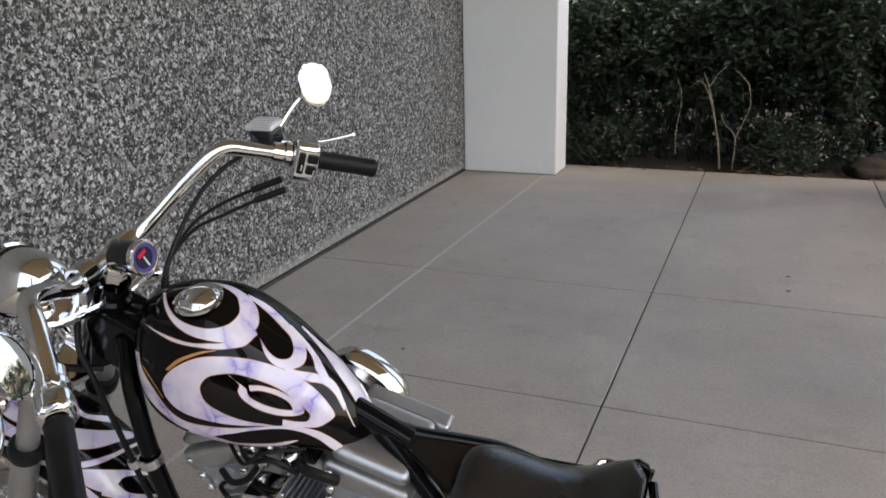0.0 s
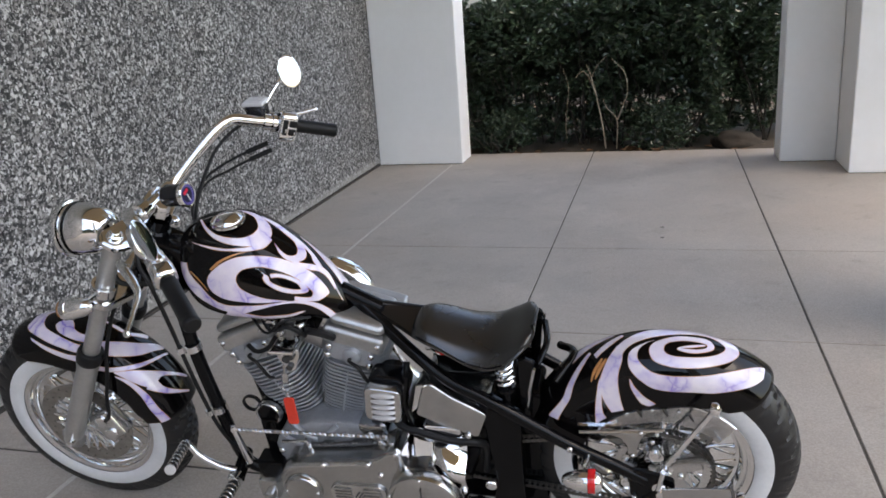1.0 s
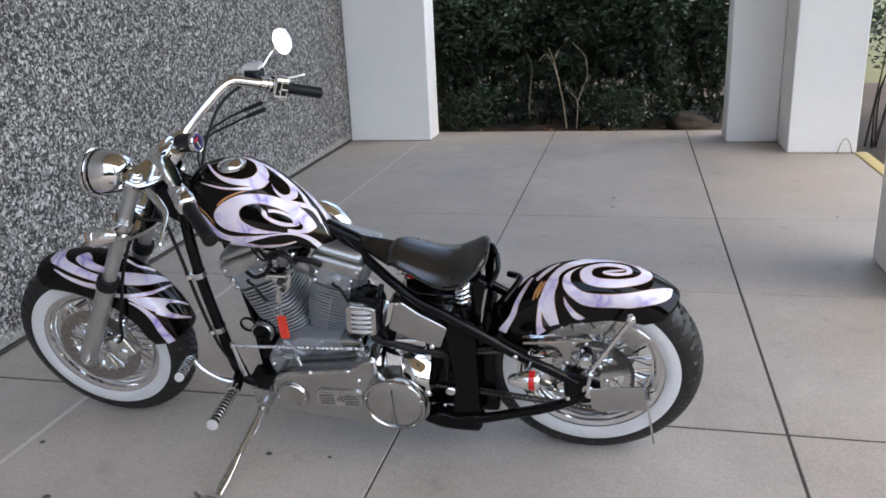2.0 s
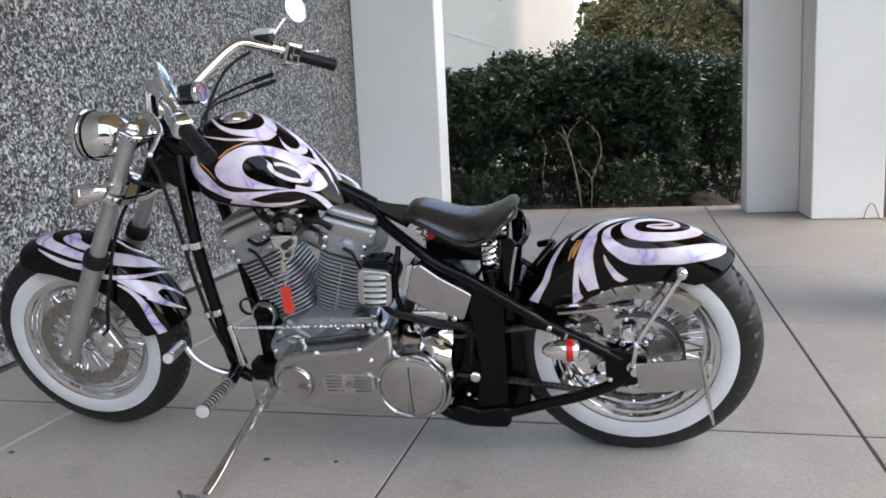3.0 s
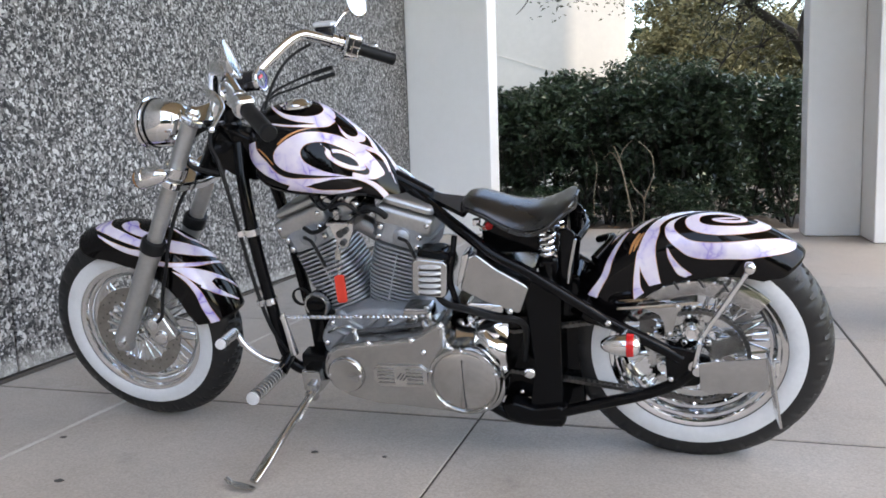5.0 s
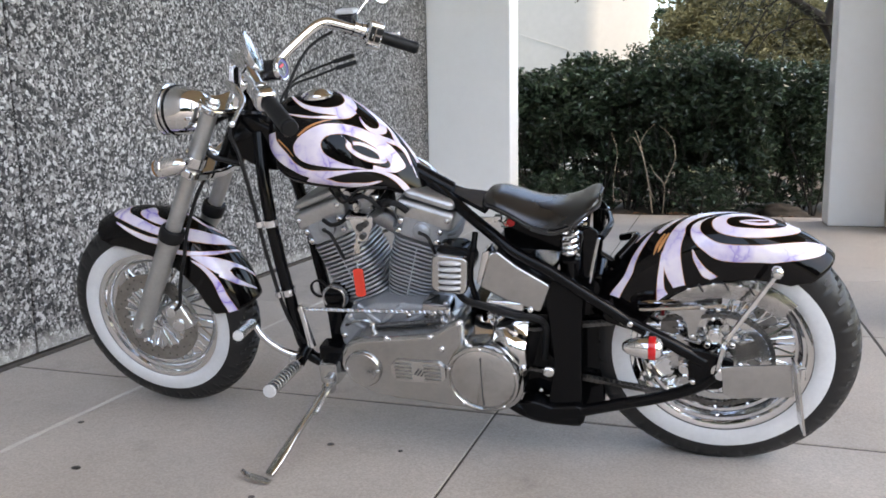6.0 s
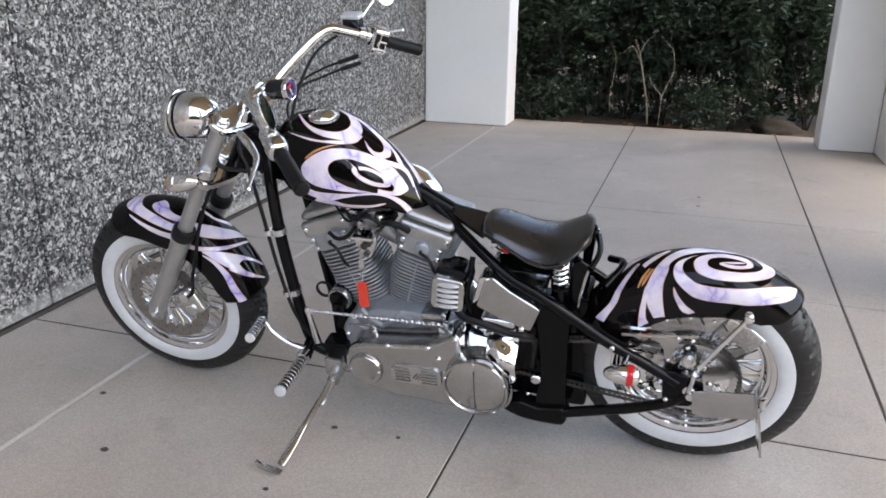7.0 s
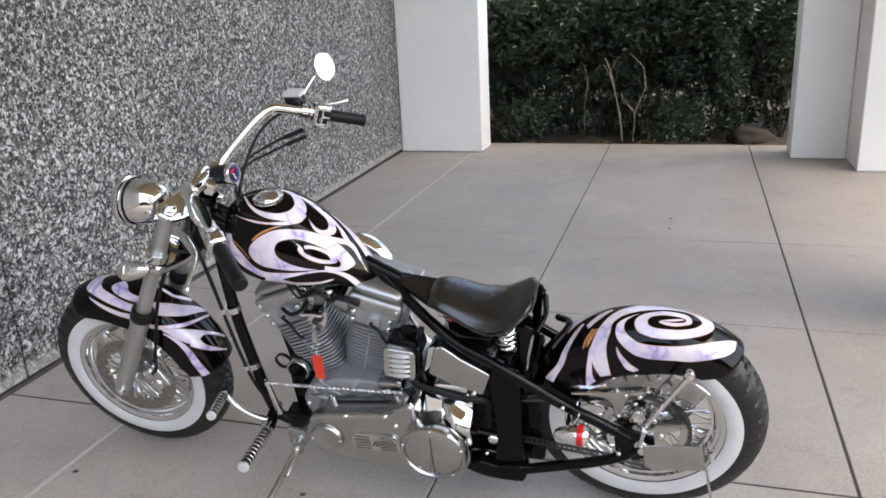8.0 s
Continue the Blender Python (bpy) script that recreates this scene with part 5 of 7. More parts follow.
def tree_clamp(name, f, width, thick, mat, label):
    c = lerp3((-1.628, 0, 0.306), (-1.240, 0, 0.972), f)
    bm = bmesh.new()
    M0 = Matrix.Translation(c) @ Matrix.Rotation(radians(30.2), 4, "Y")
    out = [(-0.035, -0.115), (-0.015, -0.142), (0.02, -0.142), (0.040, -0.115), (0.062, -0.04), (0.062, 0.04), (0.040, 0.115), (0.02, 0.142), (-0.015, 0.142), (-0.035, 0.115), (-0.022, 0.04), (-0.022, -0.04)]
    sub = bmesh.new()
    fce = sub.faces.new([sub.verts.new((x, y, -thick / 2)) for x, y in out])
    ex = bmesh.ops.extrude_face_region(sub, geom=[fce])
    bmesh.ops.translate(sub, vec=(0, 0, thick), verts=[v for v in ex["geom"] if isinstance(v, bmesh.types.BMVert)])
    bmesh.ops.recalc_face_normals(sub, faces=sub.faces[:])
    bmesh.ops.bevel(sub, geom=sub.edges[:], offset=0.006, segments=2, affect="EDGES")
    absorb(bm, sub, M0)
    return part(name, bm, mat, bike, label)


upper_tree = tree_clamp("upper_fork_clamp", 0.993, 0.28, 0.022, CHROME, "polished upper fork clamp")
lower_tree = tree_clamp("lower_fork_clamp", 0.745, 0.28, 0.028, CHROME, "polished lower fork clamp")
stem = bmesh.new()
lathe(stem, [(0.036, 0), (0.036, 0.165), (0.030, 0.17), (0.030, 0.20)], along((-1.285, 0, 0.80), (-1.175, 0, 0.985)), 24)
lathe(stem, [(0, 0), (0.036, 0)], along((-1.285, 0, 0.80), (-1.175, 0, 0.985)), 24)
part("steering_stem", stem, BLACK_COAT, upper_tree, "black steering head")
sn = bmesh.new()
lathe(sn, [(0.021, 0.19), (0.021, 0.232), (0.017, 0.238), (0, 0.239)], along((-1.285, 0, 0.80), (-1.175, 0, 0.985)), 6)
part("stem_nut", sn, CHROME, upper_tree, "chrome stem nut")

# headlight
HL = Matrix.Translation((-1.400, 0.004, 0.936)) @ Matrix.Rotation(radians(-88), 4, "Y") @ Matrix.Diagonal((0.81, 0.81, 0.86, 1))
hb = bmesh.new()
lathe(hb, [(0, -0.092), (0.022, -0.090), (0.045, -0.081), (0.062, -0.064), (0.074, -0.038), (0.080, -0.008), (0.082, 0.03), (0.082, 0.046)], HL, 48)
headlight = part("headlight", hb, CHROME, bike, "round chrome bullet headlight")
hr = bmesh.new()
lathe(hr, [(0.082, 0.046), (0.089, 0.048), (0.091, 0.056), (0.089, 0.066), (0.082, 0.074), (0.078, 0.072), (0.080, 0.058)], HL, 48)
part("rim_ring", hr, CHROME, headlight, "polished rim ring")
hg = bmesh.new()
lathe(hg, [(0.080, 0.066), (0.060, 0.078), (0.03, 0.085), (0, 0.087)], HL, 40)
gl = part("lens", hg, GLASS, headlight, "clear glass lens")
hn = bmesh.new()
lathe(hn, [(0.0815, 0.027), (0.0850, 0.028), (0.0850, 0.034), (0.0825, 0.035)], HL, 48)
part("black_band", hn, BLACK_COAT, headlight)
hm = bmesh.new()
tube(hm, [(-1.36, 0, 0.865), (-1.35, 0, 0.83), (-1.32, 0, 0.815)], 0.013, 10)
part("headlight_bracket", hm, CHROME, headlight)


# turn signals
def bullet(name, tip, tail, r, lens, lens_at, label):
    L = (Vector(tip) - Vector(tail)).length
    m = along(tail, tip)
    bm = bmesh.new()
    lathe(bm, [(0, 0), (r * 0.35, L * 0.03), (r * 0.65, L * 0.14), (r * 0.88, L * 0.34), (r, L * 0.58), (r, L * 0.74)], m, 32)
    ob = part(name, bm, CHROME, bike, label)
    rg = bmesh.new()
    lathe(rg, [(r, L * 0.64), (r * 1.06, L * 0.65), (r * 1.06, L * 0.80), (r, L * 0.82)], m, 32)
    part("lens_ring", rg, lens_at, ob)
    ln = bmesh.new()
    lathe(ln, [(r * 0.99, L * 0.82), (r * 0.9, L * 0.9), (r * 0.6, L * 0.97), (0, L)], m, 32)
    part("lens", ln, lens, ob)
    return ob


for s in (-1, 1):
    ts = bullet("front_turn_signal", (-1.378, s * 0.205, 0.833), (-1.280, s * 0.205, 0.847), 0.026, AMBER, CHROME, "chrome bullet turn signal")
    bm = bmesh.new()
    tube(bm, [(-1.315, s * 0.185, 0.842), (-1.318, s * 0.15, 0.838), (-1.33, s * 0.12, 0.825)], 0.009, 10)
    lathe(bm, [(0.024, -0.014), (0.031, -0.014), (0.031, 0.014), (0.024, 0.014)], along(lerp3((-1.628, s * 0.108, 0.306), (-1.240, s * 0.108, 0.972), 0.79), (-1.240, s * 0.108, 0.972)), 24, closed=True)
    part("stalk", bm, CHROME, ts)
for s in (-1, 1):
    ts = bullet("rear_turn_signal", (-0.125, s * (0.222 if s < 0 else 0.19), 0.418), (-0.218, s * (0.222 if s < 0 else 0.19), 0.418), 0.0255, CHROME, RED_RING, "chrome bullet turn signal with a red ring")
    bm = bmesh.new()
    tube(bm, [(-0.175, s * 0.185, 0.418), (-0.17, s * 0.17, 0.415), (-0.165, s * 0.14, 0.412)], 0.008, 10)
    part("stalk", bm, CHROME, ts)

# handlebar
BAR = [(-1.188, 0.0, 1.010), (-1.186, 0.050, 1.011), (-1.172, 0.092, 1.024), (-1.125, 0.155, 1.075), (-1.085, 0.207, 1.113), (-1.060, 0.235, 1.122), (-1.025, 0.258, 1.110), (-0.960, 0.298, 1.073), (-0.885, 0.363, 1.034)]
bar_line = [(x + 0.006 * y / 0.38, -y * (1.045 + 0.11 * (y / 0.38) ** 2), z - 0.028 * y / 0.38) for x, y, z in BAR[:0:-1]] + BAR
GRIPS = {}
for s, a, b in ((1, Vector((-0.956, 0.310, 1.076)), Vector((-0.858, 0.392, 1.021))), (-1, Vector((-0.952, -0.348, 1.036)), Vector((-0.843, -0.456, 0.993)))):
    d = (b - a).normalized()
    GRIPS[s] = (b - d * (0.112 if s > 0 else 0.125), b, d)
bar_line = [tuple(GRIPS[-1][0] + GRIPS[-1][2] * k) for k in (0.10, 0.04, -0.03)] + bar_line[2:-2] + [tuple(GRIPS[1][0] + GRIPS[1][2] * k) for k in (-0.03, 0.04, 0.10)]
hbm = bmesh.new()
tube(hbm, bar_line, [0.0125, 0.0125] + [0.0150] * (len(bar_line) - 4) + [0.0125, 0.0125], 18, 6)
handlebar = part("handlebar", hbm, CHROME, bike, "wide chrome handlebar swept back")
for s in (-1, 1):
    rs = bmesh.new()
    tube(rs, [(-1.215, s * 0.05, 0.955), (-1.200, s * 0.05, 0.985), (-1.188, s * 0.05, 1.010)], [0.020, 0.018, 0.021], 16)
    lathe(rs, [(0.0155, -0.016), (0.024, -0.016), (0.024, 0.016), (0.0155, 0.016)], left_axis(-1.187, s * 0.05, 1.011), 24, closed=True)
    riser = part("riser", rs, CHROME, handlebar, "chrome riser clamp")
    a0, b, d = GRIPS[s]
    gr = bmesh.new()
    gs_ = 0.85
    prof = [(0.0152, 0), (0.0205, 0.0), (0.0215, 0.003)]
    for k in range(14):
        prof += [(0.0205, 0.006 + k * 0.008), (0.0203, 0.011 + k * 0.008)]
    prof += [(0.0215, 0.120), (0.0215, 0.126), (0.019, 0.130), (0, 0.1305)]
    lathe(gr, [(r * gs_, h * (0.9 if s > 0 else 1.0)) for r, h in prof], along(a0, b), 28)
    part("grip", gr, GRIP, handlebar, "black rubber grip")
    sw = bmesh.new()
    M0 = along(a0 - d * 0.05, b)
    M_sw = M0 @ Matrix.Diagonal((1.55, 1.55, 1.08, 1)) if s > 0 else M0
    box(sw, -0.024, 0.024, -0.026, 0.024, 0.0, 0.046, 0.010 if s > 0 else 0.016, M_sw, 4 if s > 0 else 5)
    switch = part("switch_housing", sw, CHROME, handlebar, "chrome switch housing")
    want = M0.to_3x3().inverted() @ Vector((0.45, -0.75, 0.40) if s > 0 else (-0.2, 0.3, -0.9))
    turn = Matrix.Rotation(math.pi / 2 * round(math.atan2(want.y, want.x) / (math.pi / 2)), 4, "Z")
    for u, z, w, h in ((0.0, 0.012, 0.013, 0.006), (0.007, 0.031, 0.0055, 0.009), (-0.007, 0.031, 0.0055, 0.009)):
        bt = bmesh.new()
        box(bt, 0.022, 0.0275, u - w, u + w, z - h, z + h, 0.002, M_sw @ turn)
        part("switch_button", bt, GRIP, switch)
    for u, z in ((0.004, 0.012), (0.008, 0.034)):
        bt = bmesh.new()
        box(bt, 0.027, 0.0315, u - 0.004, u + 0.004, z - 0.002, z + 0.002, 0.001, M_sw @ turn)
        part("rocker_switch", bt, CHROME_WORN, switch)
    clampb = bmesh.new()
    lathe(clampb, [(0.0152, -0.012), (0.023, -0.012), (0.023, -0.002), (0.0152, -0.002)], M0, 24, closed=True)
    part("clamp_ring", clampb, CHROME, switch)
    perch = bmesh.new()
    lathe(perch, [(0.0152, -0.034), (0.021, -0.034), (0.021, -0.016), (0.0152, -0.016)], M0, 24, closed=True)
    part("lever_perch", perch, CHROME, handlebar, "polished lever perch")
    mc = bmesh.new()
    mp = Vector((-1.020, 0.304, 1.104)) if s > 0 else a0 - d * 0.085
    if s > 0:
        box(mc, mp.x - 0.026, mp.x + 0.026, mp.y - 0.020, mp.y + 0.020, mp.z - 0.002, mp.z + 0.032, 0.007, None, 3)
        box(mc, mp.x - 0.012, mp.x + 0.012, mp.y - 0.020, mp.y + 0.020, mp.z - 0.022, mp.z, 0.006)
        mcyl = part("master_cylinder", mc, RESERVOIR, handlebar, "smoked brake fluid reservoir")
        lid = bmesh.new()
        box(lid, mp.x - 0.029, mp.x + 0.029, mp.y - 0.023, mp.y + 0.023, mp.z + 0.032, mp.z + 0.043, 0.004)
        lid_ob = part("reservoir_lid", lid, BRIGHT_ALLOY, mcyl, "polished ribbed lid")
        for k in range(4):
            rbm_ = bmesh.new()
            box(rbm_, mp.x - 0.024, mp.x + 0.024, mp.y - 0.016 + 0.0105 * k - 0.003, mp.y - 0.016 + 0.0105 * k + 0.003, mp.z + 0.042, mp.z + 0.0455, 0.001)
            part("lid_rib", rbm_, BRIGHT_ALLOY, lid_ob)
    else:
        mc.free()
    lv = bmesh.new()
    tip = Vector((-0.937, 0.477, 1.052))
    if s > 0:
        tube(lv, [mp + Vector((-0.02, s * 0.01, 0.0)), a0 + Vector((-0.060, 0.026, 0.020)), a0.lerp(tip, 0.5) + Vector((-0.030, 0.010, 0.006)), tip], [0.009, 0.008, 0.0050, 0.0045], 12)
    else:
        tip = Vector((-0.929, -0.523, 1.019))
        tube(lv, [(-1.020, -0.372, 1.072), (-0.992, -0.397, 1.067), (-0.966, -0.418, 1.056), (-0.948, -0.440, 1.045), (-0.937, -0.485, 1.030), tip], [0.008, 0.0095, 0.0085, 0.0065, 0.0048, 0.0042], 14)
    lathe(lv, [(0, -0.007), (0.005, -0.005), (0.007, 0), (0.005, 0.005), (0, 0.007)], Matrix.Translation(tip), 14)
    part("lever", lv, CHROME, handlebar, "polished hand lever")

# mirrors
for s in (-1, 1):
    c = Vector((-0.950, 0.393, 1.189)) if s > 0 else Vector((-0.932, -0.398, 1.136))
    out = (Vector((0.70, -0.61, 0.27)) if s > 0 else Vector((0.93, 0.25, 0.27))).normalized()
    M0 = along(c, c + out) @ Matrix.Diagonal((0.78, 0.97, 1, 1) if s < 0 else (0.73, 0.97, 1, 1))
    sh = bmesh.new()
    lathe(sh, [(0, -0.020), (0.020, -0.018), (0.036, -0.010), (0.043, 0.0), (0.044, 0.004), (0.041, 0.005)], M0, 40)
    mirror = part("mirror", sh, CHROME, handlebar, "round chrome mirror")
    gs = bmesh.new()
    lathe(gs, [(0.0415, 0.0038), (0.030, 0.0046), (0, 0.005)], M0, 40)
    part("mirror_glass", gs, MIRROR, mirror)
    sm = bmesh.new()
    tube(sm, [c - out * 0.016, c + Vector((-0.035, -s * 0.030, -0.030)), Vector((-1.010, s * 0.318, 1.118 if s > 0 else 1.085))], 0.0045, 8)
    part("mirror_stem", sm, CHROME, mirror)

gauge_bm = bmesh.new()
GM = along((-1.1186, -0.019, 1.0375), (-1.0196, -0.0254, 1.0452)) @ Matrix.Diagonal((0.86, 0.86, 0.9, 1))
lathe(gauge_bm, [(0, -0.02), (0.026, -0.018), (0.031, -0.008), (0.031, 0.045), (0.033, 0.047), (0.033, 0.052), (0.029, 0.053)], GM, 40)
gauge = part("speedometer", gauge_bm, RESERVOIR, bike, "small round speedometer in a black case")
bz = bmesh.new()
lathe(bz, [(0.0305, 0.040), (0.034, 0.041), (0.0345, 0.051), (0.032, 0.054), (0.0285, 0.0535), (0.0285, 0.051)], GM, 40)
part("bezel", bz, CHROME, gauge, "chrome bezel")
dr_ = bmesh.new()
lathe(dr_, [(0.0285, 0.0506), (0.021, 0.0506)], GM, 40)
part("dial_ring", dr_, GAUGE_RING, gauge, "violet dial ring")
fc = bmesh.new()
lathe(fc, [(0.029, 0.050), (0, 0.050)], GM, 32)
part("dial", fc, GAUGE_FACE, gauge, "dark blue dial")
rd = bmesh.new()
box(rd, -0.011, 0.011, 0.006, 0.014, 0.0505, 0.052, 0.0, GM @ Matrix.Rotation(radians(15), 4, "Z"))
part("dial_window", rd, GAUGE_RED, gauge, "red dial window")
nd = bmesh.new()
box(nd, -0.0015, 0.0015, -0.02, 0.002, 0.0505, 0.052, 0.0, GM @ Matrix.Rotation(radians(15), 4, "Z"))
part("needle", nd, WHITE_RUBBER, gauge)


def cable(name, pts, r, mat, label=""):
    bm = bmesh.new()
    tube(bm, pts, r, 8, 8)
    return part(name, bm, mat, bike, label)


cable("brake_hose", [(-1.060, 0.275, 1.092), (-1.086, 0.240, 1.078), (-1.102, 0.190, 1.058), (-1.105, 0.130, 1.030), (-1.106, 0.075, 0.995), (-1.108, 0.035, 0.955), (-1.13, 0.03, 0.88)], 0.0045, GRIP, "black brake hose")
for lower in (0, 1):
    shift = Vector((0.010, -0.010, -0.017)) * lower
    near, tip_f = Vector((-1.080, 0.298, 1.004)) + shift, Vector((-1.029, 0.333, 1.015)) + shift
    c = cable("throttle_cable", [(-1.135, 0.06, 0.900), (-1.168, 0.12, 0.935), tuple(Vector((-1.165, 0.205, 0.971)) + shift * 0.5), tuple(Vector((-1.128, 0.262, 0.990)) + shift), tuple(near), tuple(tip_f)], 0.0036, GRIP, "black throttle cable")
    fer = bmesh.new()
    tube(fer, [near, tip_f], 0.0068, 10, straight=True)
    part("ferrule", fer, GRIP, c)
    wire = bmesh.new()
    tube(wire, [tip_f, tip_f.lerp(Vector((-0.958, 0.330, 1.046)), 0.5) - Vector((0, 0, 0.006)), Vector((-0.958, 0.330, 1.046))], 0.0013, 6)
    part("inner_wire", wire, CHROME_WORN, c, "thin bare steel wire")
cable("clutch_cable", [(-1.225, -0.06, 0.93), (-1.215, -0.09, 0.885), (-1.192, -0.104, 0.84), (-1.172, -0.112, 0.72), (-1.152, -0.118, 0.55), (-1.126, -0.120, 0.40), (-1.09, -0.11, 0.30)], 0.0055, GRIP, "black clutch cable")
cable("brake_hose", [(-1.33, 0.0, 0.80), (-1.37, -0.06, 0.72), (-1.405, -0.095, 0.62), (-1.43, -0.10, 0.54), (-1.455, -0.105, 0.47), (-1.475, -0.105, 0.40), (-1.50, -0.10, 0.375)], 0.0055, GRIP, "black brake hose")
cable("wiring", [(-1.25, 0.02, 0.93), (-1.30, -0.05, 0.90), (-1.29, -0.09, 0.84), (-1.24, -0.04, 0.80)], 0.007, GRIP, "black wiring loom")
for z in (0.655, 0.455):
    x = -1.137 if z > 0.6 else -1.122
    cl = bmesh.new()
    lathe(cl, [(0.018, -0.009), (0.022, -0.009), (0.022, 0.009), (0.018, 0.009)], along((x, -0.100, z), (x + 0.006, -0.099, z - 0.1)), 20, closed=True)
    lathe(cl, [(0.0065, -0.008), (0.011, -0.008), (0.011, 0.008), (0.0065, 0.008)], along((x - 0.025 if z > 0.6 else x - 0.016, -0.115 if z > 0.6 else -0.119, z), (x - 0.020 if z > 0.6 else x - 0.011, -0.116, z - 0.1)), 14, closed=True)
    part("cable_clamp", cl, CHROME, frame_ob, "chrome cable clamp")

# front caliper
cal = bmesh.new()
MC = Matrix.Translation((-1.512, -0.072, 0.345)) @ Matrix.Rotation(radians(-25), 4, "Y")
box(cal, -0.040, 0.040, -0.022, 0.030, -0.048, 0.048, 0.012, MC, 3)
caliper = part("brake_caliper", cal, CHROME_WORN, bike, "chrome four-piston brake caliper")
for z in (-0.024, 0.024):
    pz = bmesh.new()
    lathe(pz, [(0.019, 0.020), (0.019, 0.027), (0.015, 0.030), (0, 0.030)], MC @ Matrix.Translation((0, 0, z)) @ TO_LEFT, 24)
    part("piston_cap", pz, CHROME, caliper)

# engine
ROCKER = simple("rocker_alloy", (0.42, 0.42, 0.415), (0.58, 0.58, 0.57), 0.42, 0.9, 14, 120, 0.06, 0.08)

case = bmesh.new()
prism(case, [(-0.965, 0.30), (-0.975, 0.36), (-0.945, 0.41), (-0.86, 0.445), (-0.78, 0.450), (-0.68, 0.445), (-0.64, 0.40), (-0.62, 0.30), (-0.64, 0.21), (-0.72, 0.185), (-0.88, 0.19), (-0.95, 0.23)], -0.125, 0.13, 0.014)
engine = part("engine", case, ENGINE, bike, "grey V-twin engine with finned cylinders")


def cylinder(base, top, first):
    p, q = Vector((base[0], 0, base[1])), Vector((top[0], 0, top[1]))
    d = (q - p)
    ang = math.atan2(d.x, d.z)
    M0 = Matrix.Translation(p) @ Matrix.Rotation(ang, 4, "Y")
    L = d.length
    core = bmesh.new()
    lathe(core, [(0, -0.02), (0.060, -0.02), (0.060, L * 0.72), (0, L * 0.72)], M0, 36)
    cyl = part("cylinder", core, ENGINE, engine, "finned grey engine cylinder")
    n = 16
    for i in range(n):
        z = 0.006 + i * (L * 0.68) / n
        w = 0.128 + 0.020 * min(1, i / 7)
        fin = bmesh.new()
        sub = bmesh.new()
        f = sub.faces.new([sub.verts.new((x, y, 0)) for x, y in round_outline(0, 0, w, w + 0.020, 0.040, 4)])
        ex = bmesh.ops.extrude_face_region(sub, geom=[f])
        bmesh.ops.translate(sub, vec=(0, 0, 0.0048), verts=[v for v in ex["geom"] if isinstance(v, bmesh.types.BMVert)])
        bmesh.ops.recalc_face_normals(sub, faces=sub.faces[:])
        absorb(fin, sub, M0 @ Matrix.Translation((0, 0, z)))
        part("cooling_fin", fin, ENGINE, cyl)
    web = bmesh.new()
    box(web, -0.0022, 0.0022, -0.0825, -0.060, L * 0.10, L * 0.62, 0.001, M0)
    part("fin_web", web, ENGINE, cyl)
    for i in range(4):
        fin = bmesh.new()
        sub = bmesh.new()
        f = sub.faces.new([sub.verts.new((x, y, 0)) for x, y in round_outline(0, 0.006, 0.168, 0.168, 0.040, 4)])
        ex = bmesh.ops.extrude_face_region(sub, geom=[f])
        bmesh.ops.translate(sub, vec=(0, 0, 0.0046), verts=[v for v in ex["geom"] if isinstance(v, bmesh.types.BMVert)])
        bmesh.ops.recalc_face_normals(sub, faces=sub.faces[:])
        absorb(fin, sub, M0 @ Matrix.Translation((0, 0, L * (0.715 + 0.042 * i))))
        part("cooling_fin", fin, ENGINE, cyl)
    head = bmesh.new()
    sub = bmesh.new()
    f = sub.faces.new([sub.verts.new((x, y, 0)) for x, y in round_outline(0, 0, 0.150, 0.168, 0.035, 4)])
    ex = bmesh.ops.extrude_face_region(sub, geom=[f])
    bmesh.ops.translate(sub, vec=(0, 0, L * 0.24), verts=[v for v in ex["geom"] if isinstance(v, bmesh.types.BMVert)])
    bmesh.ops.recalc_face_normals(sub, faces=sub.faces[:])
    bmesh.ops.bevel(sub, geom=sub.edges[:], offset=0.008, segments=2, affect="EDGES")
    absorb(head, sub, M0 @ Matrix.Translation((0, 0, L * 0.70)))
    hd = part("cylinder_head", head, ENGINE, engine, "grey cylinder head")
    for x in (-0.055, 0.050):
        for z in (L * 0.76, L * 0.86):
            chrome_bolt(hd, M0 @ Matrix.Translation((x, -0.084, z)) @ TO_LEFT, 0.0085, 0.008)
    bump_bm = bmesh.new()
    lathe(bump_bm, [(0.024, 0), (0.022, 0.012), (0.014, 0.018), (0, 0.019)], M0 @ Matrix.Translation((0.005, -0.082, L * 0.82)) @ TO_LEFT, 28)
    part("spark_plug_boss", bump_bm, ENGINE, hd)
    plug = bmesh.new()
    pb = M0 @ Vector((0.005, -0.095, L * 0.82))
    tube(plug, [pb, pb + Vector((0.004, -0.020, 0.006)), pb + Vector((0.03, -0.035, 0.0)), pb + Vector((0.045, -0.025, -0.05)), pb + Vector((0.03 if first else 0.06, 0.02, -0.09))], 0.0045, 8)
    part("spark_lead", plug, GRIP, hd, "black spark plug lead")
    rb = bmesh.new()
    box(rb, -0.078, 0.078, -0.084, 0.082, L * 0.88, L * 1.06, 0.012, M0, 3)
    rocker = part("rocker_box", rb, ROCKER, engine, "polished alloy rocker box")
    cover = bmesh.new()
    box(cover, -0.070, 0.070, -0.074, 0.074, L * 1.061, L * 1.16, 0.018, M0, 3)
    part("rocker_cover", cover, ROCKER, rocker)
    if not first:
        side = bmesh.new()
        box(side, -0.080, 0.086, 0.083, 0.126, L * 0.95, L * 1.06, 0.010, M0, 3)
        part("side_cover", side, ROCKER, rocker)
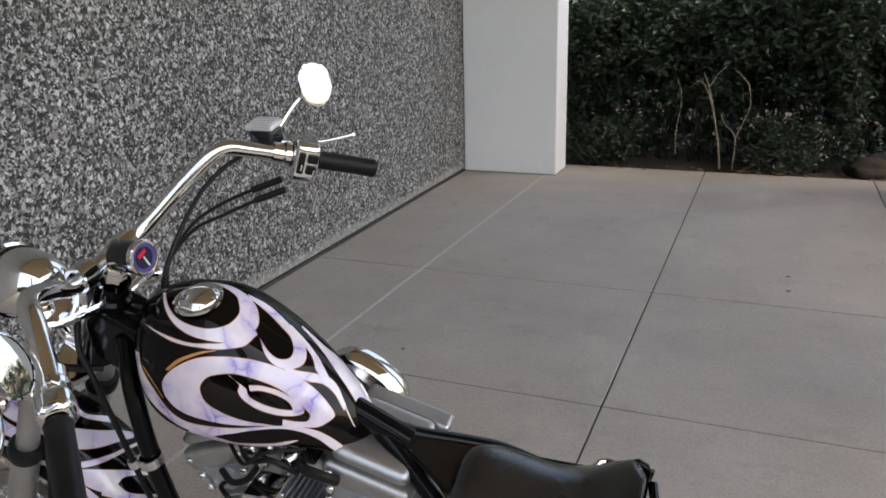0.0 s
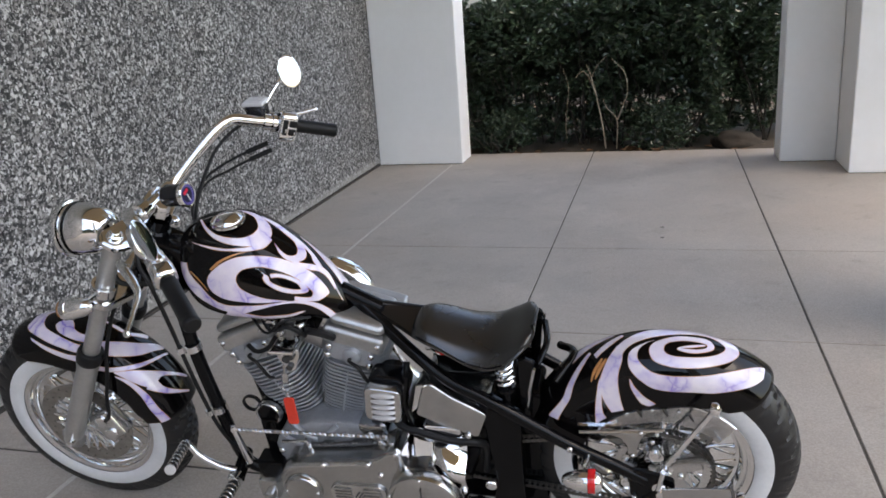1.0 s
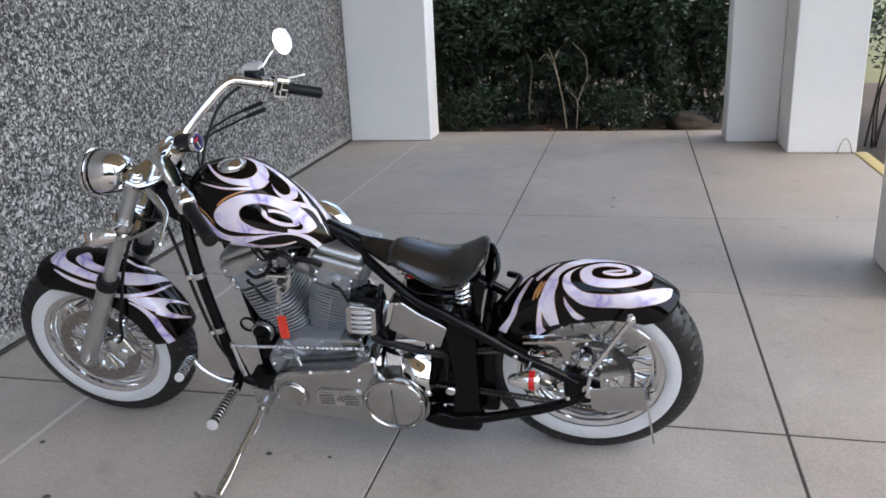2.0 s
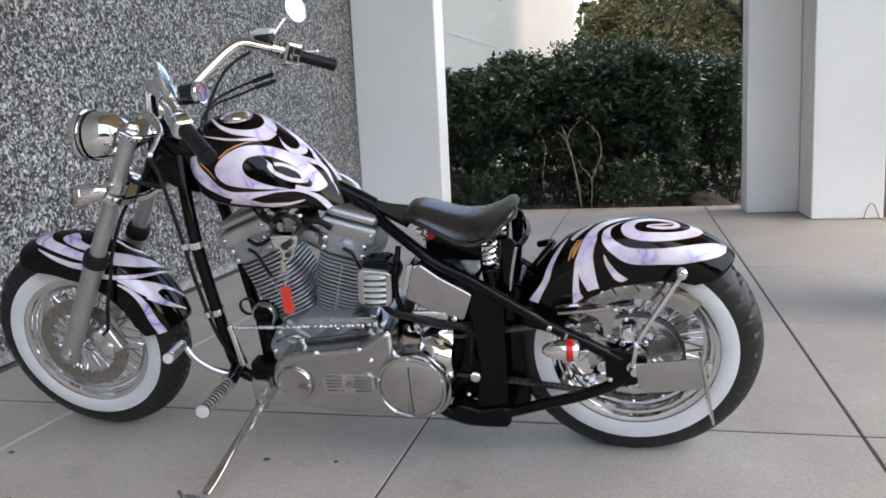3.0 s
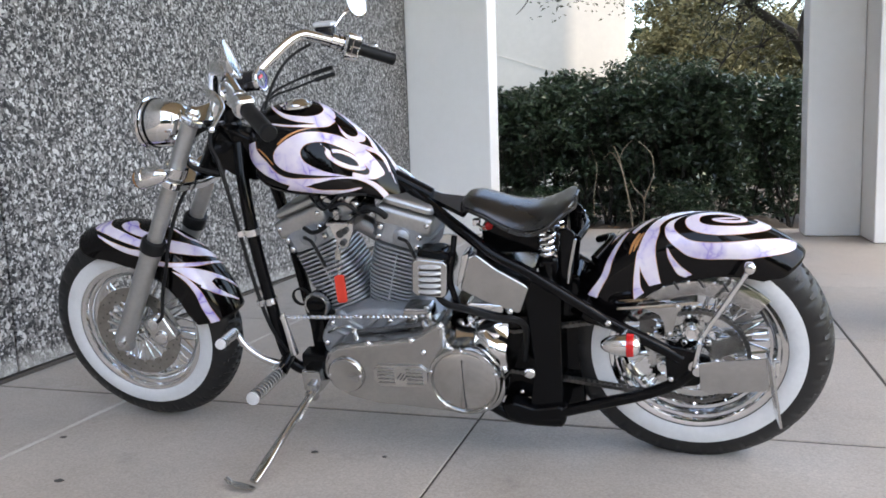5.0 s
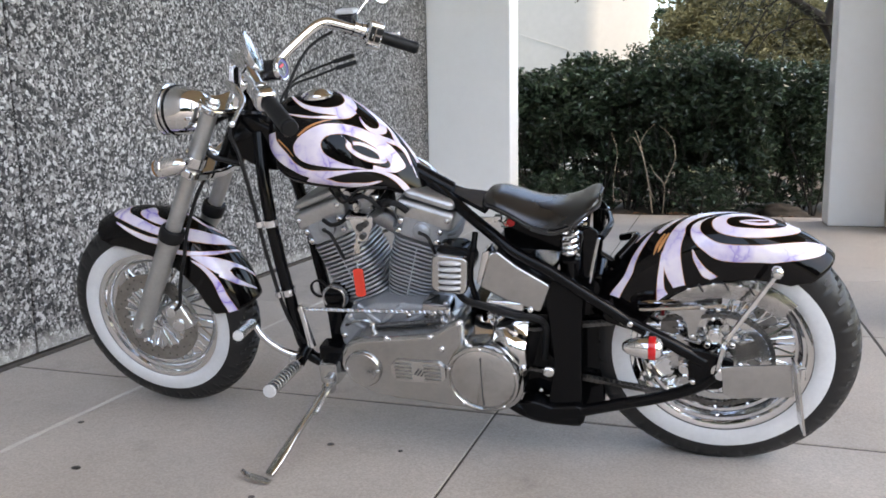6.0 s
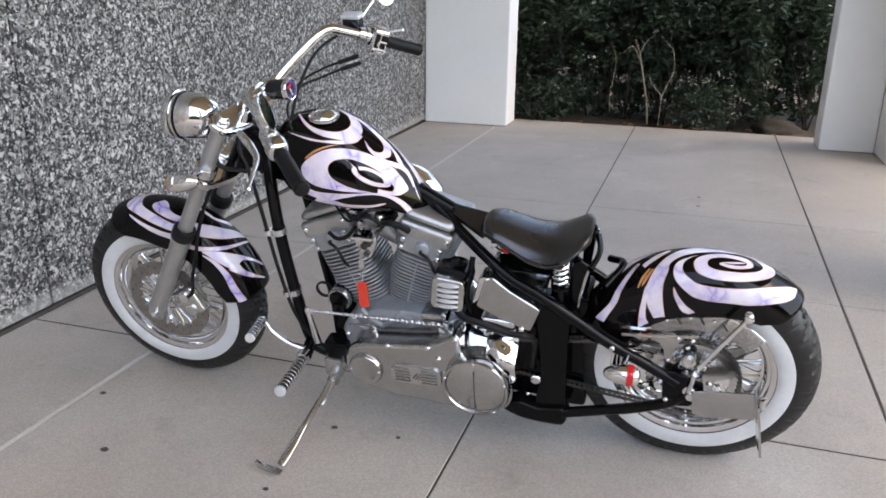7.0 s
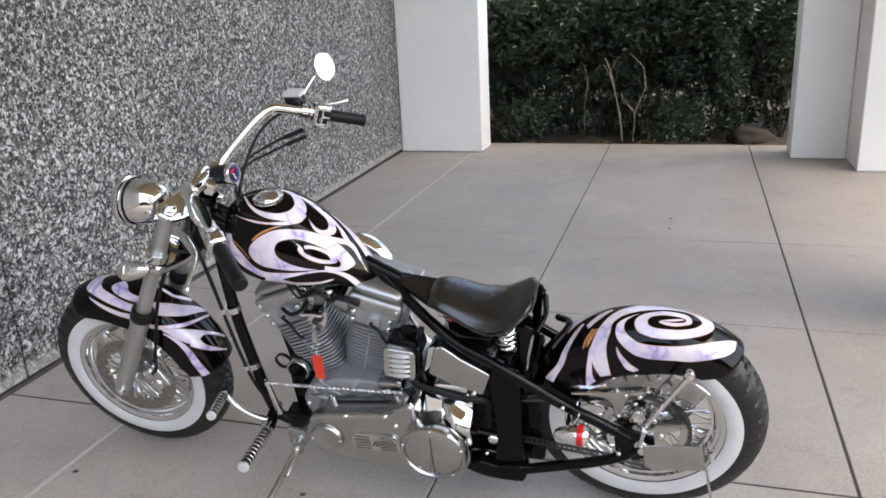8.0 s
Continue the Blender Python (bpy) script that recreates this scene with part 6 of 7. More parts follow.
    for x in (-0.062, 0.062):
        chrome_bolt(rocker, M0 @ Matrix.Translation((x, -0.083, L * 0.99)) @ TO_LEFT, 0.007, 0.006)
    tube_bm = bmesh.new()
    for y in (0.085, 0.105):
        tube(tube_bm, [M0 @ Vector((0.02, y, 0.0)), M0 @ Vector((0.02, y - 0.015, L * 0.95))], 0.010, 10, straight=True)
    part("pushrod_tube", tube_bm, CHROME, engine)
    return rocker


cylinder((-0.905, 0.425), (-1.005, 0.680), True)
cylinder((-0.790, 0.425), (-0.712, 0.682), False)

man = bmesh.new()
tube(man, [(-0.93, -0.01, 0.62), (-0.87, -0.02, 0.655), (-0.81, -0.01, 0.62)], 0.026, 16)
lathe(man, [(0, -0.02), (0.032, -0.02), (0.036, 0), (0.036, 0.05), (0.030, 0.07), (0, 0.072)], left_axis(-0.870, -0.02, 0.690), 24)
manifold = part("carburettor", man, ALLOY, engine, "alloy carburettor between the cylinders")
for x, z, r in ((-0.905, 0.735, 0.015), (-0.868, 0.745, 0.012), (-0.835, 0.725, 0.014), (-0.885, 0.705, 0.011), (-0.845, 0.695, 0.010)):
    f = bmesh.new()
    lathe(f, [(0, 0.02), (r * 0.7, 0.02), (r, 0.012), (r, -0.03), (0, -0.03)], left_axis(x, -0.085, z), 14)
    part("fitting", f, CHROME_WORN, manifold)
for x0, x1, y0, y1, z0, z1, mt in ((-0.915, -0.880, -0.085, -0.03, 0.700, 0.738, BLACK_COAT), (-0.872, -0.838, -0.075, -0.02, 0.700, 0.752, CHROME_WORN), (-0.834, -0.806, -0.07, -0.02, 0.690, 0.722, BLACK_COAT), (-0.925, -0.900, -0.10, -0.05, 0.735, 0.752, CHROME_WORN)):
    blk = bmesh.new()
    box(blk, x0, x1, y0, y1, z0, z1, 0.005)
    part("carburettor_block", blk, mt, manifold)
cable("breather_hose", [(-0.822, -0.085, 0.705), (-0.800, -0.105, 0.718), (-0.772, -0.105, 0.712), (-0.755, -0.09, 0.690)], 0.009, GRIP, "fat black breather hose")
cable("choke_cable", [(-0.905, -0.09, 0.690), (-0.925, -0.105, 0.665), (-0.955, -0.110, 0.655), (-0.985, -0.095, 0.662)], 0.006, GRIP, "black choke cable")
cable("fuel_line", [(-0.93, -0.09, 0.745), (-0.90, -0.115, 0.725), (-0.855, -0.115, 0.735), (-0.82, -0.10, 0.70)], 0.005, GRIP, "black rubber fuel line")
cable("throttle_link", [(-0.96, -0.085, 0.745), (-0.91, -0.12, 0.72), (-0.86, -0.12, 0.755), (-0.80, -0.09, 0.75)], 0.0035, GRIP, "thin black link")

for x0, z0, x1, z1 in ((-0.905, 0.436, -0.845, 0.392), (-0.785, 0.440, -0.840, 0.392), (-0.845, 0.392, -0.845, 0.34), (-0.945, 0.40, -0.885, 0.372), (-0.72, 0.425, -0.80, 0.385), (-0.69, 0.40, -0.79, 0.372)):
    rbm = bmesh.new()
    tube(rbm, [(x0, -0.122, z0), ((x0 + x1) / 2, -0.133, (z0 + z1) / 2), (x1, -0.130, z1)], 0.0075, 10)
    part("case_rib", rbm, ENGINE, engine)
for x, z in ((-0.93, 0.405), (-0.70, 0.420), (-0.66, 0.455), (-0.955, 0.345), (-0.765, 0.415), (-0.875, 0.40)):
    chrome_bolt(engine, left_axis(x, -0.124, z), 0.009, 0.010)
tap = bmesh.new()
box(tap, -0.73, -0.655, -0.128, -0.06, 0.405, 0.452, 0.010)
part("tappet_block", tap, CHROME_WORN, engine)

# key switch bracket
kb = bmesh.new()
prism(kb, [(-0.893, 0.690), (-0.826, 0.690), (-0.828, 0.672), (-0.848, 0.626), (-0.868, 0.622), (-0.884, 0.660)], -0.142, -0.134, 0.003)
box(kb, -0.890, -0.830, -0.165, -0.105, 0.690, 0.700, 0.004)
bracket = part("ignition_bracket", kb, CHROME, bike, "small chrome ignition bracket")
for x, z, r in ((-0.862, 0.664, 0.010), (-0.848, 0.672, 0.008), (-0.858, 0.640, 0.008)):
    f = bmesh.new()
    lathe(f, [(0, 0.008), (r, 0.007), (r, 0)], left_axis(x, -0.142, z), 16)
    part("screw", f, STICKER, bracket)

# primary cover
prim = bmesh.new()
pc = [(-0.937, 0.305), (-0.933, 0.335), (-0.918, 0.362), (-0.890, 0.379), (-0.836, 0.388), (-0.746, 0.399), (-0.690, 0.408), (-0.665, 0.418), (-0.632, 0.442), (-0.606, 0.455), (-0.596, 0.445), (-0.594, 0.390)]
for a in range(105, -96, -15):
    rr = 0.089 + 0.020 * clampf((10 - a) / 50, 0, 1)
    pc.append((-0.548 + rr * math.cos(radians(a)), 0.305 + rr * math.sin(radians(a))))
pc += [(-0.600, 0.200), (-0.677, 0.206), (-0.796, 0.212), (-0.870, 0.228), (-0.918, 0.258), (-0.935, 0.285)]
prism(prim, pc, -0.212, -0.110, 0.014, None, 3)
primary = part("primary_cover", prim, POLISHED, bike, "polished alloy primary drive cover")
der = bmesh.new()
lathe(der, [(0.093, 0.0), (0.093, 0.012), (0.090, 0.016), (0.084, 0.017), (0.081, 0.014), (0.078, 0.015), (0.04, 0.018), (0, 0.0185)], left_axis(-0.549, -0.212, 0.309) @ Matrix.Diagonal((1, 1, 1.8, 1)), 64)
derby = part("derby_cover", der, POLISHED, primary, "round polished derby cover")
for i in range(5):
    a = radians(90 + 72 * i)
    chrome_bolt(derby, left_axis(-0.549 + 0.086 * math.cos(a), -0.242, 0.309 + 0.086 * math.sin(a)), 0.0045, 0.004)
ln = bmesh.new()
box(ln, -0.5505, -0.5480, -0.2462, -0.2430, 0.230, 0.372, 0.0005)
part("engraved_line", ln, STICKER, derby, "dark engraved line")
sc = bmesh.new()
lathe(sc, [(0.050, 0.0), (0.050, 0.008), (0.046, 0.013), (0.038, 0.014), (0.034, 0.012), (0, 0.013)], left_axis(-0.872, -0.210, 0.300), 48)
small_cover = part("round_cover", sc, POLISHED, primary, "small round polished cover")
for i in range(2):
    chrome_bolt(small_cover, left_axis(-0.872 + 0.042 * (1 - 2 * i), -0.222, 0.300), 0.005, 0.004)
lp = bmesh.new()
prism(lp, [(-0.795, 0.290), (-0.795, 0.318), (-0.780, 0.334), (-0.665, 0.336), (-0.648, 0.322), (-0.650, 0.290), (-0.664, 0.274), (-0.780, 0.272)], -0.220, -0.210, 0.003)
inspection = part("inspection_cover", lp, CHROME_WORN, primary, "louvred inspection cover")
for i, z in enumerate((0.284, 0.294, 0.304, 0.314, 0.324)):
    for x0, x1 in ((-0.783, -0.738), (-0.706, -0.661)):
        s_bm = bmesh.new()
        box(s_bm, x0, x1, -0.2245, -0.2195, z - 0.0028, z + 0.0028, 0.0015)
        part("louvre", s_bm, POLISHED, inspection)
em = bmesh.new()
for k in range(3):
    prism(em, [(-0.732 + 0.008 * k, 0.298 - 0.002 * k), (-0.728 + 0.008 * k, 0.298 - 0.002 * k), (-0.716 + 0.008 * k, 0.314 - 0.002 * k), (-0.721 + 0.008 * k, 0.314 - 0.002 * k)], -0.2225, -0.2195)
part("emblem", em, STICKER, inspection, "small dark emblem")
for x, z in ((-0.800, 0.392), (-0.683, 0.404), (-0.606, 0.446), (-0.655, 0.372)):
    chrome_bolt(primary, left_axis(x, -0.209, z), 0.008, 0.010)

# gearbox and starter in chrome
gb = bmesh.new()


def cover_point(a, b):
    """a: from the front edge to the back; b: up and over."""
    x = -0.588 + 0.140 * a
    swell = 0.016 * math.sin(math.pi * clampf((a - 0.35) / 0.65, 0, 1)) + 0.008 * math.sin(13 * b + 4 * a) * clampf((a - 0.4) * 3, 0, 1)
    fwd = -0.030 * clampf((0.42 - a) / 0.12, 0, 1)
    ang = radians(-8 + 98 * b)
    if a < 0.38:
        return Vector((x, -0.206 + 0.100 * b, 0.354 + 0.080 * b))
    return Vector((x, -0.088 - (0.112 + swell + fwd * 0.4) * math.cos(ang), 0.332 + (0.108 + swell + fwd * 0.2) * math.sin(ang)))


g = sheet(gb, cover_point, 40, 24)
gb.faces.new([g[i][0] for i in range(41)] + [gb.verts.new((-0.448, -0.05, 0.30)), gb.verts.new((-0.588, -0.05, 0.30))])
gb.faces.new([v for v in g[0]] + [gb.verts.new((-0.588, -0.05, 0.32))])
gb.faces.new([v for v in g[-1]][::-1] + [gb.verts.new((-0.448, -0.05, 0.32))])
bmesh.ops.recalc_face_normals(gb, faces=gb.faces[:])
gearbox = part("gearbox", gb, CHROME, bike, "chrome gearbox side cover")
lid2 = bmesh.new()
box(lid2, -0.552, -0.455, -0.152, -0.05, 0.448, 0.482, 0.010, None, 3)
part("gearbox_lid", lid2, CHROME, gearbox)
for x, z in ((-0.545, 0.434), (-0.458, 0.434), (-0.456, 0.325), (-0.500, 0.418)):
    chrome_bolt(gearbox, left_axis(x, -0.178 + 0.55 * (z - 0.35), z), 0.009, 0.012)
trs = bmesh.new()
box(trs, -0.63, -0.36, -0.08, 0.13, 0.17, 0.42, 0.02)
part("gearbox_case", trs, BLACK_COAT, gearbox, "black gearbox casing")

# oil tank
ot = bmesh.new()
prism(ot, [(-0.536, 0.604), (-0.514, 0.611), (-0.470, 0.575), (-0.400, 0.533), (-0.391, 0.524), (-0.415, 0.458), (-0.424, 0.455), (-0.500, 0.482), (-0.560, 0.514), (-0.562, 0.522)], -0.150, 0.100, 0.006, None, 3)
oil = part("oil_tank", ot, POLISHED, bike, "chrome wedge-shaped oil tank")
rib = bmesh.new()
prism(rib, [(-0.548, 0.612), (-0.530, 0.616), (-0.552, 0.545), (-0.570, 0.525)], -0.158, -0.10, 0.004)
part("tank_bracket", rib, CHROME, oil)
chrome_bolt(oil, left_axis(-0.440, -0.150, 0.462), 0.008, 0.008)
cable("oil_hose", [(-0.64, -0.12, 0.50), (-0.60, -0.155, 0.482), (-0.55, -0.160, 0.470), (-0.48, -0.158, 0.448), (-0.43, -0.150, 0.440), (-0.41, -0.12, 0.40), (-0.42, -0.10, 0.30)], 0.009, GRIP, "black oil hose")
cable("vent_tube", [(-0.575, -0.11, 0.645), (-0.578, -0.135, 0.60), (-0.588, -0.140, 0.54), (-0.575, -0.14, 0.47)], 0.008, BLACK_COAT, "thin black tube")
bat = bmesh.new()
box(bat, -0.515, -0.36, -0.075, 0.075, 0.585, 0.66, 0.008)
battery = part("battery", bat, BLACK_COAT, bike, "black battery under the saddle")
term = bmesh.new()
lathe(term, [(0.010, 0), (0.010, 0.02), (0.006, 0.024), (0, 0.025)], left_axis(-0.490, -0.075, 0.665), 14)
part("red_terminal", term, RED_RING, battery, "red terminal boot")
t2 = bmesh.new()
box(t2, -0.532, -0.514, -0.092, -0.070, 0.664, 0.680, 0.003)
box(t2, -0.516, -0.496, -0.090, -0.075, 0.650, 0.660, 0.003)
tube(t2, [(-0.524, -0.085, 0.672), (-0.512, -0.094, 0.664), (-0.500, -0.088, 0.652)], 0.004, 8)
part("bright_lug", t2, CHROME, battery)

# finned regulator with a louvred chrome cover
rc = bmesh.new()
prism(rc, round_outline(-0.634, 0.553, 0.090, 0.100, 0.016, 4, -6), -0.168, -0.138, 0.006, None, 3)
reg = part("coil_cover", rc, CHROME_WORN, bike, "chrome louvred coil cover")
for i in range(5):
    z = 0.585 - i * 0.0165
    lx = -0.632 - (0.553 - z) * 0.1
    lv = bmesh.new()
    lathe(lv, [(0, 0.0062), (0.0045, 0.0056), (0.0064, 0.003), (0.007, 0)], Matrix.Translation((lx, -0.168, z)) @ TO_LEFT @ Matrix.Diagonal((4.3, 0.85, 1.3, 1)), 20)
    part("louvre", lv, BRIGHT_ALLOY, reg, "raised bright louvre")
    # dark bar put below each louvre for its shaded opening
    dk = bmesh.new()
    box(dk, lx - 0.027, lx + 0.027, -0.1690, -0.166, z - 0.0105, z - 0.0062)
    part("dark_bar", dk, STICKER, reg, "thin dark painted-in bar")
cb = bmesh.new()
lathe(cb, [(0.044, -0.06), (0.046, 0.0), (0.042, 0.02), (0, 0.02)], left_axis(-0.628, -0.12, 0.565), 28)
prism(cb, round_outline(-0.632, 0.560, 0.086, 0.112, 0.016, 4, -6), -0.138, -0.085, 0.006, None, 2)
part("coil_body", cb, BLACK_COAT, reg)


def twisted_rod(name, p, q, r, mat, label):
    p, q = Vector(p), Vector(q)
    L = (q - p).length
    M0 = along(p, q)
    bm = bmesh.new()
    n = int(L / 0.004)
    sheet(bm, lambda a, b: M0 @ Vector((r * (1 + 0.22 * math.cos(4 * math.pi * b)) * math.cos(2 * math.pi * b + a * L * 330), r * (1 + 0.22 * math.cos(4 * math.pi * b)) * math.sin(2 * math.pi * b + a * L * 330), a * L)), n, 10, wrap=True)
    bmesh.ops.recalc_face_normals(bm, faces=bm.faces[:])
    ob = part(name, bm, mat, bike, label)
    for e, o in ((p, q), (q, p)):
        jt = bmesh.new()
        lathe(jt, [(0, -0.012), (0.006, -0.010), (0.0095, 0), (0.006, 0.010), (0, 0.012)], Matrix.Translation(e), 14)
        part("rod_end", jt, CHROME, ob)
    return ob


twisted_rod("shift_rod", (-1.062, -0.150, 0.428), (-0.646, -0.160, 0.448), 0.0050, CHROME, "twisted chrome shift rod")
twisted_rod("clutch_rod", (-0.86, -0.150, 0.392), (-0.665, -0.150, 0.420), 0.0055, CHAIN, "dark twisted linkage rod")
cable("oil_line", [(-0.945, -0.13, 0.378), (-0.905, -0.15, 0.402), (-0.87, -0.15, 0.405), (-0.855, -0.14, 0.385)], 0.004, CHROME_WORN, "thin bright oil line")

# forward controls
ctl = bmesh.new()
tube(ctl, [(-1.095, -0.085, 0.285), (-1.085, -0.14, 0.283), (-1.078, -0.18, 0.281)], 0.018, 14)
box(ctl, -1.03, -0.955, -0.150, -0.095, 0.245, 0.318, 0.008)
controls = part("control_mount", ctl, BLACK_COAT, bike, "black forward control mount")
arm = bmesh.new()
tube(arm, [(-1.205, -0.165, 0.388), (-1.180, -0.168, 0.345), (-1.135, -0.165, 0.308), (-1.080, -0.160, 0.286)], [0.007, 0.009, 0.010, 0.012], 12)
part("shift_lever", arm, CHROME, controls, "curved chrome shift lever")
arm2 = bmesh.new()
tube(arm2, [(-1.046, -0.150, 0.318), (-1.052, -0.152, 0.370), (-1.062, -0.150, 0.428)], [0.012, 0.009, 0.007], 12)
part("link_arm", arm2, CHROME, controls)


def peg(name, p, q, r):
    L = (Vector(q) - Vector(p)).length
    M0 = along(p, q)
    bm = bmesh.new()
    lathe(bm, [(0, 0), (r * 0.8, 0), (r * 0.8, L - 0.006), (r * 1.05, L - 0.005), (r * 1.0, L), (0, L + 0.001)], M0, 22)
    ob = part(name, bm, CHROME_WORN, controls, "ribbed chrome foot peg")
    ec = bmesh.new()
    lathe(ec, [(r * 0.98, L - 0.004), (r * 1.04, L + 0.002), (r * 0.95, L + 0.006), (0, L + 0.008)], M0, 22)
    part("end_cap", ec, BRIGHT_ALLOY, ob, "bright end cap")
    n = round(L / 0.0165)
    for k in range(n):
        z = 0.006 + k * (L - 0.012) / n
        w = (L - 0.012) / n
        for mat, prof in ((CHROME_WORN, [(0.78, 0.0), (1.0, 0.08), (1.06, 0.20), (1.0, 0.34), (0.78, 0.42)]), (GRIP, [(0.78, 0.44), (0.92, 0.48), (0.92, 0.94), (0.78, 0.98)])):
            rg = bmesh.new()
            lathe(rg, [(r * q, z + w * h) for q, h in prof], M0, 20)
            part("peg_ring", rg, mat, ob)
    return ob


peg("shifter_peg", (-1.203, -0.170, 0.388), (-1.176, -0.286, 0.413), 0.0135)
peg("foot_peg", (-1.082, -0.190, 0.278), (-1.067, -0.358, 0.303), 0.0165)
lg = bmesh.new()
box(lg, -1.100, -1.066, -0.20, -0.165, 0.262, 0.300, 0.008)
part("peg_clevis", lg, CHROME, controls)
hp = bmesh.new()
box(hp, -1.01, -0.965, -0.11, -0.02, 0.30, 0.43, 0.010)
lathe(hp, [(0.0, -0.03), (0.034, -0.03), (0.036, 0.0), (0.028, 0.012), (0, 0.013)], left_axis(-0.985, -0.09, 0.440), 24)
horn = part("horn", hp, BLACK_COAT, bike, "black horn at the front of the engine")
hrg = bmesh.new()
lathe(hrg, [(0.026, 0.010), (0.033, 0.012), (0.037, 0.006), (0.036, -0.004)], left_axis(-0.985, -0.09, 0.440), 28)
part("horn_rim", hrg, CHROME_WORN, horn, "bright horn rim")
hlp = bmesh.new()
lathe(hlp, [(0.021, -0.004), (0.026, -0.004), (0.026, 0.004), (0.021, 0.004)], left_axis(-1.035, -0.08, 0.458), 24, closed=True)
part("cable_loop", hlp, GRIP, horn)

# kickstand
FOOT = [(-0.988, -0.185, 0.230), (-1.021, -0.350, 0.172), (-1.043, -0.466, 0.134), (-1.046, -0.484, 0.129), (-1.104, -0.479, 0.136)]


def flat_bar(bm, rows, up):
    """A bar of oval section: rows of (point, half width, half thickness)."""
    rings = []
    for i, (p, w, h) in enumerate(rows):
        d = (Vector(rows[min(i + 1, len(rows) - 1)][0]) - Vector(rows[max(i - 1, 0)][0])).normalized()
        side = d.cross(Vector(up)).normalized()
        top = side.cross(d)
        rings.append([bm.verts.new(Vector(p) + side * w * math.copysign(abs(math.cos(t)) ** 0.6, math.cos(t)) + top * h * math.copysign(abs(math.sin(t)) ** 0.6, math.sin(t))) for t in (2 * math.pi * (k + 0.5) / 12 for k in range(12))])
    for r0, r1 in zip(rings, rings[1:]):
        for k in range(12):
            bm.faces.new((r0[k], r0[(k + 1) % 12], r1[(k + 1) % 12], r1[k]))
    bm.faces.new(rings[0][::-1])
    bm.faces.new(rings[-1])
    bmesh.ops.recalc_face_normals(bm, faces=bm.faces[:])


ks = bmesh.new()
flat_bar(ks, [(FOOT[0], 0.0085, 0.0085), (lerp3(FOOT[0], FOOT[2], 0.52), 0.0085, 0.0085), (lerp3(FOOT[0], FOOT[2], 0.60), 0.0095, 0.0080), (lerp3(FOOT[0], FOOT[2], 0.74), 0.0125, 0.0065), (lerp3(FOOT[0], FOOT[2], 0.90), 0.0130, 0.0060), (FOOT[2], 0.0110, 0.0060)], (0, -0.5, 0.85))
stand = part("kickstand", ks, CHROME_WORN, bike, "worn chrome kickstand resting on the paving")
kf = bmesh.new()
flat_bar(kf, [(lerp3(FOOT[3], FOOT[4], -0.22), 0.010, 0.0035), (FOOT[3], 0.0125, 0.0040), (lerp3(FOOT[3], FOOT[4], 0.5), 0.0135, 0.0040), (lerp3(FOOT[3], FOOT[4], 0.85), 0.0110, 0.0040), ((-1.112, -0.474, 0.145), 0.006, 0.0030)], (0, 0.23, 0.97))
part("stand_foot", kf, CHROME_WORN, stand)
kj = bmesh.new()
lathe(kj, [(0.0, 0.006), (0.006, 0.005), (0.007, -0.002)], along(lerp3(FOOT[0], FOOT[2], 0.86), tuple(Vector(lerp3(FOOT[0], FOOT[2], 0.86)) + Vector((0.2, -0.5, 0.8)))), 14)
part("stand_stud", kj, ROTOR, stand)
kp = bmesh.new()
lathe(kp, [(0, -0.02), (0.015, -0.02), (0.017, 0), (0.015, 0.025), (0, 0.025)], along(FOOT[0], FOOT[1]), 18)
box(kp, -1.020, -0.965, -0.185, -0.10, 0.222, 0.285, 0.008)
box(kp, -1.000, -0.975, -0.205, -0.18, 0.205, 0.255, 0.006)
part("stand_pivot", kp, CHROME_WORN, stand)
sp = bmesh.new()
sa, sb = Vector(FOOT[0]) + Vector((0.012, -0.01, 0.01)), Vector(FOOT[0]).lerp(Vector(FOOT[1]), 0.62) + Vector((0.014, 0, 0))
ax = along(sa, sb)
LS = (sb - sa).length
tube(sp, [ax @ Vector((0.0048 * math.cos(k * 0.9), 0.0048 * math.sin(k * 0.9), LS * k / 110)) for k in range(111)], 0.0017, 5, straight=True)
part("return_spring", sp, CHROME_WORN, stand)

# right side: round air cleaner, exhaust
ac = bmesh.new()
lathe(ac, [(0.050, 0.0), (0.060, 0.01), (0.062, 0.030), (0.056, 0.045), (0.034, 0.053), (0, 0.055)], Matrix.Translation((-0.797, 0.118, 0.706)) @ Matrix.Rotation(radians(39), 4, "Y") @ Matrix.Rotation(radians(-90), 4, "X") @ Matrix.Diagonal((1.35, 0.75, 1, 1)), 48)
part("air_cleaner", ac, CHROME, bike, "oval chrome air cleaner")
for z, x0 in ((0.60, -1.02), (0.58, -0.70)):
    ex = bmesh.new()
    tube(ex, [(x0, 0.09, z), (x0 - 0.03, 0.15, z - 0.06), (x0 + 0.02, 0.175, 0.36), (x0 + 0.16, 0.18, 0.26), (-0.35, 0.19, 0.235 + (0.05 if x0 > -0.9 else 0)), (0.22, 0.20, 0.26 + (0.06 if x0 > -0.9 else 0))], 0.022, 16)
    part("exhaust_pipe", ex, CHROME, bike, "chrome exhaust pipe")

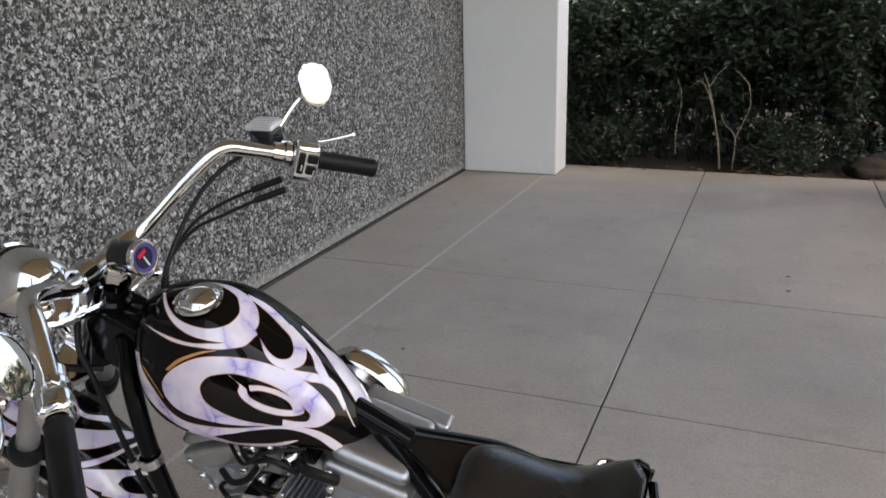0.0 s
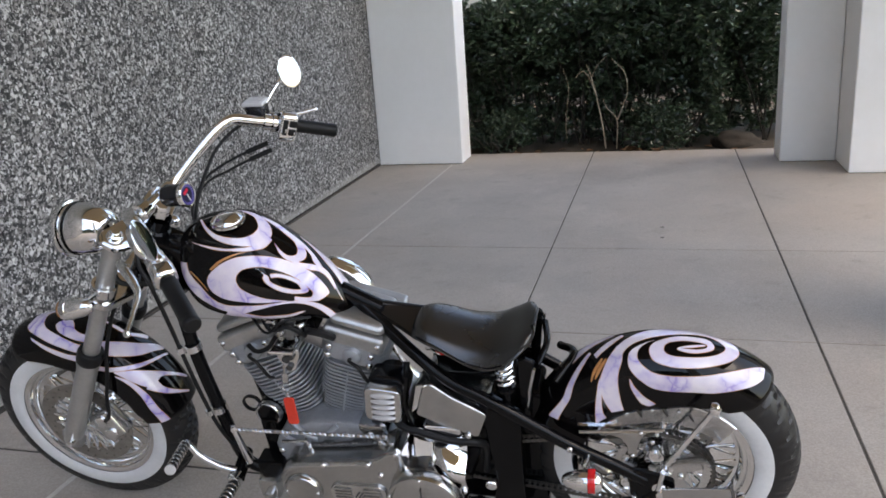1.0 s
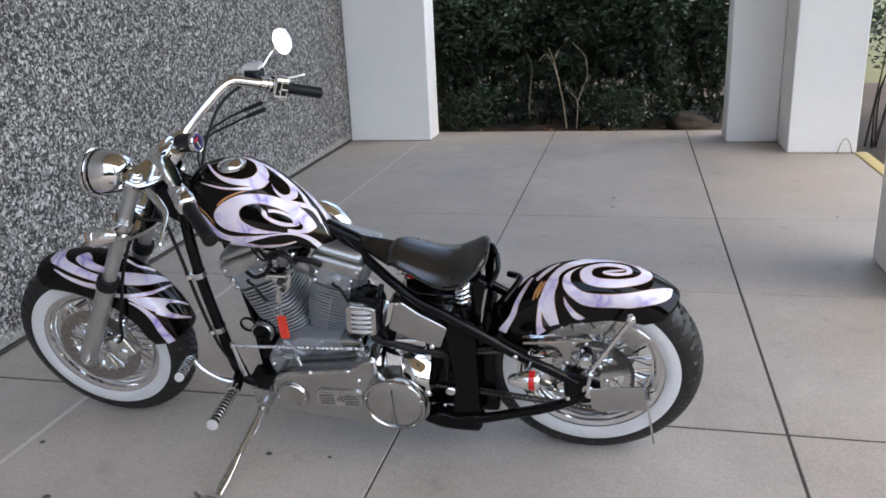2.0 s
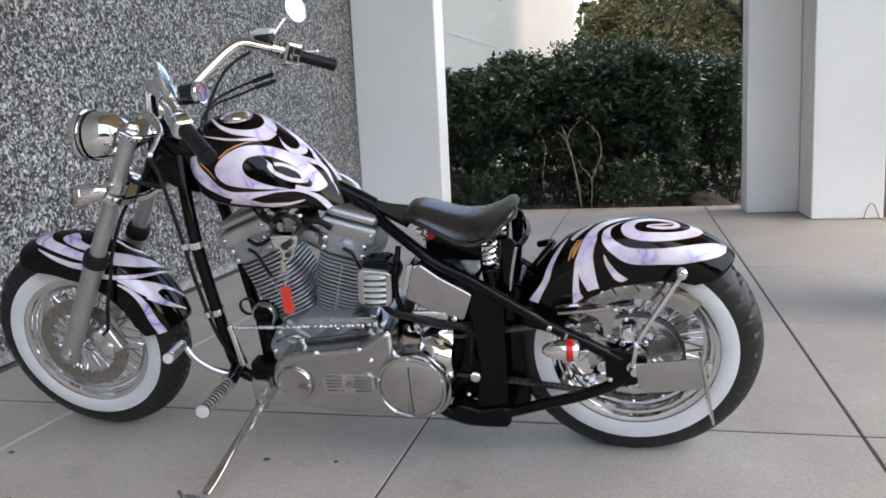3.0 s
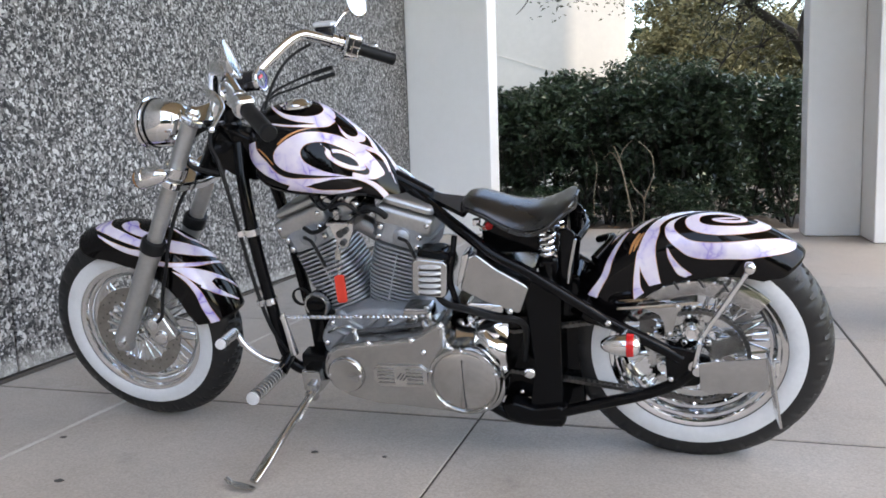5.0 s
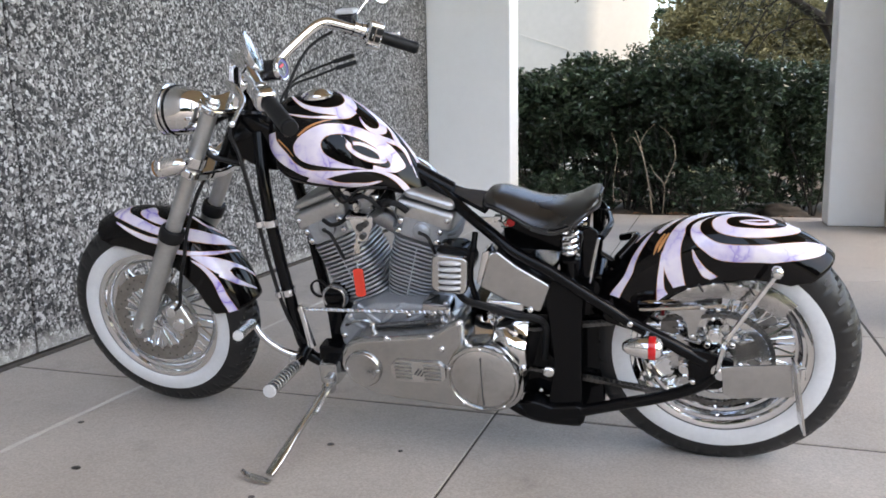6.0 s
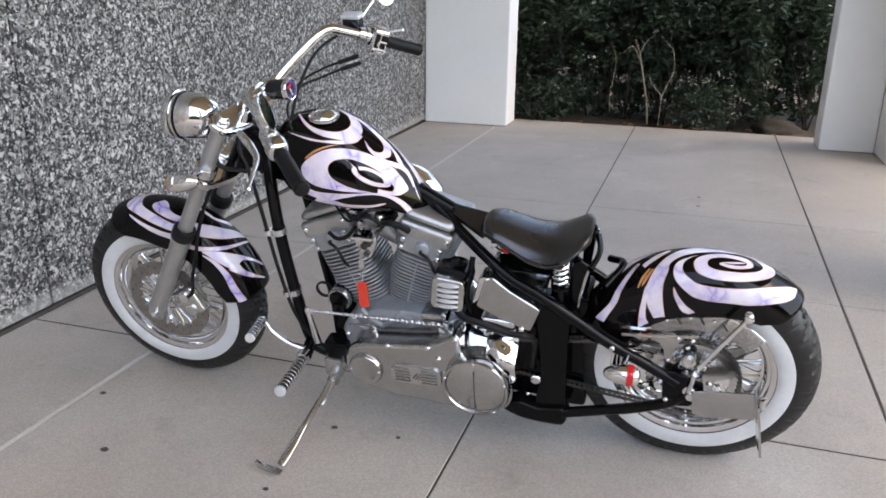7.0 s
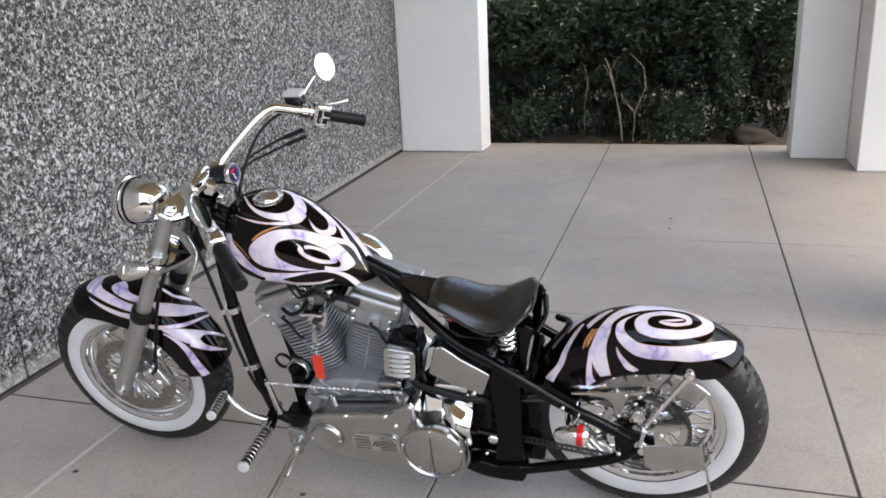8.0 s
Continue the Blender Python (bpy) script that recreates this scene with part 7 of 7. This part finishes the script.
# rear axle details, strut, side plate
ra = bmesh.new()
lathe(ra, [(0, 0.160), (0.011, 0.160), (0.014, 0.155), (0.014, 0.140), (0.020, 0.139), (0.020, 0.134), (0.010, 0.134), (0.010, -0.15), (0, -0.15)], left_axis(*((REAR[0], 0, REAR[1]))), 20)
part("rear_axle", ra, CHROME, bike)
stt = bmesh.new()
tube(stt, [(-0.006, -0.150, 0.330), (0.006, -0.152, 0.404), (0.107, -0.146, 0.578)], [0.006, 0.0065, 0.006], 12, straight=True)
lathe(stt, [(0, -0.014), (0.008, -0.012), (0.0135, -0.004), (0.0135, 0.004), (0.008, 0.012), (0, 0.014)], Matrix.Translation((0.107, -0.148, 0.582)), 20)
lathe(stt, [(0.010, -0.012), (0.010, 0.012)], left_axis(0.006, -0.152, 0.404), 14)
part("fender_strut", stt, CHROME, bike, "polished fender strut with a ball end")
br = bmesh.new()
prism(br, [(0.002, 0.345), (0.030, 0.352), (0.150, 0.366), (0.160, 0.282), (0.030, 0.266), (0.008, 0.276)], -0.166, -0.160, 0.002)
plate_bracket = part("side_bracket", br, POLISHED, bike, "flat polished side bracket")
npb = bmesh.new()
box(npb, -0.003, 0.003, -0.030, 0.040, -0.085, 0.075, 0.001, Matrix.Translation((0.162, -0.215, 0.318)) @ Matrix.Rotation(radians(-9), 4, "Y") @ Matrix.Rotation(radians(4), 4, "Z"))
part("number_plate", npb, CHROME_WORN, plate_bracket, "plain metal number plate mount")
tl = bmesh.new()
lathe(tl, [(0, 0.03), (0.009, 0.028), (0.010, 0.0), (0.007, -0.004), (0, -0.004)], along((0.168, -0.18, 0.34), (0.168, -0.18, 0.45)), 16)
part("plate_lamp", tl, CHROME, plate_bracket)
for x, z in ((-0.045, 0.470), (-0.010, 0.468), (-0.02, 0.445)):
    chrome_bolt(chain_guard, left_axis(x, -0.114, z), 0.006, 0.006)
rcal = bmesh.new()
box(rcal, -0.09, -0.01, 0.055, 0.115, 0.40, 0.47, 0.012)
part("rear_caliper", rcal, CHROME_WORN, bike, "chrome rear brake caliper")

# ignition key with a red fob hanging below the bracket
fob = tagged(new("key_fob"), "red plastic key tag hanging from the ignition key", "key tag")
fob.matrix_world = Matrix.Translation((-0.518, 0.268, 0.547))
kr = bmesh.new()
tube(kr, [(0.011 * math.cos(2 * math.pi * k / 20), 0.0, -0.014 + 0.011 * math.sin(2 * math.pi * k / 20)) for k in range(20)], 0.0012, 6, 1, closed=True)
part("ring", kr, CHROME, fob, "steel split ring")
kk = bmesh.new()
box(kk, -0.008, 0.008, -0.002, 0.002, -0.004, 0.022, 0.0015)
box(kk, -0.003, 0.003, -0.0015, 0.0015, 0.020, 0.045, 0.001)
for k in range(5):
    lathe(kk, [(0.003, -0.001), (0.0045, 0), (0.003, 0.001)], Matrix.Translation((0.0, 0, -0.026 - k * 0.004)) @ Matrix.Rotation(radians(90 * (k % 2)), 4, "Z") @ Matrix.Rotation(radians(90), 4, "X"), 10, closed=True)
part("key", kk, CHROME_WORN, fob, "steel key and short chain")
tg = bmesh.new()
prism(tg, round_outline(0.004, -0.078, 0.028, 0.072, 0.007, 4, 6), -0.002, 0.002, 0.0008)
part("tag", tg, RED_TAG, fob, "red plastic tag")

# small marks on the paving
for x, y, r in ((-1.205, -0.003, 0.016), (-0.639, 0.317, 0.012), (-0.438, 0.326, 0.008), (-0.679, -0.020, 0.010), (0.351, 3.319, 0.014), (1.634, 3.165, 0.012), (0.351, 3.543, 0.014), (-1.433, 0.265, 0.012), (-1.139, 2.096, 0.010)):
    bm = bmesh.new()
    n = 14
    bm.faces.new([bm.verts.new((x + r * (0.8 + 0.4 * noise.noise((k, x * 9, y))) * math.cos(2 * math.pi * k / n), y + r * 0.8 * (0.8 + 0.4 * noise.noise((k, y * 9, x))) * math.sin(2 * math.pi * k / n), 0.0042)) for k in range(n)])
    ex = bmesh.ops.extrude_face_region(bm, geom=bm.faces[:])
    bmesh.ops.translate(bm, vec=(0, 0, 0.0015), verts=[v for v in ex["geom"] if isinstance(v, bmesh.types.BMVert)])
    bmesh.ops.recalc_face_normals(bm, faces=bm.faces[:])
    tagged(mesh_object("oil_spot", bm, SPOT), "small dark stain on the paving", "stain", "stains on the paving")

# bent wire at the column's foot
wr = bmesh.new()
tube(wr, [(2.02, 4.97, 0.004), (2.04, 4.965, 0.09), (2.07, 4.96, 0.125), (2.10, 4.965, 0.09), (2.13, 4.97, 0.004)], 0.004, 6)
tagged(mesh_object("wire_hoop", wr, CREAM), "thin bent wire hoop beside the column", "wire")

# ---- paving slabs ----
xs = [WALL_X - 0.28] + JOINTS_X + [FLOOR_X1]
ys = [-9.0] + JOINTS_Y + [FLOOR_Y1]
GAP = 0.0045
for i in range(len(xs) - 1):
    for j in range(len(ys) - 1):
        bm = bmesh.new()
        x0, x1 = xs[i] + (0 if i == 0 else 0.009 if i == 1 else 0.0032 if i == 2 else GAP), xs[i + 1] - (0.009 if i == 0 else 0.0032 if i == 1 else GAP)
        y0, y1 = ys[j] + (0.0055 if j in (1, 2, 3) else 0.003), ys[j + 1] - (0.0055 if j in (0, 1, 2) else 0.003)
        cx, cy = (x0 + x1) / 2, (y0 + y1) / 2
        box(bm, x0 - cx, x1 - cx, y0 - cy, y1 - cy, -0.10, 0.004 - 0.004, 0.003)
        sl = mesh_object("slab", bm, CONCRETE, floor_ob, smooth=0)
        sl.location = (cx, cy, 0.004)
